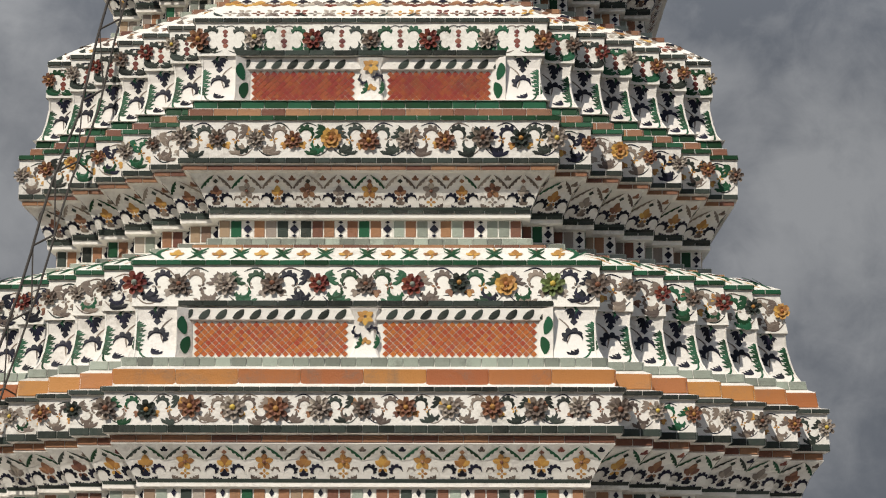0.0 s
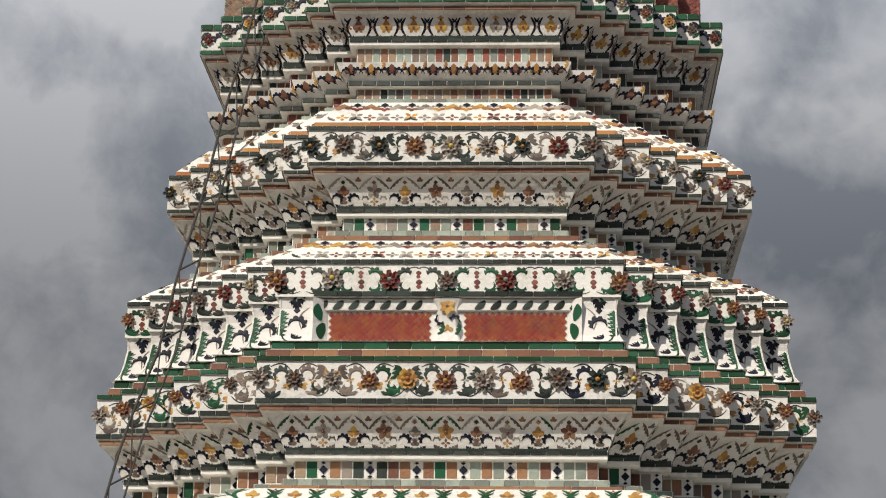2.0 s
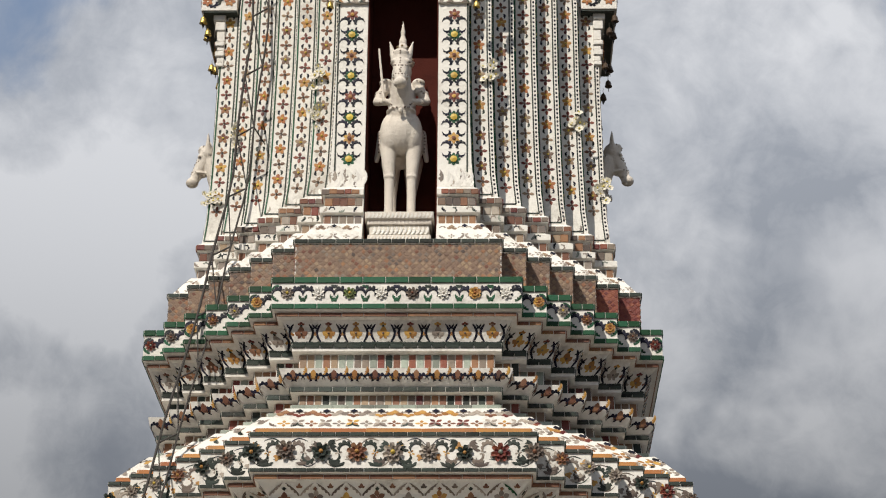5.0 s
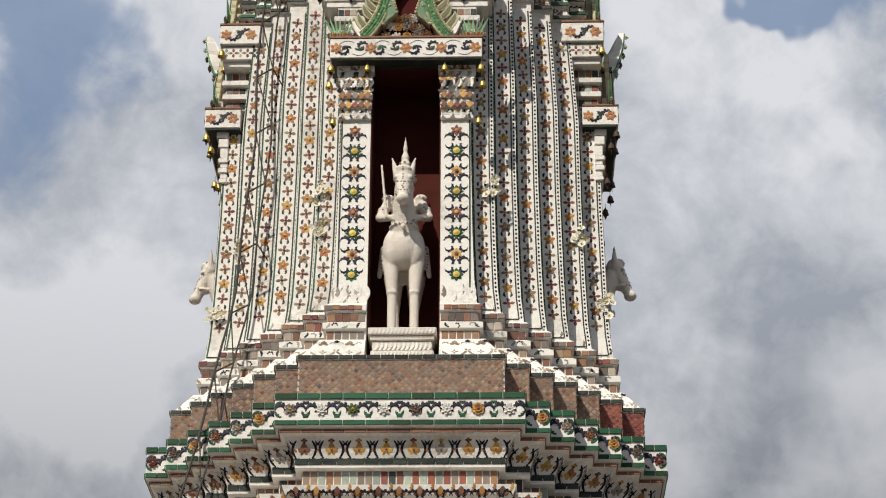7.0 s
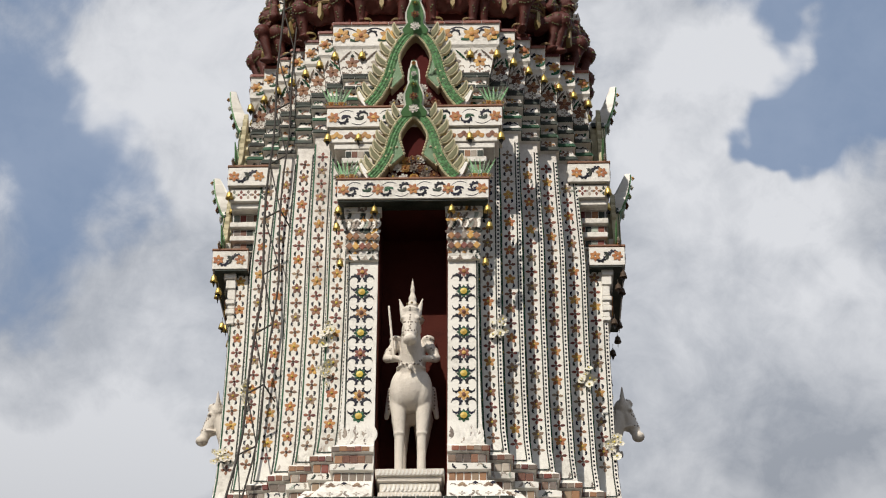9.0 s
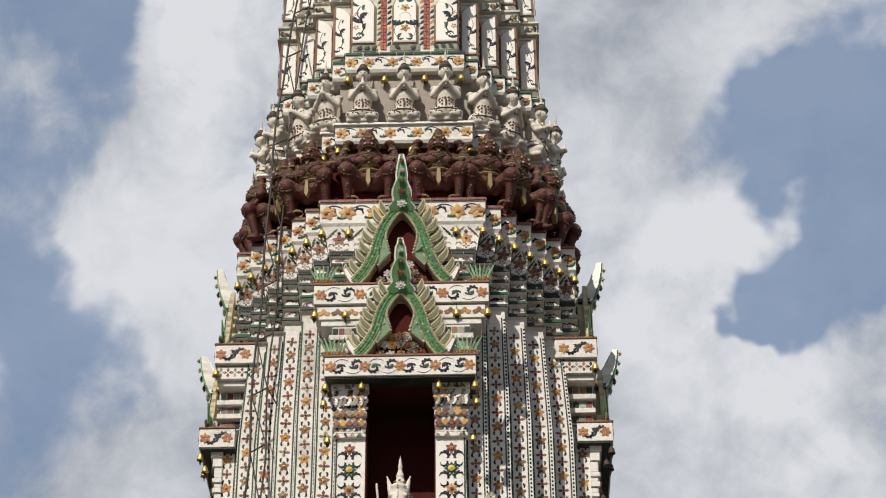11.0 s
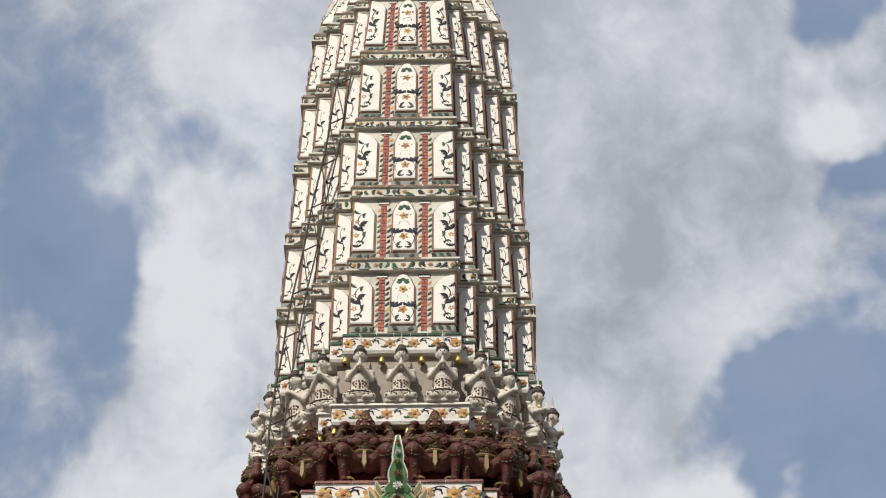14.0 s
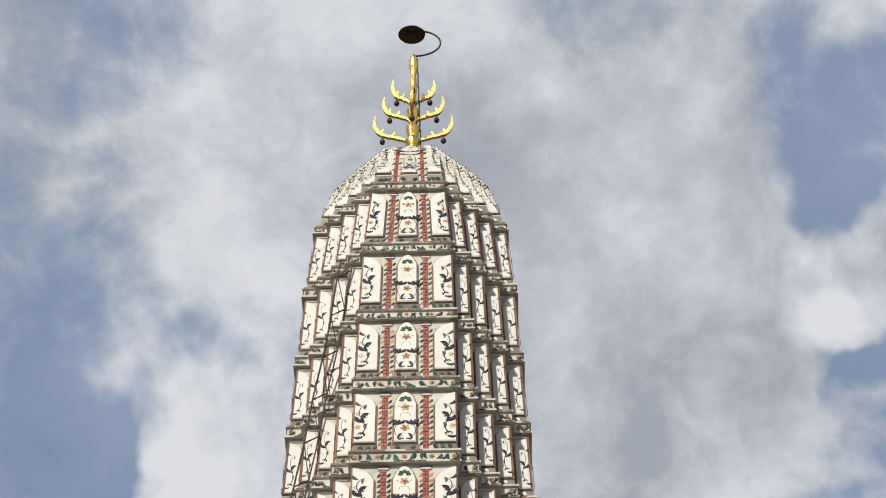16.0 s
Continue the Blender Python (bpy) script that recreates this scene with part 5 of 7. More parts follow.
    for a, b in zip(rings, rings[1:]):
        for q in range(6):
            bm.faces.new((a[q], a[(q + 1) % 6], b[(q + 1) % 6], b[q]))
    bm.faces.new(rings[0]), bm.faces.new(rings[-1])
    part("centre_post", bm, "plaster", tier)
    vs, fs, col = [], [], "ochre"
    for colour, shape, u, v, size, rot in (("ochre", FLOWER6, 0, 0.80, 0.17, 0), ("ink", HOOK, 0.06, 0.52, 0.13, 0.3), ("ink", HOOK, -0.06, 0.52, -0.13, -0.3), ("ochre", TREFOIL, 0, 0.3, 0.12, 0), ("green", LEAF, 0.09, 0.2, 0.14, 0.1), ("green", LEAF, -0.09, 0.2, 0.14, -0.1)):
        sv, sf = moved(shape, u, z0 + (z1 - z0) * v, rot, size)
        dep = back - 0.058 if v > 0.7 else back - 0.036
        tagged(mesh_object("post_inlay", [(x, dep - 0.002 - abs(w) * 0.12, h) for x, h, w in sv], [tuple(reversed(f)) for f in sf], colour, tier), kind="stuff")

INLAY_NAMES = {"green": "green_leaf_inlay", "ink": "dark_blue_scroll_inlay", "ochre": "amber_blossom_inlay", "maroon": "red_blossom_inlay", "taupe": "grey_inlay", "umber": "brown_tile_inlay",
               "dark_tile": "dark_green_inlay", "pale_green": "pale_green_tiles", "orange": "orange_tiles", "tan": "tan_tiles", "yellow": "yellow_inlay", "porcelain": "white_tiles", "taupe_dark": "grey_brown_inlay", "lattice_orange": "orange_tiles", "slate_sill": "slate_sill_tiles", "column_red": "red_column_tiles"}


def build_inlays():
    """Joins the small pieces of each colour on each storey; the other three sides of the tower carry the same."""
    for key, value in STACKED.items():
        if len(key) == 3:
            continue
        tier, colour = key
        vs, fs = value
        ob = mesh_object(INLAY_NAMES[colour], np.concatenate(vs).tolist(), fs, colour, tier)
        tagged(ob, kind="stuff")
        for q in (1, 2, 3):
            other = new(INLAY_NAMES[colour], ob.data)
            other.parent = tier
            other.matrix_basis = pose(0, 0, 0, 0, 0, 90 * q)
            tagged(other, kind="stuff")

# ---- niches, porches and gables on all four sides ----
def turn_of(q):
    return pose(0, 0, 0, 0, 0, 90 * q)


def lathe(bm, profile, n=12, centre=(0, 0, 0), mat=0):
    """Turned solid about the z axis; profile of (radius, height) upwards."""
    rows = []
    for r, z in profile:
        rows.append([bm.verts.new((centre[0] + r * math.cos(2 * math.pi * i / n), centre[1] + r * math.sin(2 * math.pi * i / n), centre[2] + z)) for i in range(n)])
    for a, b in zip(rows, rows[1:]):
        for i in range(n):
            bm.faces.new((a[i], a[(i + 1) % n], b[(i + 1) % n], b[i])).material_index = mat
    bm.faces.new(tuple(reversed(rows[0]))).material_index = mat
    bm.faces.new(tuple(rows[-1])).material_index = mat
    return [v for row in rows for v in row]


def slab(bm, pts, y0, y1):
    """A flat outline in x and z with thickness from y0 to y1."""
    front = [bm.verts.new((x, y0, z)) for x, z in pts]
    rear = [bm.verts.new((x, y1, z)) for x, z in pts]
    n = len(pts)
    for i in range(n):
        bm.faces.new((front[i], front[(i + 1) % n], rear[(i + 1) % n], rear[i]))
    bm.faces.new(front)
    bm.faces.new(rear)


def ribbon_solid(bm, pts, widths, y0, y1):
    """A band of varying width along a line in x and z, with thickness."""
    rows = []
    for i, p in enumerate(pts):
        a, b = pts[max(i - 1, 0)], pts[min(i + 1, len(pts) - 1)]
        t = Vector((b[0] - a[0], b[1] - a[1])).normalized()
        w = widths[i]
        l, r = (p[0] - t.y * w, p[1] + t.x * w), (p[0] + t.y * w, p[1] - t.x * w)
        rows.append([bm.verts.new((l[0], y0, l[1])), bm.verts.new((r[0], y0, r[1])), bm.verts.new((r[0], y1, r[1])), bm.verts.new((l[0], y1, l[1]))])
    for a, b in zip(rows, rows[1:]):
        for i in range(4):
            bm.faces.new((a[i], a[(i + 1) % 4], b[(i + 1) % 4], b[i]))
    bm.faces.new(rows[0])
    bm.faces.new(tuple(reversed(rows[-1])))


class Wall:
    """A flat upright face at depth y, for laying inlay on porch beams; half is its half width."""

    def __init__(self, y, z0, half):
        self.y, self.z0, self.hw, self.k = y, z0, half, 99

    def half(self, v):
        return self.hw

    def at(self, u, v, w):
        return np.stack([u, np.full_like(u, self.y) - w, self.z0 + v], -1)


def beam_inlay(tier, y, z0, z1, half, pitch):
    """White beam face: amber flowers with dark scrolls between."""
    face, h = Wall(y, z0, half), z1 - z0
    n = round(2 * half / pitch)
    for i in range(n + 1):
        u = -half + 0.06 + i * (2 * half - 0.12) / n
        lay(tier, "orange", FLOWER6, face, u, h * 0.5, 0.58 * h, 0.58 * h, rng.uniform(0, 1), 0.004)
        lay(tier, "ochre", DISC, face, u, h * 0.5, 0.18 * h, 0.18 * h, 0, 0.012, 0.02)
        if i < n:
            m = u + (2 * half - 0.12) / n / 2
            for q in (-1, 1):
                lay(tier, "ink", SCROLL, face, m + q * 0.42 * h, h * (0.5 + 0.12 * q), 0.62 * h * q, 0.56 * h * q, 0.2)
                lay(tier, rng.choice(("ink", "dark_tile", "green")), LEAF, face, m + q * 0.10 * h, h * (0.5 - 0.06 * q), 0.7 * h * q, 0.42 * h * q, -0.8)
                lay(tier, "ink", THIN_ARC, face, m - q * 0.30 * h, h * (0.5 + 0.24 * q), 0.70 * h, 0.36 * h * q, 0.15)


class EndWall:
    """The end of a beam, seen from its side."""

    def __init__(self, x, y0, y1, z0):
        self.x, self.y, self.z0, self.hw, self.k = x, (y0 + y1) / 2, z0, abs(y1 - y0) / 2, 99

    def half(self, v):
        return self.hw

    def at(self, u, v, w):
        s = 1 if self.x > 0 else -1
        return np.stack([self.x + s * w, self.y + s * u, self.z0 + v], -1)


def end_inlay(tier, x, y0, y1, z0, z1):
    for s in (-1, 1):
        face, h = EndWall(s * x, y0, y1, z0), z1 - z0
        for i, q in enumerate((-0.72, 0.6)):
            lay(tier, "orange", FLOWER6, face, face.hw * q, h * 0.5, 0.56 * h, 0.56 * h, i * 0.4, 0.004)
        for q in (-1, 1):
            lay(tier, "ink", SCROLL, face, q * 0.30 * h, h * (0.5 + 0.10 * q), 0.6 * h * q, 0.56 * h * q, 0.2)
        lay(tier, "dark_tile", LEAF, face, 0, h * 0.3, 0.7 * h, 0.45 * h, 0.7)


def arch_line(w, h, n=15):
    """The cusped line of a gable limb, from the outer foot up to the crown, for the right-hand side."""
    xs, zs = (1.0, 0.84, 0.67, 0.57, 0.50, 0.41, 0.29, 0.15, 0.0), (0.03, 0.13, 0.29, 0.44, 0.60, 0.74, 0.86, 0.95, 1.0)
    ts = [i / 8 for i in range(9)]
    return [(w * float(np.interp(i / (n - 1), ts, xs)), h * float(np.interp(i / (n - 1), ts, zs))) for i in range(n)]


def gable(porch, y, z0, w, h, tip):
    line = arch_line(w, h)
    for s in (-1, 1):
        pts = [(s * x, z0 + z) for x, z in line]
        n = len(pts)
        wid = [0.078 - 0.018 * i / (n - 1) for i in range(n)]
        # the inner edge runs out into two pointed cusps
        fine_n = 45
        fine_pts, fine_wid = [], []
        fl = arch_line(w, h, fine_n)
        for i in range(fine_n):
            t = i / (fine_n - 1)
            p0, p1 = fl[max(i - 1, 0)], fl[min(i + 1, fine_n - 1)]
            d = Vector((s * (p1[0] - p0[0]), p1[1] - p0[1])).normalized()
            inward = Vector((-d.y * s, d.x * s))
            grow = 0.0
            for tc, reach in ((0.36, 0.15),):
                if tc <= t < tc + 0.22:
                    grow += reach * (1 - (t - tc) / 0.22) ** 1.5
            half_w = 0.062 - 0.012 * t + grow / 2
            c0 = Vector((s * fl[i][0], z0 + fl[i][1])) + inward * grow / 2 - d * grow * 0.45
            fine_pts.append(tuple(c0))
            fine_wid.append(half_w)
        bm = bmesh.new()
        ribbon_solid(bm, fine_pts, [q + 0.014 for q in fine_wid], y - 0.05, y + 0.12)
        part("limb_rim", bm, "tooth_cream", porch, "cream porcelain rim of the gable")
        bm = bmesh.new()
        ribbon_solid(bm, fine_pts, fine_wid, y - 0.058, y - 0.04)
        part("limb", bm, "gable_green", porch, "green tiled gable limb")
        # scale tiles along the limb
        vs, fs = [], []
        for i in range(4 * n):
            t = i / (4 * n - 1) * (n - 1)
            j = min(int(t), n - 2)
            px, pz = pts[j][0] + (pts[j + 1][0] - pts[j][0]) * (t - j), pts[j][1] + (pts[j + 1][1] - pts[j][1]) * (t - j)
            d = Vector((pts[j + 1][0] - pts[j][0], pts[j + 1][1] - pts[j][1])).normalized()
            for r in (-1, 0, 1):
                ox, oz = -d.y * r * 0.038, d.x * r * 0.038
                b = len(vs)
                sv, sf = moved(DISC, px + ox, pz + oz, rng.random(), 0.038)
                vs += [(a, y - 0.058 - c * 0.09, e) for a, e, c in sv]
                fs += [tuple(b + k for k in f) for f in sf]
        tagged(mesh_object("limb_tiles", vs, fs, "gable_green", porch), kind="stuff")
        vs, fs = [], []
        for i in range(fine_n):
            p0, p1 = fine_pts[max(i - 1, 0)], fine_pts[min(i + 1, fine_n - 1)]
            d = Vector((p1[0] - p0[0], p1[1] - p0[1])).normalized()
            for r in (-1, 1):
                b = len(vs)
                sv, sf = moved(DISC, fine_pts[i][0] - d.y * r * (fine_wid[i] + 0.004), fine_pts[i][1] + d.x * r * (fine_wid[i] + 0.004), rng.random(), 0.036)
                vs += [(a, y - 0.058 - c * 0.12, e) for a, e, c in sv]
                fs += [tuple(b + k for k in f) for f in sf]
        tagged(mesh_object("rim_beading", vs, fs, "tooth_cream", porch), kind="stuff")
        # curled foot
        bm = bmesh.new()
        foot = [(s * (w * 0.98 + 0.03 * i), z0 + 0.03 + 0.008 * i * i) for i in range(6)]
        ribbon_solid(bm, foot, [0.05 - 0.007 * i for i in range(6)], y - 0.04, y + 0.1)
        part("curled_foot", bm, "porcelain", porch)
        # flame teeth on the outer edge
        for i in range(8):
            t = (0.03 + 0.80 * i / 7) * (n - 1)
            j = min(int(t), n - 2)
            px, pz = pts[j][0] + (pts[j + 1][0] - pts[j][0]) * (t - j), pts[j][1] + (pts[j + 1][1] - pts[j][1]) * (t - j)
            d = Vector((pts[j + 1][0] - pts[j][0], pts[j + 1][1] - pts[j][1])).normalized()
            o = Vector((d.y * s, -d.x * s))
            start = Vector((px, pz)) + o * 0.066
            bend = [start + o * 0.135 * math.sin(u * 1.5) + Vector((s * 0.012 * math.sin(u * 3), 0.155 * u ** 1.5 - 0.02)) for u in (0, 0.25, 0.5, 0.75, 0.9, 1.0)]
            bm = bmesh.new()
            ribbon_solid(bm, [tuple(p) for p in bend], [0.026, 0.046, 0.044, 0.030, 0.017, 0.004], y - 0.010, y + 0.045)
            tooth = part("flame_tooth", bm, "tooth_cream", porch)
            bm = bmesh.new()
            ribbon_solid(bm, [tuple(p) for p in bend[:5]], [0.012, 0.028, 0.026, 0.014, 0.003], y - 0.017, y - 0.008)
            part("tooth_glaze", bm, "tooth_moss", tooth, "moss green glaze in the tooth")
    # dark field behind, the roof it closes, and the crest
    bm = bmesh.new()
    out = [(x, z0 + z) for x, z in line] + [(-x, z0 + z) for x, z in reversed(line[:-1])]
    slab(bm, out, y + 0.10, y + 0.14)
    part("field", bm, "niche_red", porch, "dark red gable field")
    bm = bmesh.new()
    slab(bm, [(x * 1.04, z0 + z * 1.0) for x, z in arch_line(w, h * 0.98)] + [(-x * 1.04, z0 + z) for x, z in reversed(arch_line(w, h * 0.98)[:-1])], y + 0.14, y + 0.62)
    part("roof", bm, "ochre", porch, "roof of yellow scale tiles")
    outline = ((0.20, 0.0), (0.23, 0.05), (0.13, 0.13), (0.15, 0.20), (0.145, 0.27), (0.10, 0.35), (0.072, 0.40), (0.080, 0.46), (0.062, 0.58), (0.040, tip * 0.84), (0.012, tip - 0.02))
    for name, mat, grow, y0, y1 in (("crest_rim", "porcelain", 0.030, y - 0.055, y + 0.30), ("crest", "gable_green", 0.0, y - 0.075, y - 0.03)):
        bm = bmesh.new()
        half_pts = [(a * 0.70 + grow * 0.8, z0 + h - 0.06 + b) for a, b in outline]
        slab(bm, half_pts + [(-a, b) for a, b in reversed(half_pts)], y0, y1)
        for v in bm.verts:
            up = max(0.0, (v.co.z - (z0 + h - 0.06)) / (tip + 0.06))
            if v.co.y > y + 0.1:
                v.co.y += (y + 0.0 - v.co.y) * min(1.0, up ** 0.5)
                v.co.x *= 0.55
            v.co.y -= 0.19 * (1 - (1 - min(up, 1.0)) ** 2.0)
        part(name, bm, mat, porch, "green crest spire" if grow == 0 else "white horn-shaped crest back")
    for i in range(5):
        fl = new("blossom", FLOWERS[("white", "rust", "green", "white", "amber")[i]])
        fl.parent = porch
        fl.matrix_basis = Matrix.Translation((0, y - 0.078 - 0.19 * (1 - (1 - (0.08 + 0.14 * i) / (tip + 0.06)) ** 2.0), z0 + h + 0.02 + 0.14 * i)) @ pose(0, 0, 0, 90, 0, 0) @ Matrix.Diagonal((0.13 - 0.018 * i, 0.13 - 0.018 * i, 0.14, 1))
    bm = bmesh.new()
    slab(bm, [(-0.20, z0 + h - 0.05), (0.20, z0 + h - 0.05), (0.13, z0 + h + 0.06), (0, z0 + h + 0.14), (-0.13, z0 + h + 0.06)], y - 0.066, y + 0.10)
    part("crest_foot", bm, "dark_tile", porch)
    for i in range(15):
        row = i // 5
        fl = new("blossom", FLOWERS[("cream", "white", "amber", "grey", "rust")[(i + row) % 5]])
        fl.parent = porch
        wide = (0.26, 0.17, 0.09)[row]
        fl.matrix_basis = Matrix.Translation((-wide + wide * 0.5 * (i % 5) + rng.uniform(-0.02, 0.02), y + 0.05, z0 + 0.07 + 0.115 * row + rng.uniform(-0.02, 0.02))) @ pose(0, 0, 0, 90, 0, 0) @ Matrix.Diagonal((0.13, 0.13, 0.16, 1))


def bell_meshes():
    bm = bmesh.new()
    lathe(bm, [(0.064, 0), (0.060, 0.012), (0.050, 0.05), (0.045, 0.085), (0.032, 0.105), (0.012, 0.115), (0.012, 0.135)], 12)
    me = bpy.data.meshes.new("bell_body")
    bm.to_mesh(me)
    bm.free()
    me.materials.append(MATS["brass"])
    me.polygons.foreach_set("use_smooth", [True] * len(me.polygons))
    bm = bmesh.new()
    slab(bm, [(-0.035, -0.02), (0, -0.10), (0.035, -0.02), (0.022, 0.012), (0, 0.03), (-0.022, 0.012)], -0.003, 0.003)
    lathe(bm, [(0.004, 0.0), (0.004, 0.05)], 6)
    lf = bpy.data.meshes.new("clapper")
    bm.to_mesh(lf)
    bm.free()
    lf.materials.append(MATS["bronze"])
    bm = bmesh.new()
    lathe(bm, [(0.004, 0.13), (0.004, 0.22)], 6)
    rd = bpy.data.meshes.new("hanger")
    bm.to_mesh(rd)
    bm.free()
    rd.materials.append(MATS["iron"])
    return me, lf, rd


BELL, CLAPPER, HANGER = bell_meshes()
# second copy of the bell, its shade painted in as dark brown
BELL_SHADED = BELL.copy()
BELL_SHADED.materials.clear()
BELL_SHADED.materials.append(MATS["bronze_brown"])


def hang_bell(local, drop=0.22, size=1.0, dark=False):
    """A bell that hangs on its rod from a point of the tower. dark: shade is put into its colour."""
    root = tagged(new("bell"), "wind bell under a porch ledge, coloured dark for shade" if dark else "small gilded wind bell hanging under a tower ledge", "bell", "temple wind bells")
    root.matrix_world = BASE @ Matrix.Translation((local[0], local[1], local[2] - drop * size * 0.82)) @ pose(0, 0, 0, rng.uniform(-3, 3), rng.uniform(-3, 3), rng.uniform(0, 90)) @ Matrix.Diagonal((size * 0.82, size * 0.82, size * 0.82, 1))
    for name, me in (("body", BELL_SHADED if dark else BELL), ("clapper", CLAPPER), ("rod", HANGER)):
        ob = new(name, me)
        ob.parent = root
    return root


def spun(x, y, z, q):
    p = turn_of(q) @ Vector((x, y, z))
    return p.x, p.y, p.z


porch = tagged(new("porch", None), "niche porch with two stacked green-tiled gables")
porch.parent = prang
bm = bmesh.new()
back_y, w, zf = -1.62, NICHE_W - 0.004, 11.522
for x0, x1, y0, y1, z0, z1 in ((-w, -w + 0.012, -2.36, back_y, zf, NICHE_TOP), (w - 0.012, w, -2.36, back_y, zf, NICHE_TOP), (-w, w, back_y, back_y + 0.02, zf, NICHE_TOP), (-w, w, -2.36, back_y, NICHE_TOP - 0.02, NICHE_TOP - 0.004), (-w, w, -2.62, back_y, zf - 0.004, zf + 0.008)):
    box(bm, x0, x1, y0, y1, z0, z1)
    part("niche_wall", bm, "niche_red", porch, "dark red painted niche wall")
    bm = bmesh.new()
bm.free()
# capitals over the two front pilasters
for s in (-1, 1):
    bm = bmesh.new()
    for j, (w2, dep, z0, z1) in enumerate(((0.195, 0.03, 14.70, 14.76), (0.18, 0.02, 14.76, 14.84), (0.20, 0.045, 14.84, 14.92), (0.185, 0.025, 14.92, 14.98), (0.205, 0.05, 14.98, 15.05), (0.19, 0.03, 15.05, 15.2), (0.205, 0.055, 15.2, 15.33), (0.225, 0.08, 15.33, 15.42))):
        box(bm, s * 0.605 - w2, s * 0.605 + w2, -2.372 - dep, -2.30, z0 + 0.001, z1 - 0.001, 0.01)
        part("capital_course", bm, "plaster", porch)
        bm = bmesh.new()
    bm.free()
    face = Wall(-2.372 - 0.052, 14.7, 9)
    for z0, cols in ((14.88, ("umber", "ochre", "maroon")), (15.015, ("ochre", "umber", "taupe"))):
        for i in range(5):
            lay(niche_storey, cols[i % 3], DIAMOND, face, s * 0.605 + (i - 2) * 0.075, z0 - 14.7, 0.07, 0.07, 0, 0, 0.05, clip=False)
    for i in range(10):
        for j in range(2):
            lay(niche_storey, rng.choice(("porcelain", "taupe", "pale_green", "dark_tile")), LEAF, Wall(-2.43, 14.7, 9), s * 0.605 + (i - 4.5) * 0.038, 0.42 + 0.13 * j, 0.12, 0.12, rng.uniform(-0.4, 0.4), clip=False)
    for z0, dep, tall, count in ((14.70, 0.03, 0.075, 8), (14.79, 0.022, 0.06, 9), (14.93, 0.026, 0.06, 9), (15.06, 0.031, 0.15, 7), (15.21, 0.056, 0.13, 8), (15.335, 0.081, 0.085, 10)):
        for i in range(count):
            x = s * 0.605 + (i - (count - 1) / 2) * 0.37 / count
            lay(niche_storey, rng.choice(("porcelain", "porcelain", "taupe", "taupe_dark", "dark_tile", "ochre")), LEAF if i % 2 else FLEUR, Wall(-2.374 - dep, z0, 9), x, 0.004, tall * 1.15 * rng.choice((-1, 1)), tall, rng.uniform(-0.3, 0.3), clip=False)
    # leafy collar at the pilaster's foot
    for i in range(9):
        lay(niche_storey, rng.choice(("porcelain", "porcelain", "porcelain", "taupe")), LEAF, Wall(-2.435, 12.3, 9), s * 0.605 + (i - 4) * 0.042, 0.02, 0.15, 0.15 if i % 2 else 0.20, rng.uniform(-0.2, 0.2), clip=False)
bm = bmesh.new()
box(bm, -0.905, 0.905, -2.60, -2.15, 15.43, 15.69, 0.006)
part("lintel", bm, "plaster", porch)
bm = bmesh.new()
box(bm, -0.915, 0.915, -2.61, -2.15, 15.694, 15.724, 0.006)
part("lintel_top", bm, "umber", porch)
bm = bmesh.new()
box(bm, -0.895, 0.895, -2.58, -2.15, 15.405, 15.427, 0.004)
part("lintel_edge", bm, "dark_tile", porch)
bm = bmesh.new()
for x1, y0, z0, z1 in ((0.80, -2.36, 15.725, 15.86), (0.86, -2.40, 15.86, 15.94), (0.82, -2.37, 15.94, 16.05), (0.88, -2.41, 16.05, 16.13), (0.84, -2.38, 16.13, 16.26), (0.98, -2.39, 16.26, 16.34), (1.03, -2.41, 16.34, 16.53)):
    box(bm, -x1, x1, y0, -1.9, z0 + 0.001, z1 - 0.001, 0.008)
    part("attic_course", bm, "plaster", porch)
    bm = bmesh.new()
bm.free()
bm = bmesh.new()
box(bm, -1.075, 1.075, -2.44, -1.9, 16.55, 16.82, 0.006)
part("upper_lintel", bm, "plaster", porch)
bm = bmesh.new()
box(bm, -1.085, 1.085, -2.45, -1.9, 16.824, 16.855, 0.006)
part("upper_lintel_top", bm, "umber", porch)
gable(porch, -2.52, 15.725, 0.50, 0.93, 0.72)
gable(porch, -2.37, 16.857, 0.56, 1.12, 0.78)
beam_inlay(niche_storey, -2.60, 15.43, 15.69, 0.90, 0.42)
beam_inlay(niche_storey, -2.44, 16.55, 16.82, 1.07, 0.5)
end_inlay(niche_storey, 0.905, -2.59, -2.16, 15.43, 15.69)
end_inlay(niche_storey, 1.075, -2.43, -1.95, 16.55, 16.82)
for z0, y, hw, cols in ((15.94, -2.372, 0.82, ("umber", "porcelain", "pale_green")), (16.13, -2.382, 0.84, ("dark_tile", "umber", "taupe")), (15.74, -2.362, 0.8, ("pale_green", "green", "umber"))):
    n = 22
    for i in range(n):
        lay(cornice, cols[i % 3], TILE, Wall(y, z0, hw), -hw + (i + 0.5) * 2 * hw / n, 0.055, 2 * hw / n - 0.01, 0.085, 0, 0, 0.016, clip=False)
for i in range(12):
    lay(cornice, "umber" if i % 2 else "ochre", TREFOIL, Wall(-2.412, 16.34, 1.03), -0.95 + i * 1.9 / 11, 0.07, 0.17, 0.17, 0, clip=False)
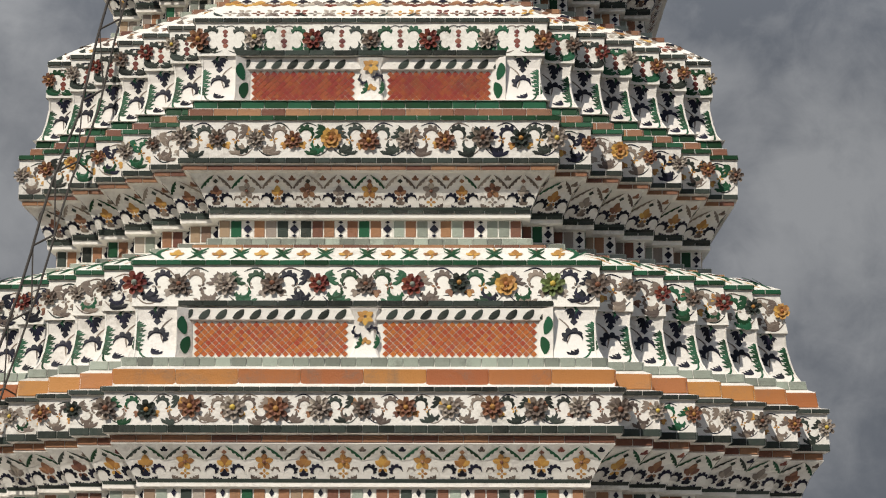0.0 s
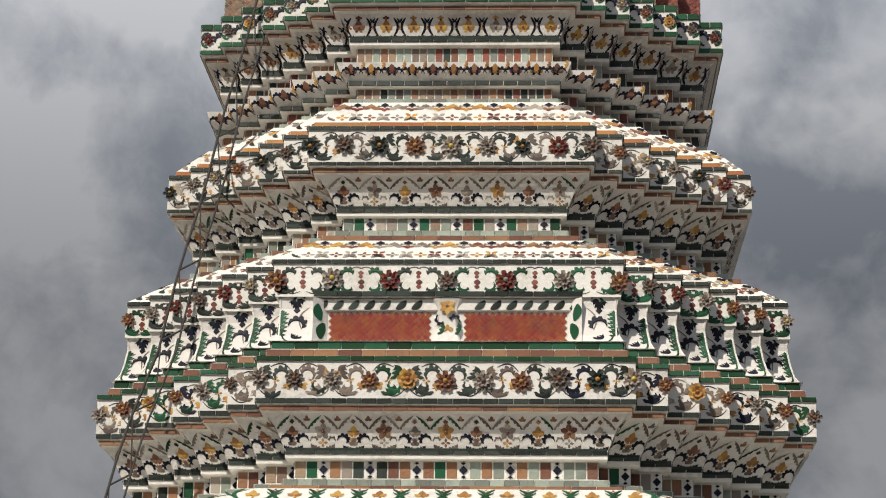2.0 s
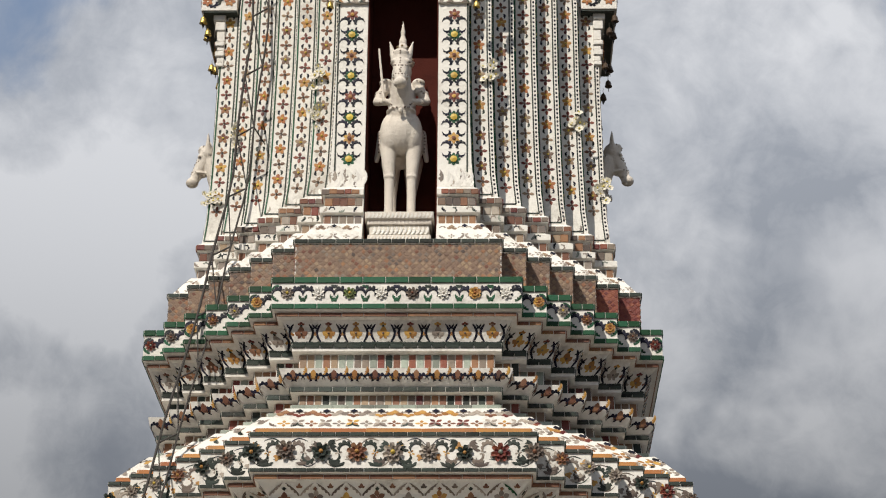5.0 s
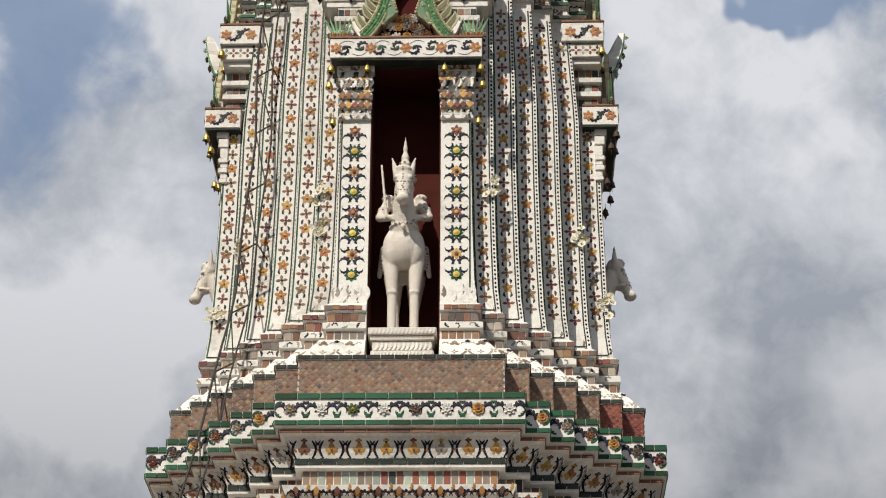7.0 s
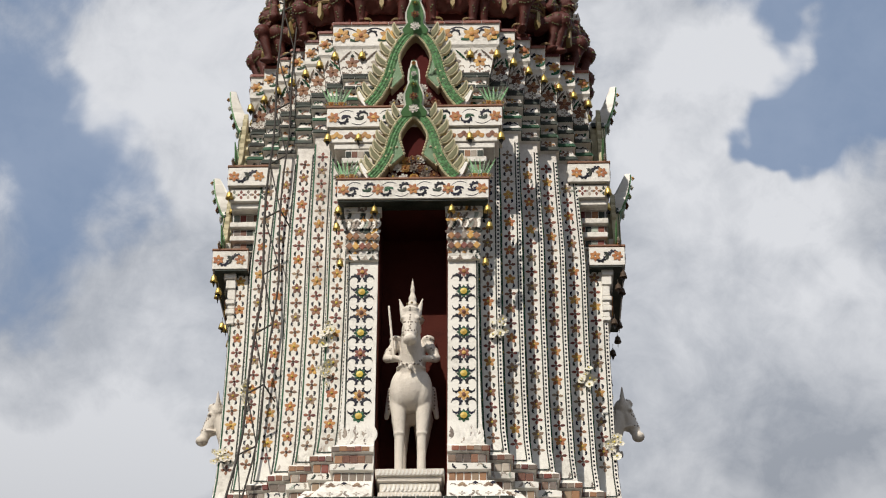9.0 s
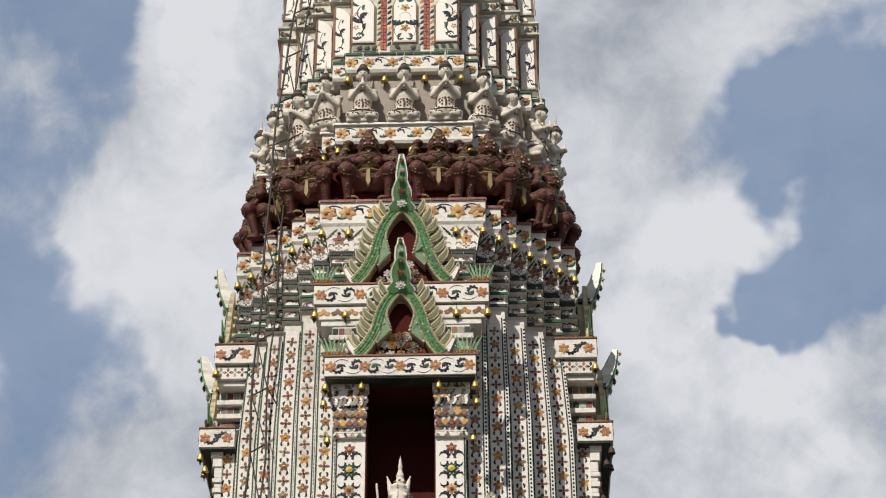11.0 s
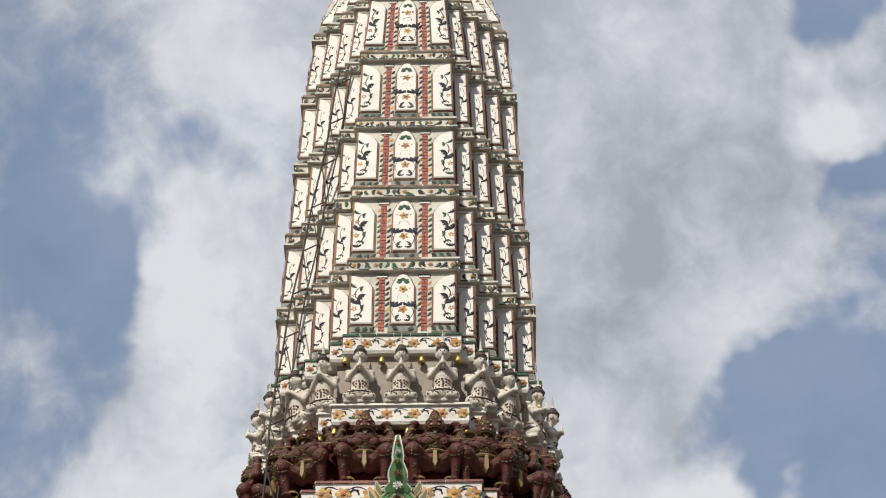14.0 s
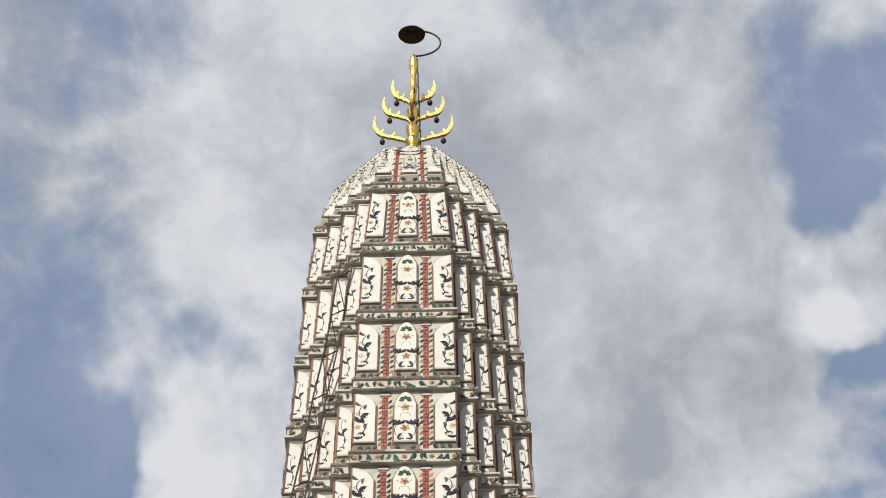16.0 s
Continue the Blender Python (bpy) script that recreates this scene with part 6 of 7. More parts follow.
for z0, z1, y1, x in ((15.74, 15.85, -2.35, 0.80), (15.95, 16.04, -2.36, 0.82), (16.14, 16.25, -2.37, 0.84), (16.36, 16.52, -2.40, 1.03)):
    for s in (-1, 1):
        face = EndWall(s * x, y1, -1.95, z0)
        for i in range(5):
            lay(cornice, ("umber", "dark_tile", "pale_green", "maroon", "taupe")[(i + int(z0 * 20)) % 5], TILE if z0 < 16.3 else CROSS4, face, face.hw * (-0.8 + 0.4 * i), (z1 - z0) / 2, 0.075 if z0 < 16.3 else 0.14, (z1 - z0) * 0.85, 0, 0, 0.014, clip=False)
# potted tufts of green blades on the beam ends
for s in (-1, 1):
    for z0, y, x in ((15.725, -2.50, 0.80), (16.857, -2.36, 0.97)):
        bm = bmesh.new()
        for i in range(7):
            a = (i - 3) * 0.16
            ribbon_solid(bm, [(s * x + (i - 3) * 0.022 + math.sin(a) * t * 0.26, z0 + 0.06 + t * 0.24) for t in (0, 0.5, 1)], [0.012, 0.014, 0.003], y - 0.01 - 0.004 * (i % 2), y + 0.006)
        part("tuft", bm, "gable_green", porch, "green porcelain blades")
        for i in range(5):
            fl = new("blossom", FLOWERS["amber" if i % 2 else "cream"])
            fl.parent = porch
            fl.matrix_basis = Matrix.Translation((s * x + (i - 2) * 0.06, y - 0.01, z0 + 0.05)) @ pose(0, 0, 0, 90, 0, 0) @ Matrix.Diagonal((0.10, 0.10, 0.12, 1))
for q in (1, 2, 3):
    copy_thing(porch, turn_of(q))

# ---- statues ----
def limb(bm, a, b, ra, rb, n=16):
    """A rounded tapering limb between two points."""
    a, b = Vector(a), Vector(b)
    d = b - a
    rot = d.to_track_quat("Z", "Y").to_matrix().to_4x4()
    L = d.length
    steps = [(-0.9, 0.35), (-0.5, 0.86), (0, 1.0)]
    prof = [(ra * k, ra * s) for s, k in steps] + [((ra + rb) / 2, L / 2)] + [(rb * k, L - rb * s) for s, k in reversed(steps)]
    made = lathe(bm, prof, n)
    bmesh.ops.transform(bm, matrix=Matrix.Translation(a) @ rot, verts=made)


def ball(bm, c, r, seg=24):
    made = bmesh.ops.create_uvsphere(bm, u_segments=seg, v_segments=16, radius=1.0)["verts"]
    bmesh.ops.transform(bm, matrix=Matrix.Translation(c) @ Matrix.Diagonal((*r, 1)), verts=made)


def statue_mesh(name, build, mat, voxel):
    """Blends the limbs of a figure into one carved mesh."""
    bm = bmesh.new()
    build(bm)
    bmesh.ops.recalc_face_normals(bm, faces=bm.faces[:])
    me = bpy.data.meshes.new(name)
    bm.to_mesh(me)
    bm.free()
    tmp = bpy.data.objects.new(name, me)
    scene.collection.objects.link(tmp)
    rm = tmp.modifiers.new("blend", "REMESH")
    rm.mode, rm.voxel_size, rm.use_smooth_shade = "VOXEL", voxel, True
    sm = tmp.modifiers.new("soften", "SMOOTH")
    sm.factor, sm.iterations = 0.5, 2
    dep = bpy.context.evaluated_depsgraph_get()
    done = bpy.data.meshes.new_from_object(tmp.evaluated_get(dep))
    bpy.data.objects.remove(tmp)
    done.materials.clear()
    done.polygons.foreach_set("use_smooth", [True] * len(done.polygons))
    done.materials.append(MATS[mat])
    done.name = name
    return done


def horse_rider(bm):
    for s in (-1, 1):
        limb(bm, (s * 0.128, -0.04, 0.0), (s * 0.128, -0.04, 0.07), 0.072, 0.056)
        limb(bm, (s * 0.128, -0.04, 0.05), (s * 0.128, -0.03, 0.56), 0.050, 0.056)
        ball(bm, (s * 0.128, -0.035, 0.57), (0.070, 0.066, 0.028))
        limb(bm, (s * 0.128, -0.03, 0.55), (s * 0.150, 0.02, 1.00), 0.060, 0.100)
        ball(bm, (s * 0.122, 0.03, 1.13), (0.128, 0.18, 0.27))
        limb(bm, (s * 0.11, 0.42, 0.0), (s * 0.11, 0.42, 0.5), 0.045, 0.05)
        limb(bm, (s * 0.11, 0.42, 0.5), (s * 0.13, 0.38, 0.95), 0.05, 0.12)
        limb(bm, (s * 0.085, -0.26, 2.00), (s * 0.135, -0.26, 2.20), 0.044, 0.010, 8)
        ball(bm, (s * 0.085, -0.36, 1.90), (0.028, 0.03, 0.026))
        limb(bm, (s * 0.18, 0.13, 1.82), (s * 0.290, 0.04, 1.57), 0.068, 0.050)
        limb(bm, (s * 0.290, 0.04, 1.57), (s * 0.15, -0.10, 1.50), 0.050, 0.038)
        ball(bm, (s * 0.19, 0.12, 1.85), (0.080, 0.08, 0.055))
        ball(bm, (s * 0.240, 0.085, 1.70), (0.074, 0.074, 0.020))
        limb(bm, (s * 0.24, 0.20, 1.24), (s * 0.29, 0.22, 0.90), 0.045, 0.03)
    ball(bm, (0, 0.03, 1.16), (0.225, 0.22, 0.28))
    ball(bm, (0, 0.28, 1.08), (0.25, 0.28, 0.23))
    limb(bm, (0, -0.01, 1.28), (0, -0.22, 1.84), 0.150, 0.105)
    ball(bm, (0, -0.05, 1.39), (0.180, 0.155, 0.030))
    ball(bm, (0, -0.23, 1.33), (0.03, 0.03, 0.04))
    limb(bm, (0, -0.26, 1.97), (0, -0.43, 1.60), 0.112, 0.060)
    ball(bm, (0, -0.27, 1.96), (0.122, 0.11, 0.12))
    ball(bm, (0, -0.45, 1.57), (0.080, 0.080, 0.066))
    ball(bm, (0, -0.36, 1.68), (0.098, 0.095, 0.022))
    ball(bm, (0, -0.34, 2.02), (0.09, 0.05, 0.05))
    ball(bm, (0, 0.14, 1.60), (0.165, 0.12, 0.30))
    ball(bm, (0, 0.12, 2.00), (0.11, 0.115, 0.135))
    lathe(bm, [(0.125, 0), (0.150, 0.04), (0.09, 0.08), (0.105, 0.13), (0.065, 0.18), (0.08, 0.22), (0.045, 0.28), (0.052, 0.32), (0.024, 0.40), (0.030, 0.44), (0.006, 0.60)], 12, (0, 0.12, 2.08))
    limb(bm, (-0.20, -0.12, 1.50), (-0.27, -0.04, 2.22), 0.020, 0.016, 8)


def demon(bm):
    for s in (-1, 1):
        limb(bm, (s * 0.10, 0.0, 0.36), (s * 0.27, -0.18, 0.44), 0.112, 0.092)
        ball(bm, (s * 0.27, -0.20, 0.43), (0.108, 0.10, 0.115))
        limb(bm, (s * 0.27, -0.18, 0.38), (s * 0.24, -0.08, 0.04), 0.074, 0.045)
        ball(bm, (s * 0.23, -0.11, 0.03), (0.055, 0.11, 0.034))
        limb(bm, (s * 0.17, 0, 0.72), (s * 0.37, -0.06, 0.62), 0.082, 0.068)
        limb(bm, (s * 0.37, -0.06, 0.62), (s * 0.27, -0.05, 0.90), 0.064, 0.042)
        ball(bm, (s * 0.255, -0.05, 0.93), (0.07, 0.065, 0.05))
        ball(bm, (s * 0.10, -0.10, 0.63), (0.095, 0.07, 0.07))
        ball(bm, (s * 0.05, -0.20, 0.89), (0.03, 0.024, 0.020))
        ball(bm, (s * 0.125, -0.08, 0.87), (0.024, 0.03, 0.05))
        limb(bm, (s * 0.03, -0.145, 0.80), (s * 0.05, -0.155, 0.84), 0.012, 0.004, 6)
    ball(bm, (0, 0, 0.42), (0.20, 0.15, 0.15))
    limb(bm, (0, 0, 0.44), (0, 0, 0.70), 0.145, 0.185)
    ball(bm, (0, -0.09, 0.85), (0.122, 0.12, 0.118))
    ball(bm, (0, -0.20, 0.81), (0.085, 0.045, 0.035))
    ball(bm, (0, -0.22, 0.86), (0.03, 0.03, 0.024))
    lathe(bm, [(0.095, 0), (0.11, 0.03), (0.075, 0.05), (0.085, 0.08), (0.05, 0.12), (0.055, 0.15), (0.02, 0.20)], 10, (0, -0.08, 0.94))


DEMON = statue_mesh("demon_statue", demon, "demon_red", 0.017)


def trim_mesh():
    """Gilt belt, collar, chest straps, cuffs and headband of a guardian."""
    bm = bmesh.new()

    def ring(c, rx, ry, w, n=14, tilt=0.0):
        rows = []
        for z, k in ((-w, 1.0), (0, 1.10), (w, 1.0)):
            rows.append([bm.verts.new((c[0] + rx * k * math.cos(2 * math.pi * i / n), c[1] + ry * k * math.sin(2 * math.pi * i / n), c[2] + z + tilt * math.cos(2 * math.pi * i / n))) for i in range(n)])
        for a, b in zip(rows, rows[1:]):
            for i in range(n):
                bm.faces.new((a[i], a[(i + 1) % n], b[(i + 1) % n], b[i]))

    ring((0, 0, 0.47), 0.185, 0.165, 0.022)
    ring((0, 0, 0.76), 0.15, 0.15, 0.016)
    ring((0, 0, 0.62), 0.18, 0.175, 0.012, 14, 0.12)
    ring((0, 0, 0.62), 0.18, 0.175, 0.012, 14, -0.12)
    ring((0, -0.085, 0.935), 0.110, 0.112, 0.016)
    ring((0, -0.11, 0.785), 0.105, 0.115, 0.012)
    ring((0, 0, 0.55), 0.175, 0.16, 0.010)
    for s in (-1, 1):
        ring((s * 0.18, -0.06, 0.09), 0.065, 0.07, 0.015, 10)
        ring((s * 0.29, -0.05, 0.82), 0.058, 0.058, 0.014, 10)
        ring((s * 0.29, -0.06, 0.66), 0.080, 0.084, 0.016, 10)
        slab(bm, [(s * 0.25, 0.43), (s * 0.33, 0.43), (s * 0.29, 0.36)], -0.285, -0.22)
    slab(bm, [(-0.02, 0.46), (0.02, 0.46), (0.028, 0.28), (0, 0.22), (-0.028, 0.28)], -0.18, -0.12)
    slab(bm, [(-0.05, 0.78), (-0.03, 0.80), (0.03, 0.80), (0.05, 0.78), (0, 0.70)], -0.19, -0.165)
    me = bpy.data.meshes.new("gilt_trim")
    bmesh.ops.recalc_face_normals(bm, faces=bm.faces[:])
    bm.to_mesh(me)
    bm.free()
    return me


def with_trim(body, trim, trim_mat):
    """One mesh out of a body and its applied trim, each in its own colour."""
    bm = bmesh.new()
    bm.from_mesh(body)
    n = len(bm.faces)
    bm.from_mesh(trim)
    bm.faces.ensure_lookup_table()
    for f in bm.faces[n:]:
        f.material_index = len(body.materials)
    for f in bm.faces[:n]:
        f.smooth = f.material_index == 0
    me = bpy.data.meshes.new(body.name)
    bm.to_mesh(me)
    bm.free()
    for m in body.materials:
        me.materials.append(m)
    me.materials.append(MATS[trim_mat])
    return me


def bead_mesh(name, body, lines, r, n=0):
    """Rows of small cut beads along lines, each set on the nearest spot of the body."""
    bm = bmesh.new()
    skin = np.array([tuple(v.co) for v in body.vertices])
    for line in lines:
        pts = [Vector(p) for p in line]
        total = sum((b - a).length for a, b in zip(pts, pts[1:]))
        count = n or max(2, int(total / (2.6 * r)))
        for i in range(count):
            t = i / max(count - 1, 1) * (len(pts) - 1)
            j = min(int(t), len(pts) - 2)
            made = bmesh.ops.create_icosphere(bm, subdivisions=1, radius=r * rng.uniform(0.8, 1.15))["verts"]
            p = np.array(tuple(pts[j].lerp(pts[j + 1], t - j)))
            bmesh.ops.translate(bm, vec=Vector(skin[np.argmin(((skin - p) ** 2).sum(1))]), verts=made)
    me = bpy.data.meshes.new(name)
    bm.to_mesh(me)
    bm.free()
    return me


demon_body = DEMON
DEMON = with_trim(DEMON, trim_mesh(), "ochre_worn")
demon_lines = [[(-0.14, -0.205, 0.82), (-0.13, -0.215, 0.72), (0.13, -0.215, 0.72), (0.14, -0.205, 0.82)], [(-0.15, -0.19, 0.56), (0, -0.215, 0.50), (0.15, -0.19, 0.56)], [(0, -0.215, 0.70), (0, -0.21, 0.30)]]
for s in (-1, 1):
    demon_lines += [[(s * 0.14, -0.12, 0.80), (s * 0.25, -0.14, 0.70), (s * 0.38, -0.14, 0.63)], [(s * 0.42, -0.12, 0.62), (s * 0.37, -0.12, 0.78), (s * 0.31, -0.11, 0.90)], [(s * 0.06, -0.16, 0.36), (s * 0.20, -0.26, 0.31), (s * 0.33, -0.27, 0.34)], [(s * 0.24, -0.23, 0.22), (s * 0.30, -0.23, 0.10)]]
DEMON = with_trim(DEMON, bead_mesh("gilt_beads", demon_body, demon_lines, 0.012), "tooth_moss")
green_lines = [[(-0.10, -0.17, 0.97), (0, -0.20, 0.985), (0.10, -0.17, 0.97)], [(-0.08, -0.15, 1.03), (0.08, -0.15, 1.03)], [(-0.17, -0.19, 0.46), (0, -0.21, 0.45), (0.17, -0.19, 0.46)]]
for s in (-1, 1):
    green_lines += [[(s * 0.16, -0.10, 0.83), (s * 0.27, -0.10, 0.74), (s * 0.36, -0.09, 0.70)], [(s * 0.16, -0.22, 0.47), (s * 0.25, -0.27, 0.44), (s * 0.36, -0.26, 0.42)], [(s * 0.31, -0.11, 0.76), (s * 0.28, -0.11, 0.88)]]
DEMON = with_trim(DEMON, bead_mesh("glazed_beads", demon_body, green_lines, 0.013), "moss_green")
DEMON = with_trim(DEMON, bead_mesh("eyes", demon_body, [[(-0.05, -0.23, 0.90), (0.05, -0.23, 0.90)], [(-0.05, -0.25, 0.80), (0.05, -0.25, 0.80)]], 0.016, 2), "tooth_cream")


def place_ring(name, mesh, label, category, group, z, r_mid, a_mid, c, front_us, corner, size):
    d = c / STEPS
    for q in range(4):
        spots = [(u, -r_mid, 0.0) for u in front_us] + [(a_mid + k * d, -(r_mid - k * d), 15.0 * k) for k in corner]
        for x, y, ang in spots:
            ob = tagged(new(name, mesh), label, category, group)
            s = size * rng.uniform(0.97, 1.03)
            ob.matrix_world = BASE @ turn_of(q) @ Matrix.Translation((x, y, z)) @ pose(0, 0, 0, 0, 0, ang + rng.uniform(-4, 4)) @ Matrix.Diagonal((s, s, s, 1))


HORSE = statue_mesh("horse_statue", horse_rider, "statue_white", 0.013)
horse_body = HORSE
tack = [[(-0.15, -0.16, 1.46), (-0.08, -0.22, 1.38), (0.08, -0.22, 1.38), (0.15, -0.16, 1.46)], [(0, -0.24, 1.38), (0, -0.24, 1.28)], [(-0.12, -0.36, 1.86), (0, -0.42, 1.80), (0.12, -0.36, 1.86)], [(-0.10, -0.42, 1.70), (0, -0.48, 1.69), (0.10, -0.42, 1.70)], [(0, -0.42, 2.02), (0, -0.50, 1.72)], [(-0.10, -0.32, 2.04), (0.10, -0.32, 2.04)]]
for s in (-1, 1):
    tack += [[(s * 0.30, 0.05, 1.66), (s * 0.22, -0.02, 1.68)], [(s * 0.16, 0.0, 1.86), (s * 0.26, 0.08, 1.83)], [(s * 0.24, -0.05, 1.52), (s * 0.20, -0.02, 1.58)], [(s * 0.22, 0.06, 1.34), (s * 0.27, 0.14, 1.20), (s * 0.27, 0.20, 1.00)]]
HORSE = with_trim(HORSE, bead_mesh("carved_tack", horse_body, tack, 0.013), "taupe")
HORSE = with_trim(HORSE, bead_mesh("carved_crown", horse_body, [[(-0.13, 0.02, 2.12), (0, -0.04, 2.12), (0.13, 0.02, 2.12)], [(-0.10, 0.04, 2.22), (0, 0.0, 2.22), (0.10, 0.04, 2.22)], [(-0.07, 0.06, 2.31), (0.07, 0.06, 2.31)]], 0.016), "ochre_worn")
for q in range(4):
    ob = tagged(new("horse_statue", HORSE), "whitewashed stone horse statue with crowned rider on a niche pedestal", "statue", "niche statues")
    ob.matrix_world = BASE @ turn_of(q) @ Matrix.Translation((-0.01, -2.28, 11.905))
    bm = bmesh.new()
    for hw, y0, z0, z1 in ((0.385, -2.64, 11.532, 11.575), (0.355, -2.61, 11.575, 11.64), (0.335, -2.59, 11.64, 11.76), (0.36, -2.615, 11.76, 11.82), (0.385, -2.64, 11.82, 11.91)):
        box(bm, -hw, hw, y0, -1.68, z0, z1, 0.01)
    ped = part("pedestal", bm, "statue_white", None)
    tagged(ped, "whitewashed moulded pedestal under a horse statue", "pedestal", "statue pedestals")
    vs, fs = [], []
    for zz, yy, hw, tall, count in ((11.645, -2.592, 0.32, 0.105, 13), (11.825, -2.642, 0.37, 0.075, 17), (11.577, -2.612, 0.34, 0.055, 17)):
        for i in range(count):
            b = len(vs)
            sv, sf = moved(LEAF, -hw + (i + 0.35) * 2 * hw / count, zz, 0.0, tall)
            vs += [(x, yy - 0.004 - w * 0.14, h) for x, h, w in sv]
            fs += [tuple(b + k for k in f) for f in sf]
    tagged(mesh_object("leaf_relief", vs, fs, "porcelain", ped), kind="stuff")
    ped.matrix_world = BASE @ turn_of(q)


place_ring("demon_statue", DEMON, "dark red guardian statue with gilt trim holding up a ledge", "statue", "guardian statues", 18.262, 2.02, 0.97, 1.15, (-0.45, 0.45), (0.6, 2.5, 4.4), 1.04)


def kneeler(bm):
    for s in (-1, 1):
        limb(bm, (s * 0.09, 0.02, 0.15), (s * 0.165, -0.12, 0.11), 0.10, 0.070)
        limb(bm, (s * 0.165, -0.12, 0.09), (s * 0.08, -0.16, 0.08), 0.055, 0.045)
        limb(bm, (s * 0.135, 0, 0.60), (s * 0.170, -0.08, 0.44), 0.048, 0.042)
        limb(bm, (s * 0.170, -0.08, 0.44), (s * 0.02, -0.22, 0.585), 0.042, 0.028)
        ball(bm, (s * 0.15, 0, 0.61), (0.062, 0.058, 0.045))
        ball(bm, (s * 0.155, -0.045, 0.52), (0.058, 0.058, 0.018))
        ball(bm, (s * 0.088, -0.10, 0.80), (0.014, 0.025, 0.045))
    limb(bm, (0, -0.24, 0.57), (0, -0.23, 0.70), 0.034, 0.012, 8)
    limb(bm, (0, -0.03, 0.18), (0, -0.03, 0.56), 0.115, 0.140)
    ball(bm, (0, 0, 0.20), (0.20, 0.15, 0.12))
    ball(bm, (0, -0.11, 0.81), (0.076, 0.085, 0.104))
    limb(bm, (0, 0, 0.58), (0, -0.09, 0.74), 0.052, 0.042)
    ball(bm, (0, -0.195, 0.79), (0.014, 0.016, 0.026))
    lathe(bm, [(0.070, 0), (0.080, 0.02), (0.056, 0.04), (0.060, 0.06), (0.040, 0.09), (0.044, 0.115), (0.024, 0.16), (0.007, 0.36)], 12, (0, -0.12, 0.87))
    box(bm, -0.22, 0.22, -0.14, 0.14, -0.0, 0.06, 0.01)


KNEELER = statue_mesh("kneeling_statue", kneeler, "statue_worn", 0.0135)
bm = bmesh.new()
for c, rx, ry, w in (((0, 0, 0.655), 0.075, 0.075, 0.018), ((0, 0, 0.30), 0.125, 0.122, 0.02), ((0, -0.12, 0.885), 0.082, 0.086, 0.024), ((0, -0.12, 0.93), 0.064, 0.066, 0.014), ((0, -0.12, 0.97), 0.048, 0.048, 0.010), ((0, -0.02, 0.17), 0.215, 0.165, 0.014)):
    rows = [[bm.verts.new((c[0] + rx * k * math.cos(2 * math.pi * i / 14), c[1] + ry * k * math.sin(2 * math.pi * i / 14), c[2] + z)) for i in range(14)] for z, k in ((-w, 1.0), (0, 1.12), (w, 1.0))]
    for a, b in zip(rows, rows[1:]):
        for i in range(14):
            bm.faces.new((a[i], a[(i + 1) % 14], b[(i + 1) % 14], b[i]))
ktrim = bpy.data.meshes.new("figure_trim")
bm.to_mesh(ktrim)
bm.free()
figure_body = KNEELER
KNEELER = with_trim(KNEELER, ktrim, "taupe_dark")
skirt = [[(-0.16, -0.175, 0.335 - 0.05 * j), (-0.06, -0.195, 0.36 - 0.05 * j), (0.06, -0.195, 0.36 - 0.05 * j), (0.16, -0.175, 0.335 - 0.05 * j)] for j in range(3)]
KNEELER = with_trim(KNEELER, bead_mesh("skirt_pieces", figure_body, skirt, 0.017), "umber")
KNEELER = with_trim(KNEELER, bead_mesh("skirt_beads", figure_body, [[(-0.20, -0.20, 0.16), (-0.08, -0.23, 0.19)], [(0.08, -0.23, 0.19), (0.20, -0.20, 0.16)], [(-0.20, -0.17, 0.10), (-0.05, -0.20, 0.12)], [(0.05, -0.20, 0.12), (0.20, -0.17, 0.10)], [(0, -0.20, 0.34), (0, -0.22, 0.12)], [(-0.13, -0.12, 0.62), (0, -0.16, 0.50), (0.13, -0.12, 0.62)]], 0.015), "taupe_dark")
KNEELER = with_trim(KNEELER, bead_mesh("eyes", figure_body, [[(-0.032, -0.192, 0.825), (0.032, -0.192, 0.825)]], 0.011, 2), "ink")
place_ring("kneeling_statue", KNEELER, "white kneeling figure statue with pointed crown, palms joined", "statue", "kneeling figures", 19.622, 1.93, 0.82, 1.11, (-0.55, 0.0, 0.55), (1.1, 3.0, 4.9), 0.98)

# ---- bells ----
for q in range(4):
    # bells of the right-hand porch take the copy with painted-in shade
    for u in (-0.89, -0.46, 0.46, 0.89):
        hang_bell(spun(u, -2.57, 15.41, q), 0.20, 0.95, q == 1)
    for u in (-1.06, -0.68, 0.68, 1.06):
        hang_bell(spun(u, -2.41, 16.55, q), 0.22)
    for u in (-1.02, -0.68, 0.68, 1.02):
        hang_bell(spun(u, -2.20, 17.90, q), 0.22)
    for k in range(1, STEPS):
        d = cfun(17.9) / STEPS
        hang_bell(spun(1.03 + k * d, -(2.20 - k * d), 17.90, q), 0.22)
        d = cfun(19.4) / STEPS
        hang_bell(spun(0.88 + k * d, -(1.99 - k * d), 19.31, q), 0.20, 0.9)
    for u in (-0.86, 0.10, 0.86):
        hang_bell(spun(u, -1.99, 19.31, q), 0.20)
    for u in (-0.76, -0.27, 0.27, 0.76):
        hang_bell(spun(u, -1.86, 20.59, q), 0.20)
    for s in (-1, 1):
        hang_bell(spun(s * 0.91, -2.50, 15.22, q), 0.20, 0.9, q == 1)
        hang_bell(spun(s * 0.86, -2.44, 14.75, q), 0.20, 0.85, q == 1)

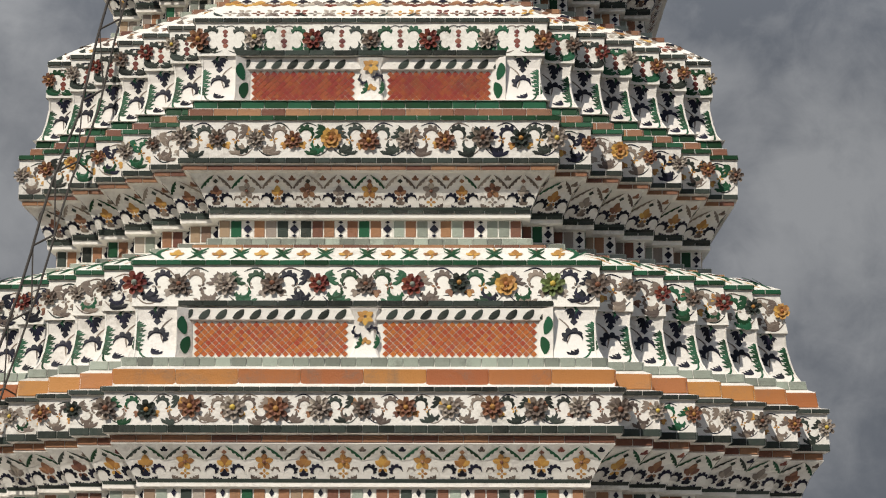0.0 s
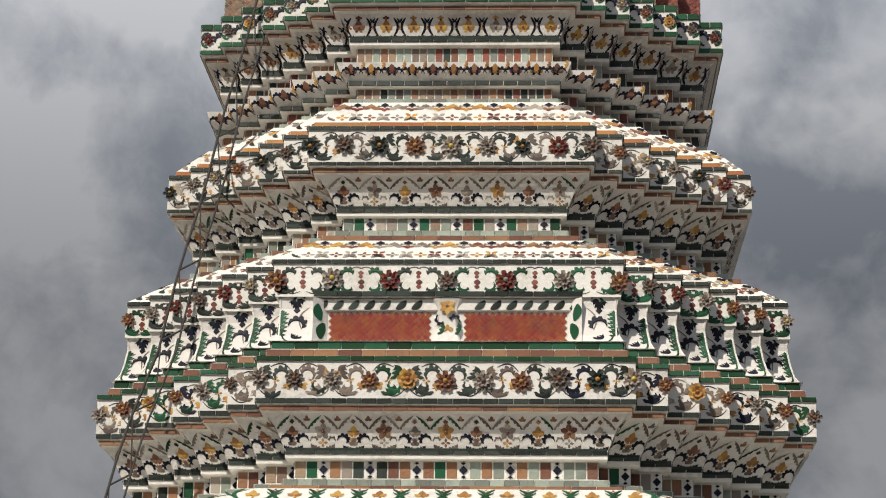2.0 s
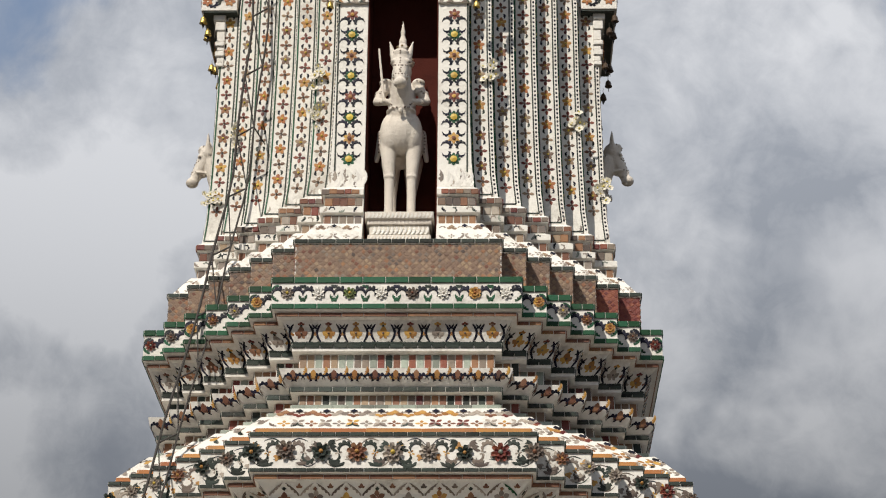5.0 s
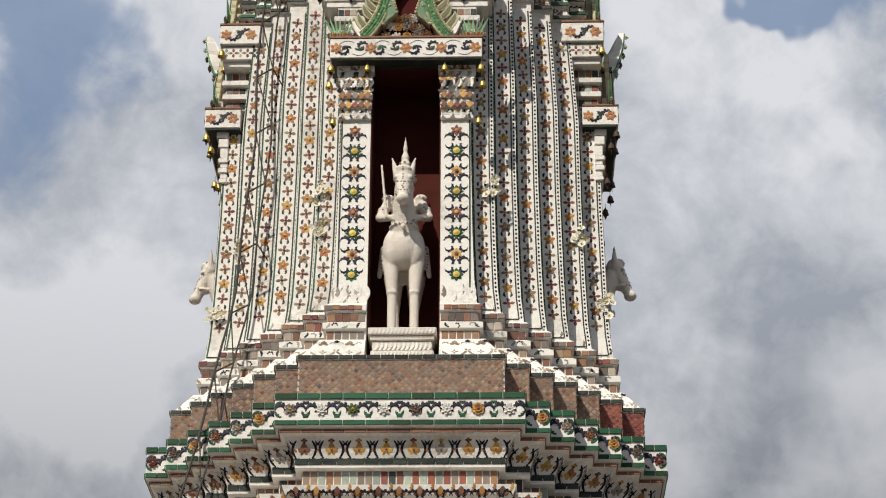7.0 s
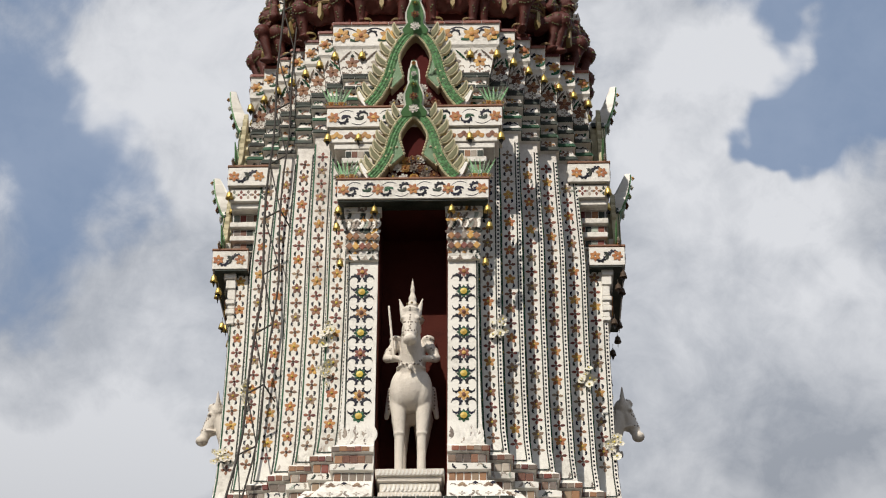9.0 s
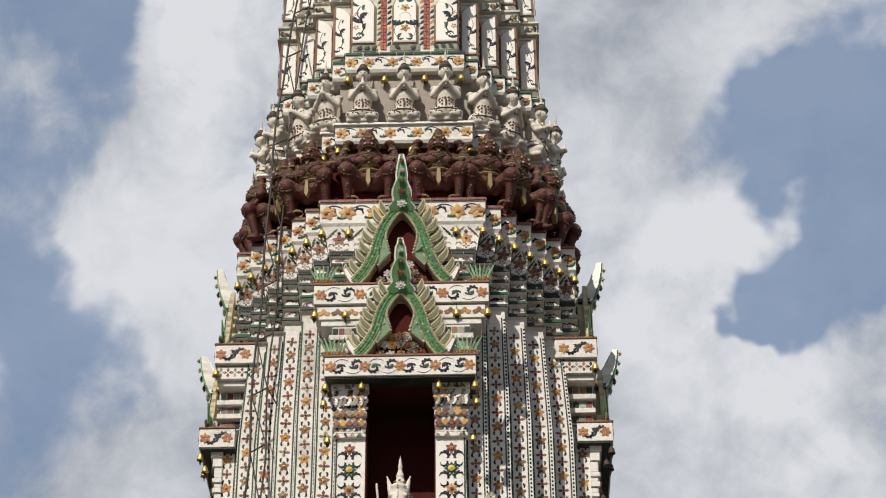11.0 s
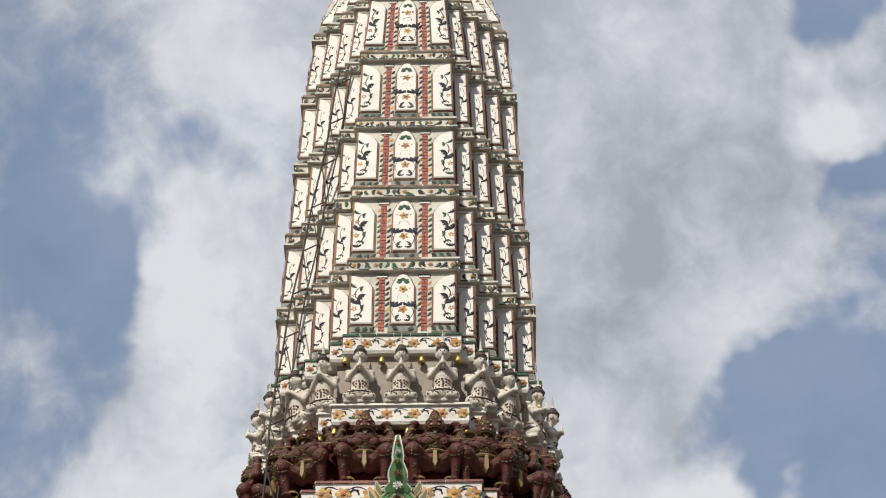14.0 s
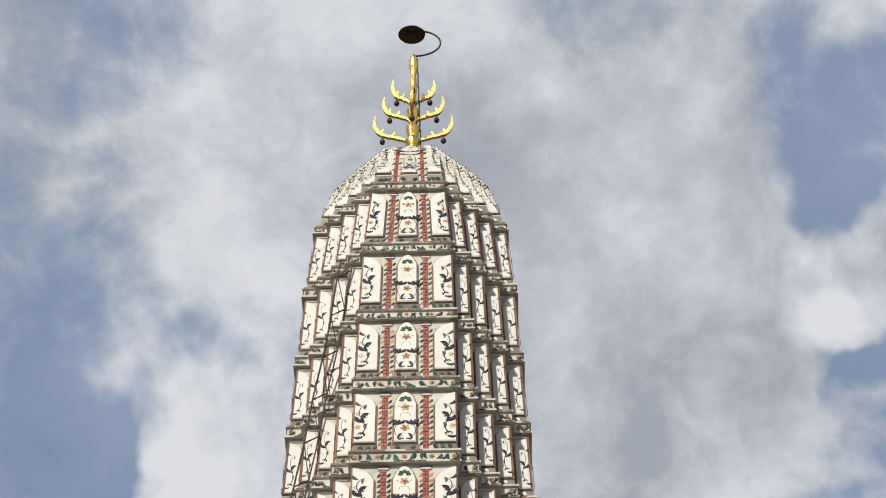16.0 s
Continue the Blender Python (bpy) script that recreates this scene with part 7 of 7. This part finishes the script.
# ---- gilded trident on the summit ----
finial = tagged(new("finial"), "gilded many-armed trident finial on the tower's summit", "finial")
finial.matrix_world = BASE @ Matrix.Translation((0, 0, 30.05))
bm = bmesh.new()
lathe(bm, [(0.42, -0.02), (0.44, 0.02), (0.40, 0.05), (0.20, 0.09)], 16)
part("base_plate", bm, "gold", finial)
bm = bmesh.new()
lathe(bm, [(0.16, 0.06), (0.10, 0.2), (0.085, 0.62), (0.15, 0.72), (0.09, 0.80), (0.11, 0.95), (0.13, 1.06), (0.075, 1.12), (0.085, 1.3), (0.12, 1.52), (0.06, 1.60), (0.05, 1.9), (0.065, 2.1), (0.05, 2.5), (0.085, 2.75), (0.075, 2.92), (0.03, 3.04), (0.008, 3.10)], 12)
part("stem", bm, "gold", finial, "", True)
for z0, reach, rise in ((0.72, 0.62, 0.72), (1.28, 0.47, 0.66), (1.74, 0.32, 0.66)):
    for q in range(4):
        pts = [(0.04 + reach * 1.02 * math.sin(1.85 * t), z0 + rise * (0.95 * t ** 1.6 + 0.09 * math.sin(7.5 * t) * (1 - t))) for t in [i / 17 for i in range(18)]]
        bm = bmesh.new()
        ribbon_solid(bm, pts, [(0.024 + 0.009 * (i % 3 == 0)) if i < 8 else 0.033 * math.sin(math.pi * (0.42 + 0.58 * (i - 8) / 9)) + 0.003 for i in range(18)], -0.026, 0.026)
        arm = part("arm", bm, "gold", finial)
        arm.matrix_basis = turn_of(q)
        for i in (5, 9):
            px, pz = pts[i]
            bm = bmesh.new()
            ribbon_solid(bm, [(px, pz), (px - 0.03, pz + 0.06), (px - 0.05, pz + 0.13)], [0.03, 0.022, 0.004], -0.02, 0.02)
            part("spur", bm, "gold", arm)
        bm = bmesh.new()
        lathe(bm, [(0.006, -0.02), (0.042, 0.01), (0.05, 0.05), (0.036, 0.095), (0.008, 0.12), (0.006, 0.19)], 10, (pts[8][0], 0, pts[8][1] - 0.21))
        part("hanging_bell", bm, "bronze_brown", arm, "small dark brass bell", True)
bm = bmesh.new()
for i in range(6):
    lathe(bm, [(0.012, 0), (0.012, 0.40)], 8, (0.13 - 0.012 * i, -0.02, 0.62 + 0.38 * i))
part("conductor", bm, "iron", finial)
bm = bmesh.new()
lathe(bm, [(0.0, -0.012), (0.235, -0.03), (0.245, -0.015), (0.14, 0.035), (0.06, 0.06), (0.0, 0.065)], 24)
lathe(bm, [(0.05, -0.09), (0.09, -0.05), (0.09, -0.012)], 14)
disc = part("umbrella_disc", bm, "bronze_brown", finial, "dark brown crown disc", True)
disc.matrix_basis = Matrix.Translation((-0.04, 0, 3.66)) @ pose(0, 0, 0, 8, 0, 0)
crv = bpy.data.curves.new("hook", "CURVE")
crv.dimensions, crv.bevel_depth, crv.bevel_resolution = "3D", 0.017, 3
sp = crv.splines.new("POLY")
N = 18
sp.points.add(N - 1)
for i in range(N):
    t = math.pi * (-0.5 + i / (N - 1))
    sp.points[i].co = (0.02 + 0.46 * math.cos(t), 0, 3.39 + 0.36 * math.sin(t) * 1.0, 1)
crv.materials.append(MATS["iron"])
hook = new("hook", crv)
hook.parent = finial

# ---- iron ladder-cable that climbs the corner ----
RAIL = ((-4.15, -3.75, 2.4), (-3.66, -3.39, 4.41), (-3.46, -3.25, 5.14), (-3.25, -2.95, 6.21), (-3.08, -2.83, 6.74), (-2.86, -2.63, 7.90), (-2.62, -2.33, 9.20), (-2.25, -1.95, 11.2), (-2.02, -1.70, 12.72), (-1.86, -1.72, 14.75), (-1.86, -1.68, 16.34),
        (-1.80, -1.68, 17.05), (-1.78, -1.66, 18.45), (-1.74, -1.36, 20.41), (-1.53, -1.30, 22.48), (-1.30, -1.36, 24.1), (-1.12, -1.45, 25.5), (-1.03, -1.47, 26.4))
ladder = tagged(new("conductor_ladder"), "thin rusty iron ladder of two rods climbing the tower corner", "ladder")
ladder.matrix_world = BASE


def rod(name, pts, r, parent):
    c = bpy.data.curves.new(name, "CURVE")
    c.dimensions, c.bevel_depth, c.bevel_resolution = "3D", r, 2
    s = c.splines.new("POLY")
    s.points.add(len(pts) - 1)
    for p, q in zip(s.points, pts):
        p.co = (*q, 1)
    c.materials.append(MATS["iron"])
    ob = new(name, c)
    ob.parent = parent
    return ob


def rail_at(z, off=0.0):
    zs = [p[2] for p in RAIL]
    wob = 0.012 * math.sin(z * 3.1)
    return (float(np.interp(z, zs, [p[0] for p in RAIL])) + off + wob, float(np.interp(z, zs, [p[1] for p in RAIL])), z)


GAP = 0.19
heights = [2.4 + 0.4 * i for i in range(61)]
rod("rail", [rail_at(z) for z in heights if z <= 26.4], 0.015, ladder)
rod("rail", [rail_at(z, GAP) for z in heights if z <= 26.4], 0.012, ladder)
for i in range(30):
    z = 2.9 + 0.80 * i
    rod("rung", [rail_at(z), rail_at(z + 0.12, GAP)], 0.011, ladder)
    if z < 25.5:
        rod("brace", [rail_at(z + 0.12, GAP), rail_at(z + 0.80)], 0.008, ladder)
    if i % 3 == 1:
        p = rail_at(z + 0.12, GAP)
        rod("tie_bar", [p, (p[0] + 0.10, p[1] + 0.35, p[2] - 0.06)], 0.009, ladder)

# white rosettes standing off the ribs
for k, side, z in ((1, -1, 13.85), (1, 1, 13.9), (1, -1, 13.35), (6, -1, 12.9), (6, 1, 13.0), (5, 1, 13.75), (5, -1, 13.6)):
    face = Face(cut(T5[-5:]), k, side)
    v = float(np.interp(z, face.z, face.s))
    for j in range(9):
        ang, far = rng.uniform(0, 6.28), 0.03 + 0.012 * j
        bloom = set_flower(niche_storey, "pearl", face, side * face.half(v) * 0.8 + far * math.cos(ang) * 0.8, v + far * math.sin(ang) * 1.3, rng.uniform(0.07, 0.12))
        bloom.matrix_basis = bloom.matrix_basis @ Matrix.Translation((0, 0, rng.uniform(0, 0.5))) @ pose(0, 0, 0, rng.uniform(-35, 35), rng.uniform(-35, 35), 0)

build_inlays()
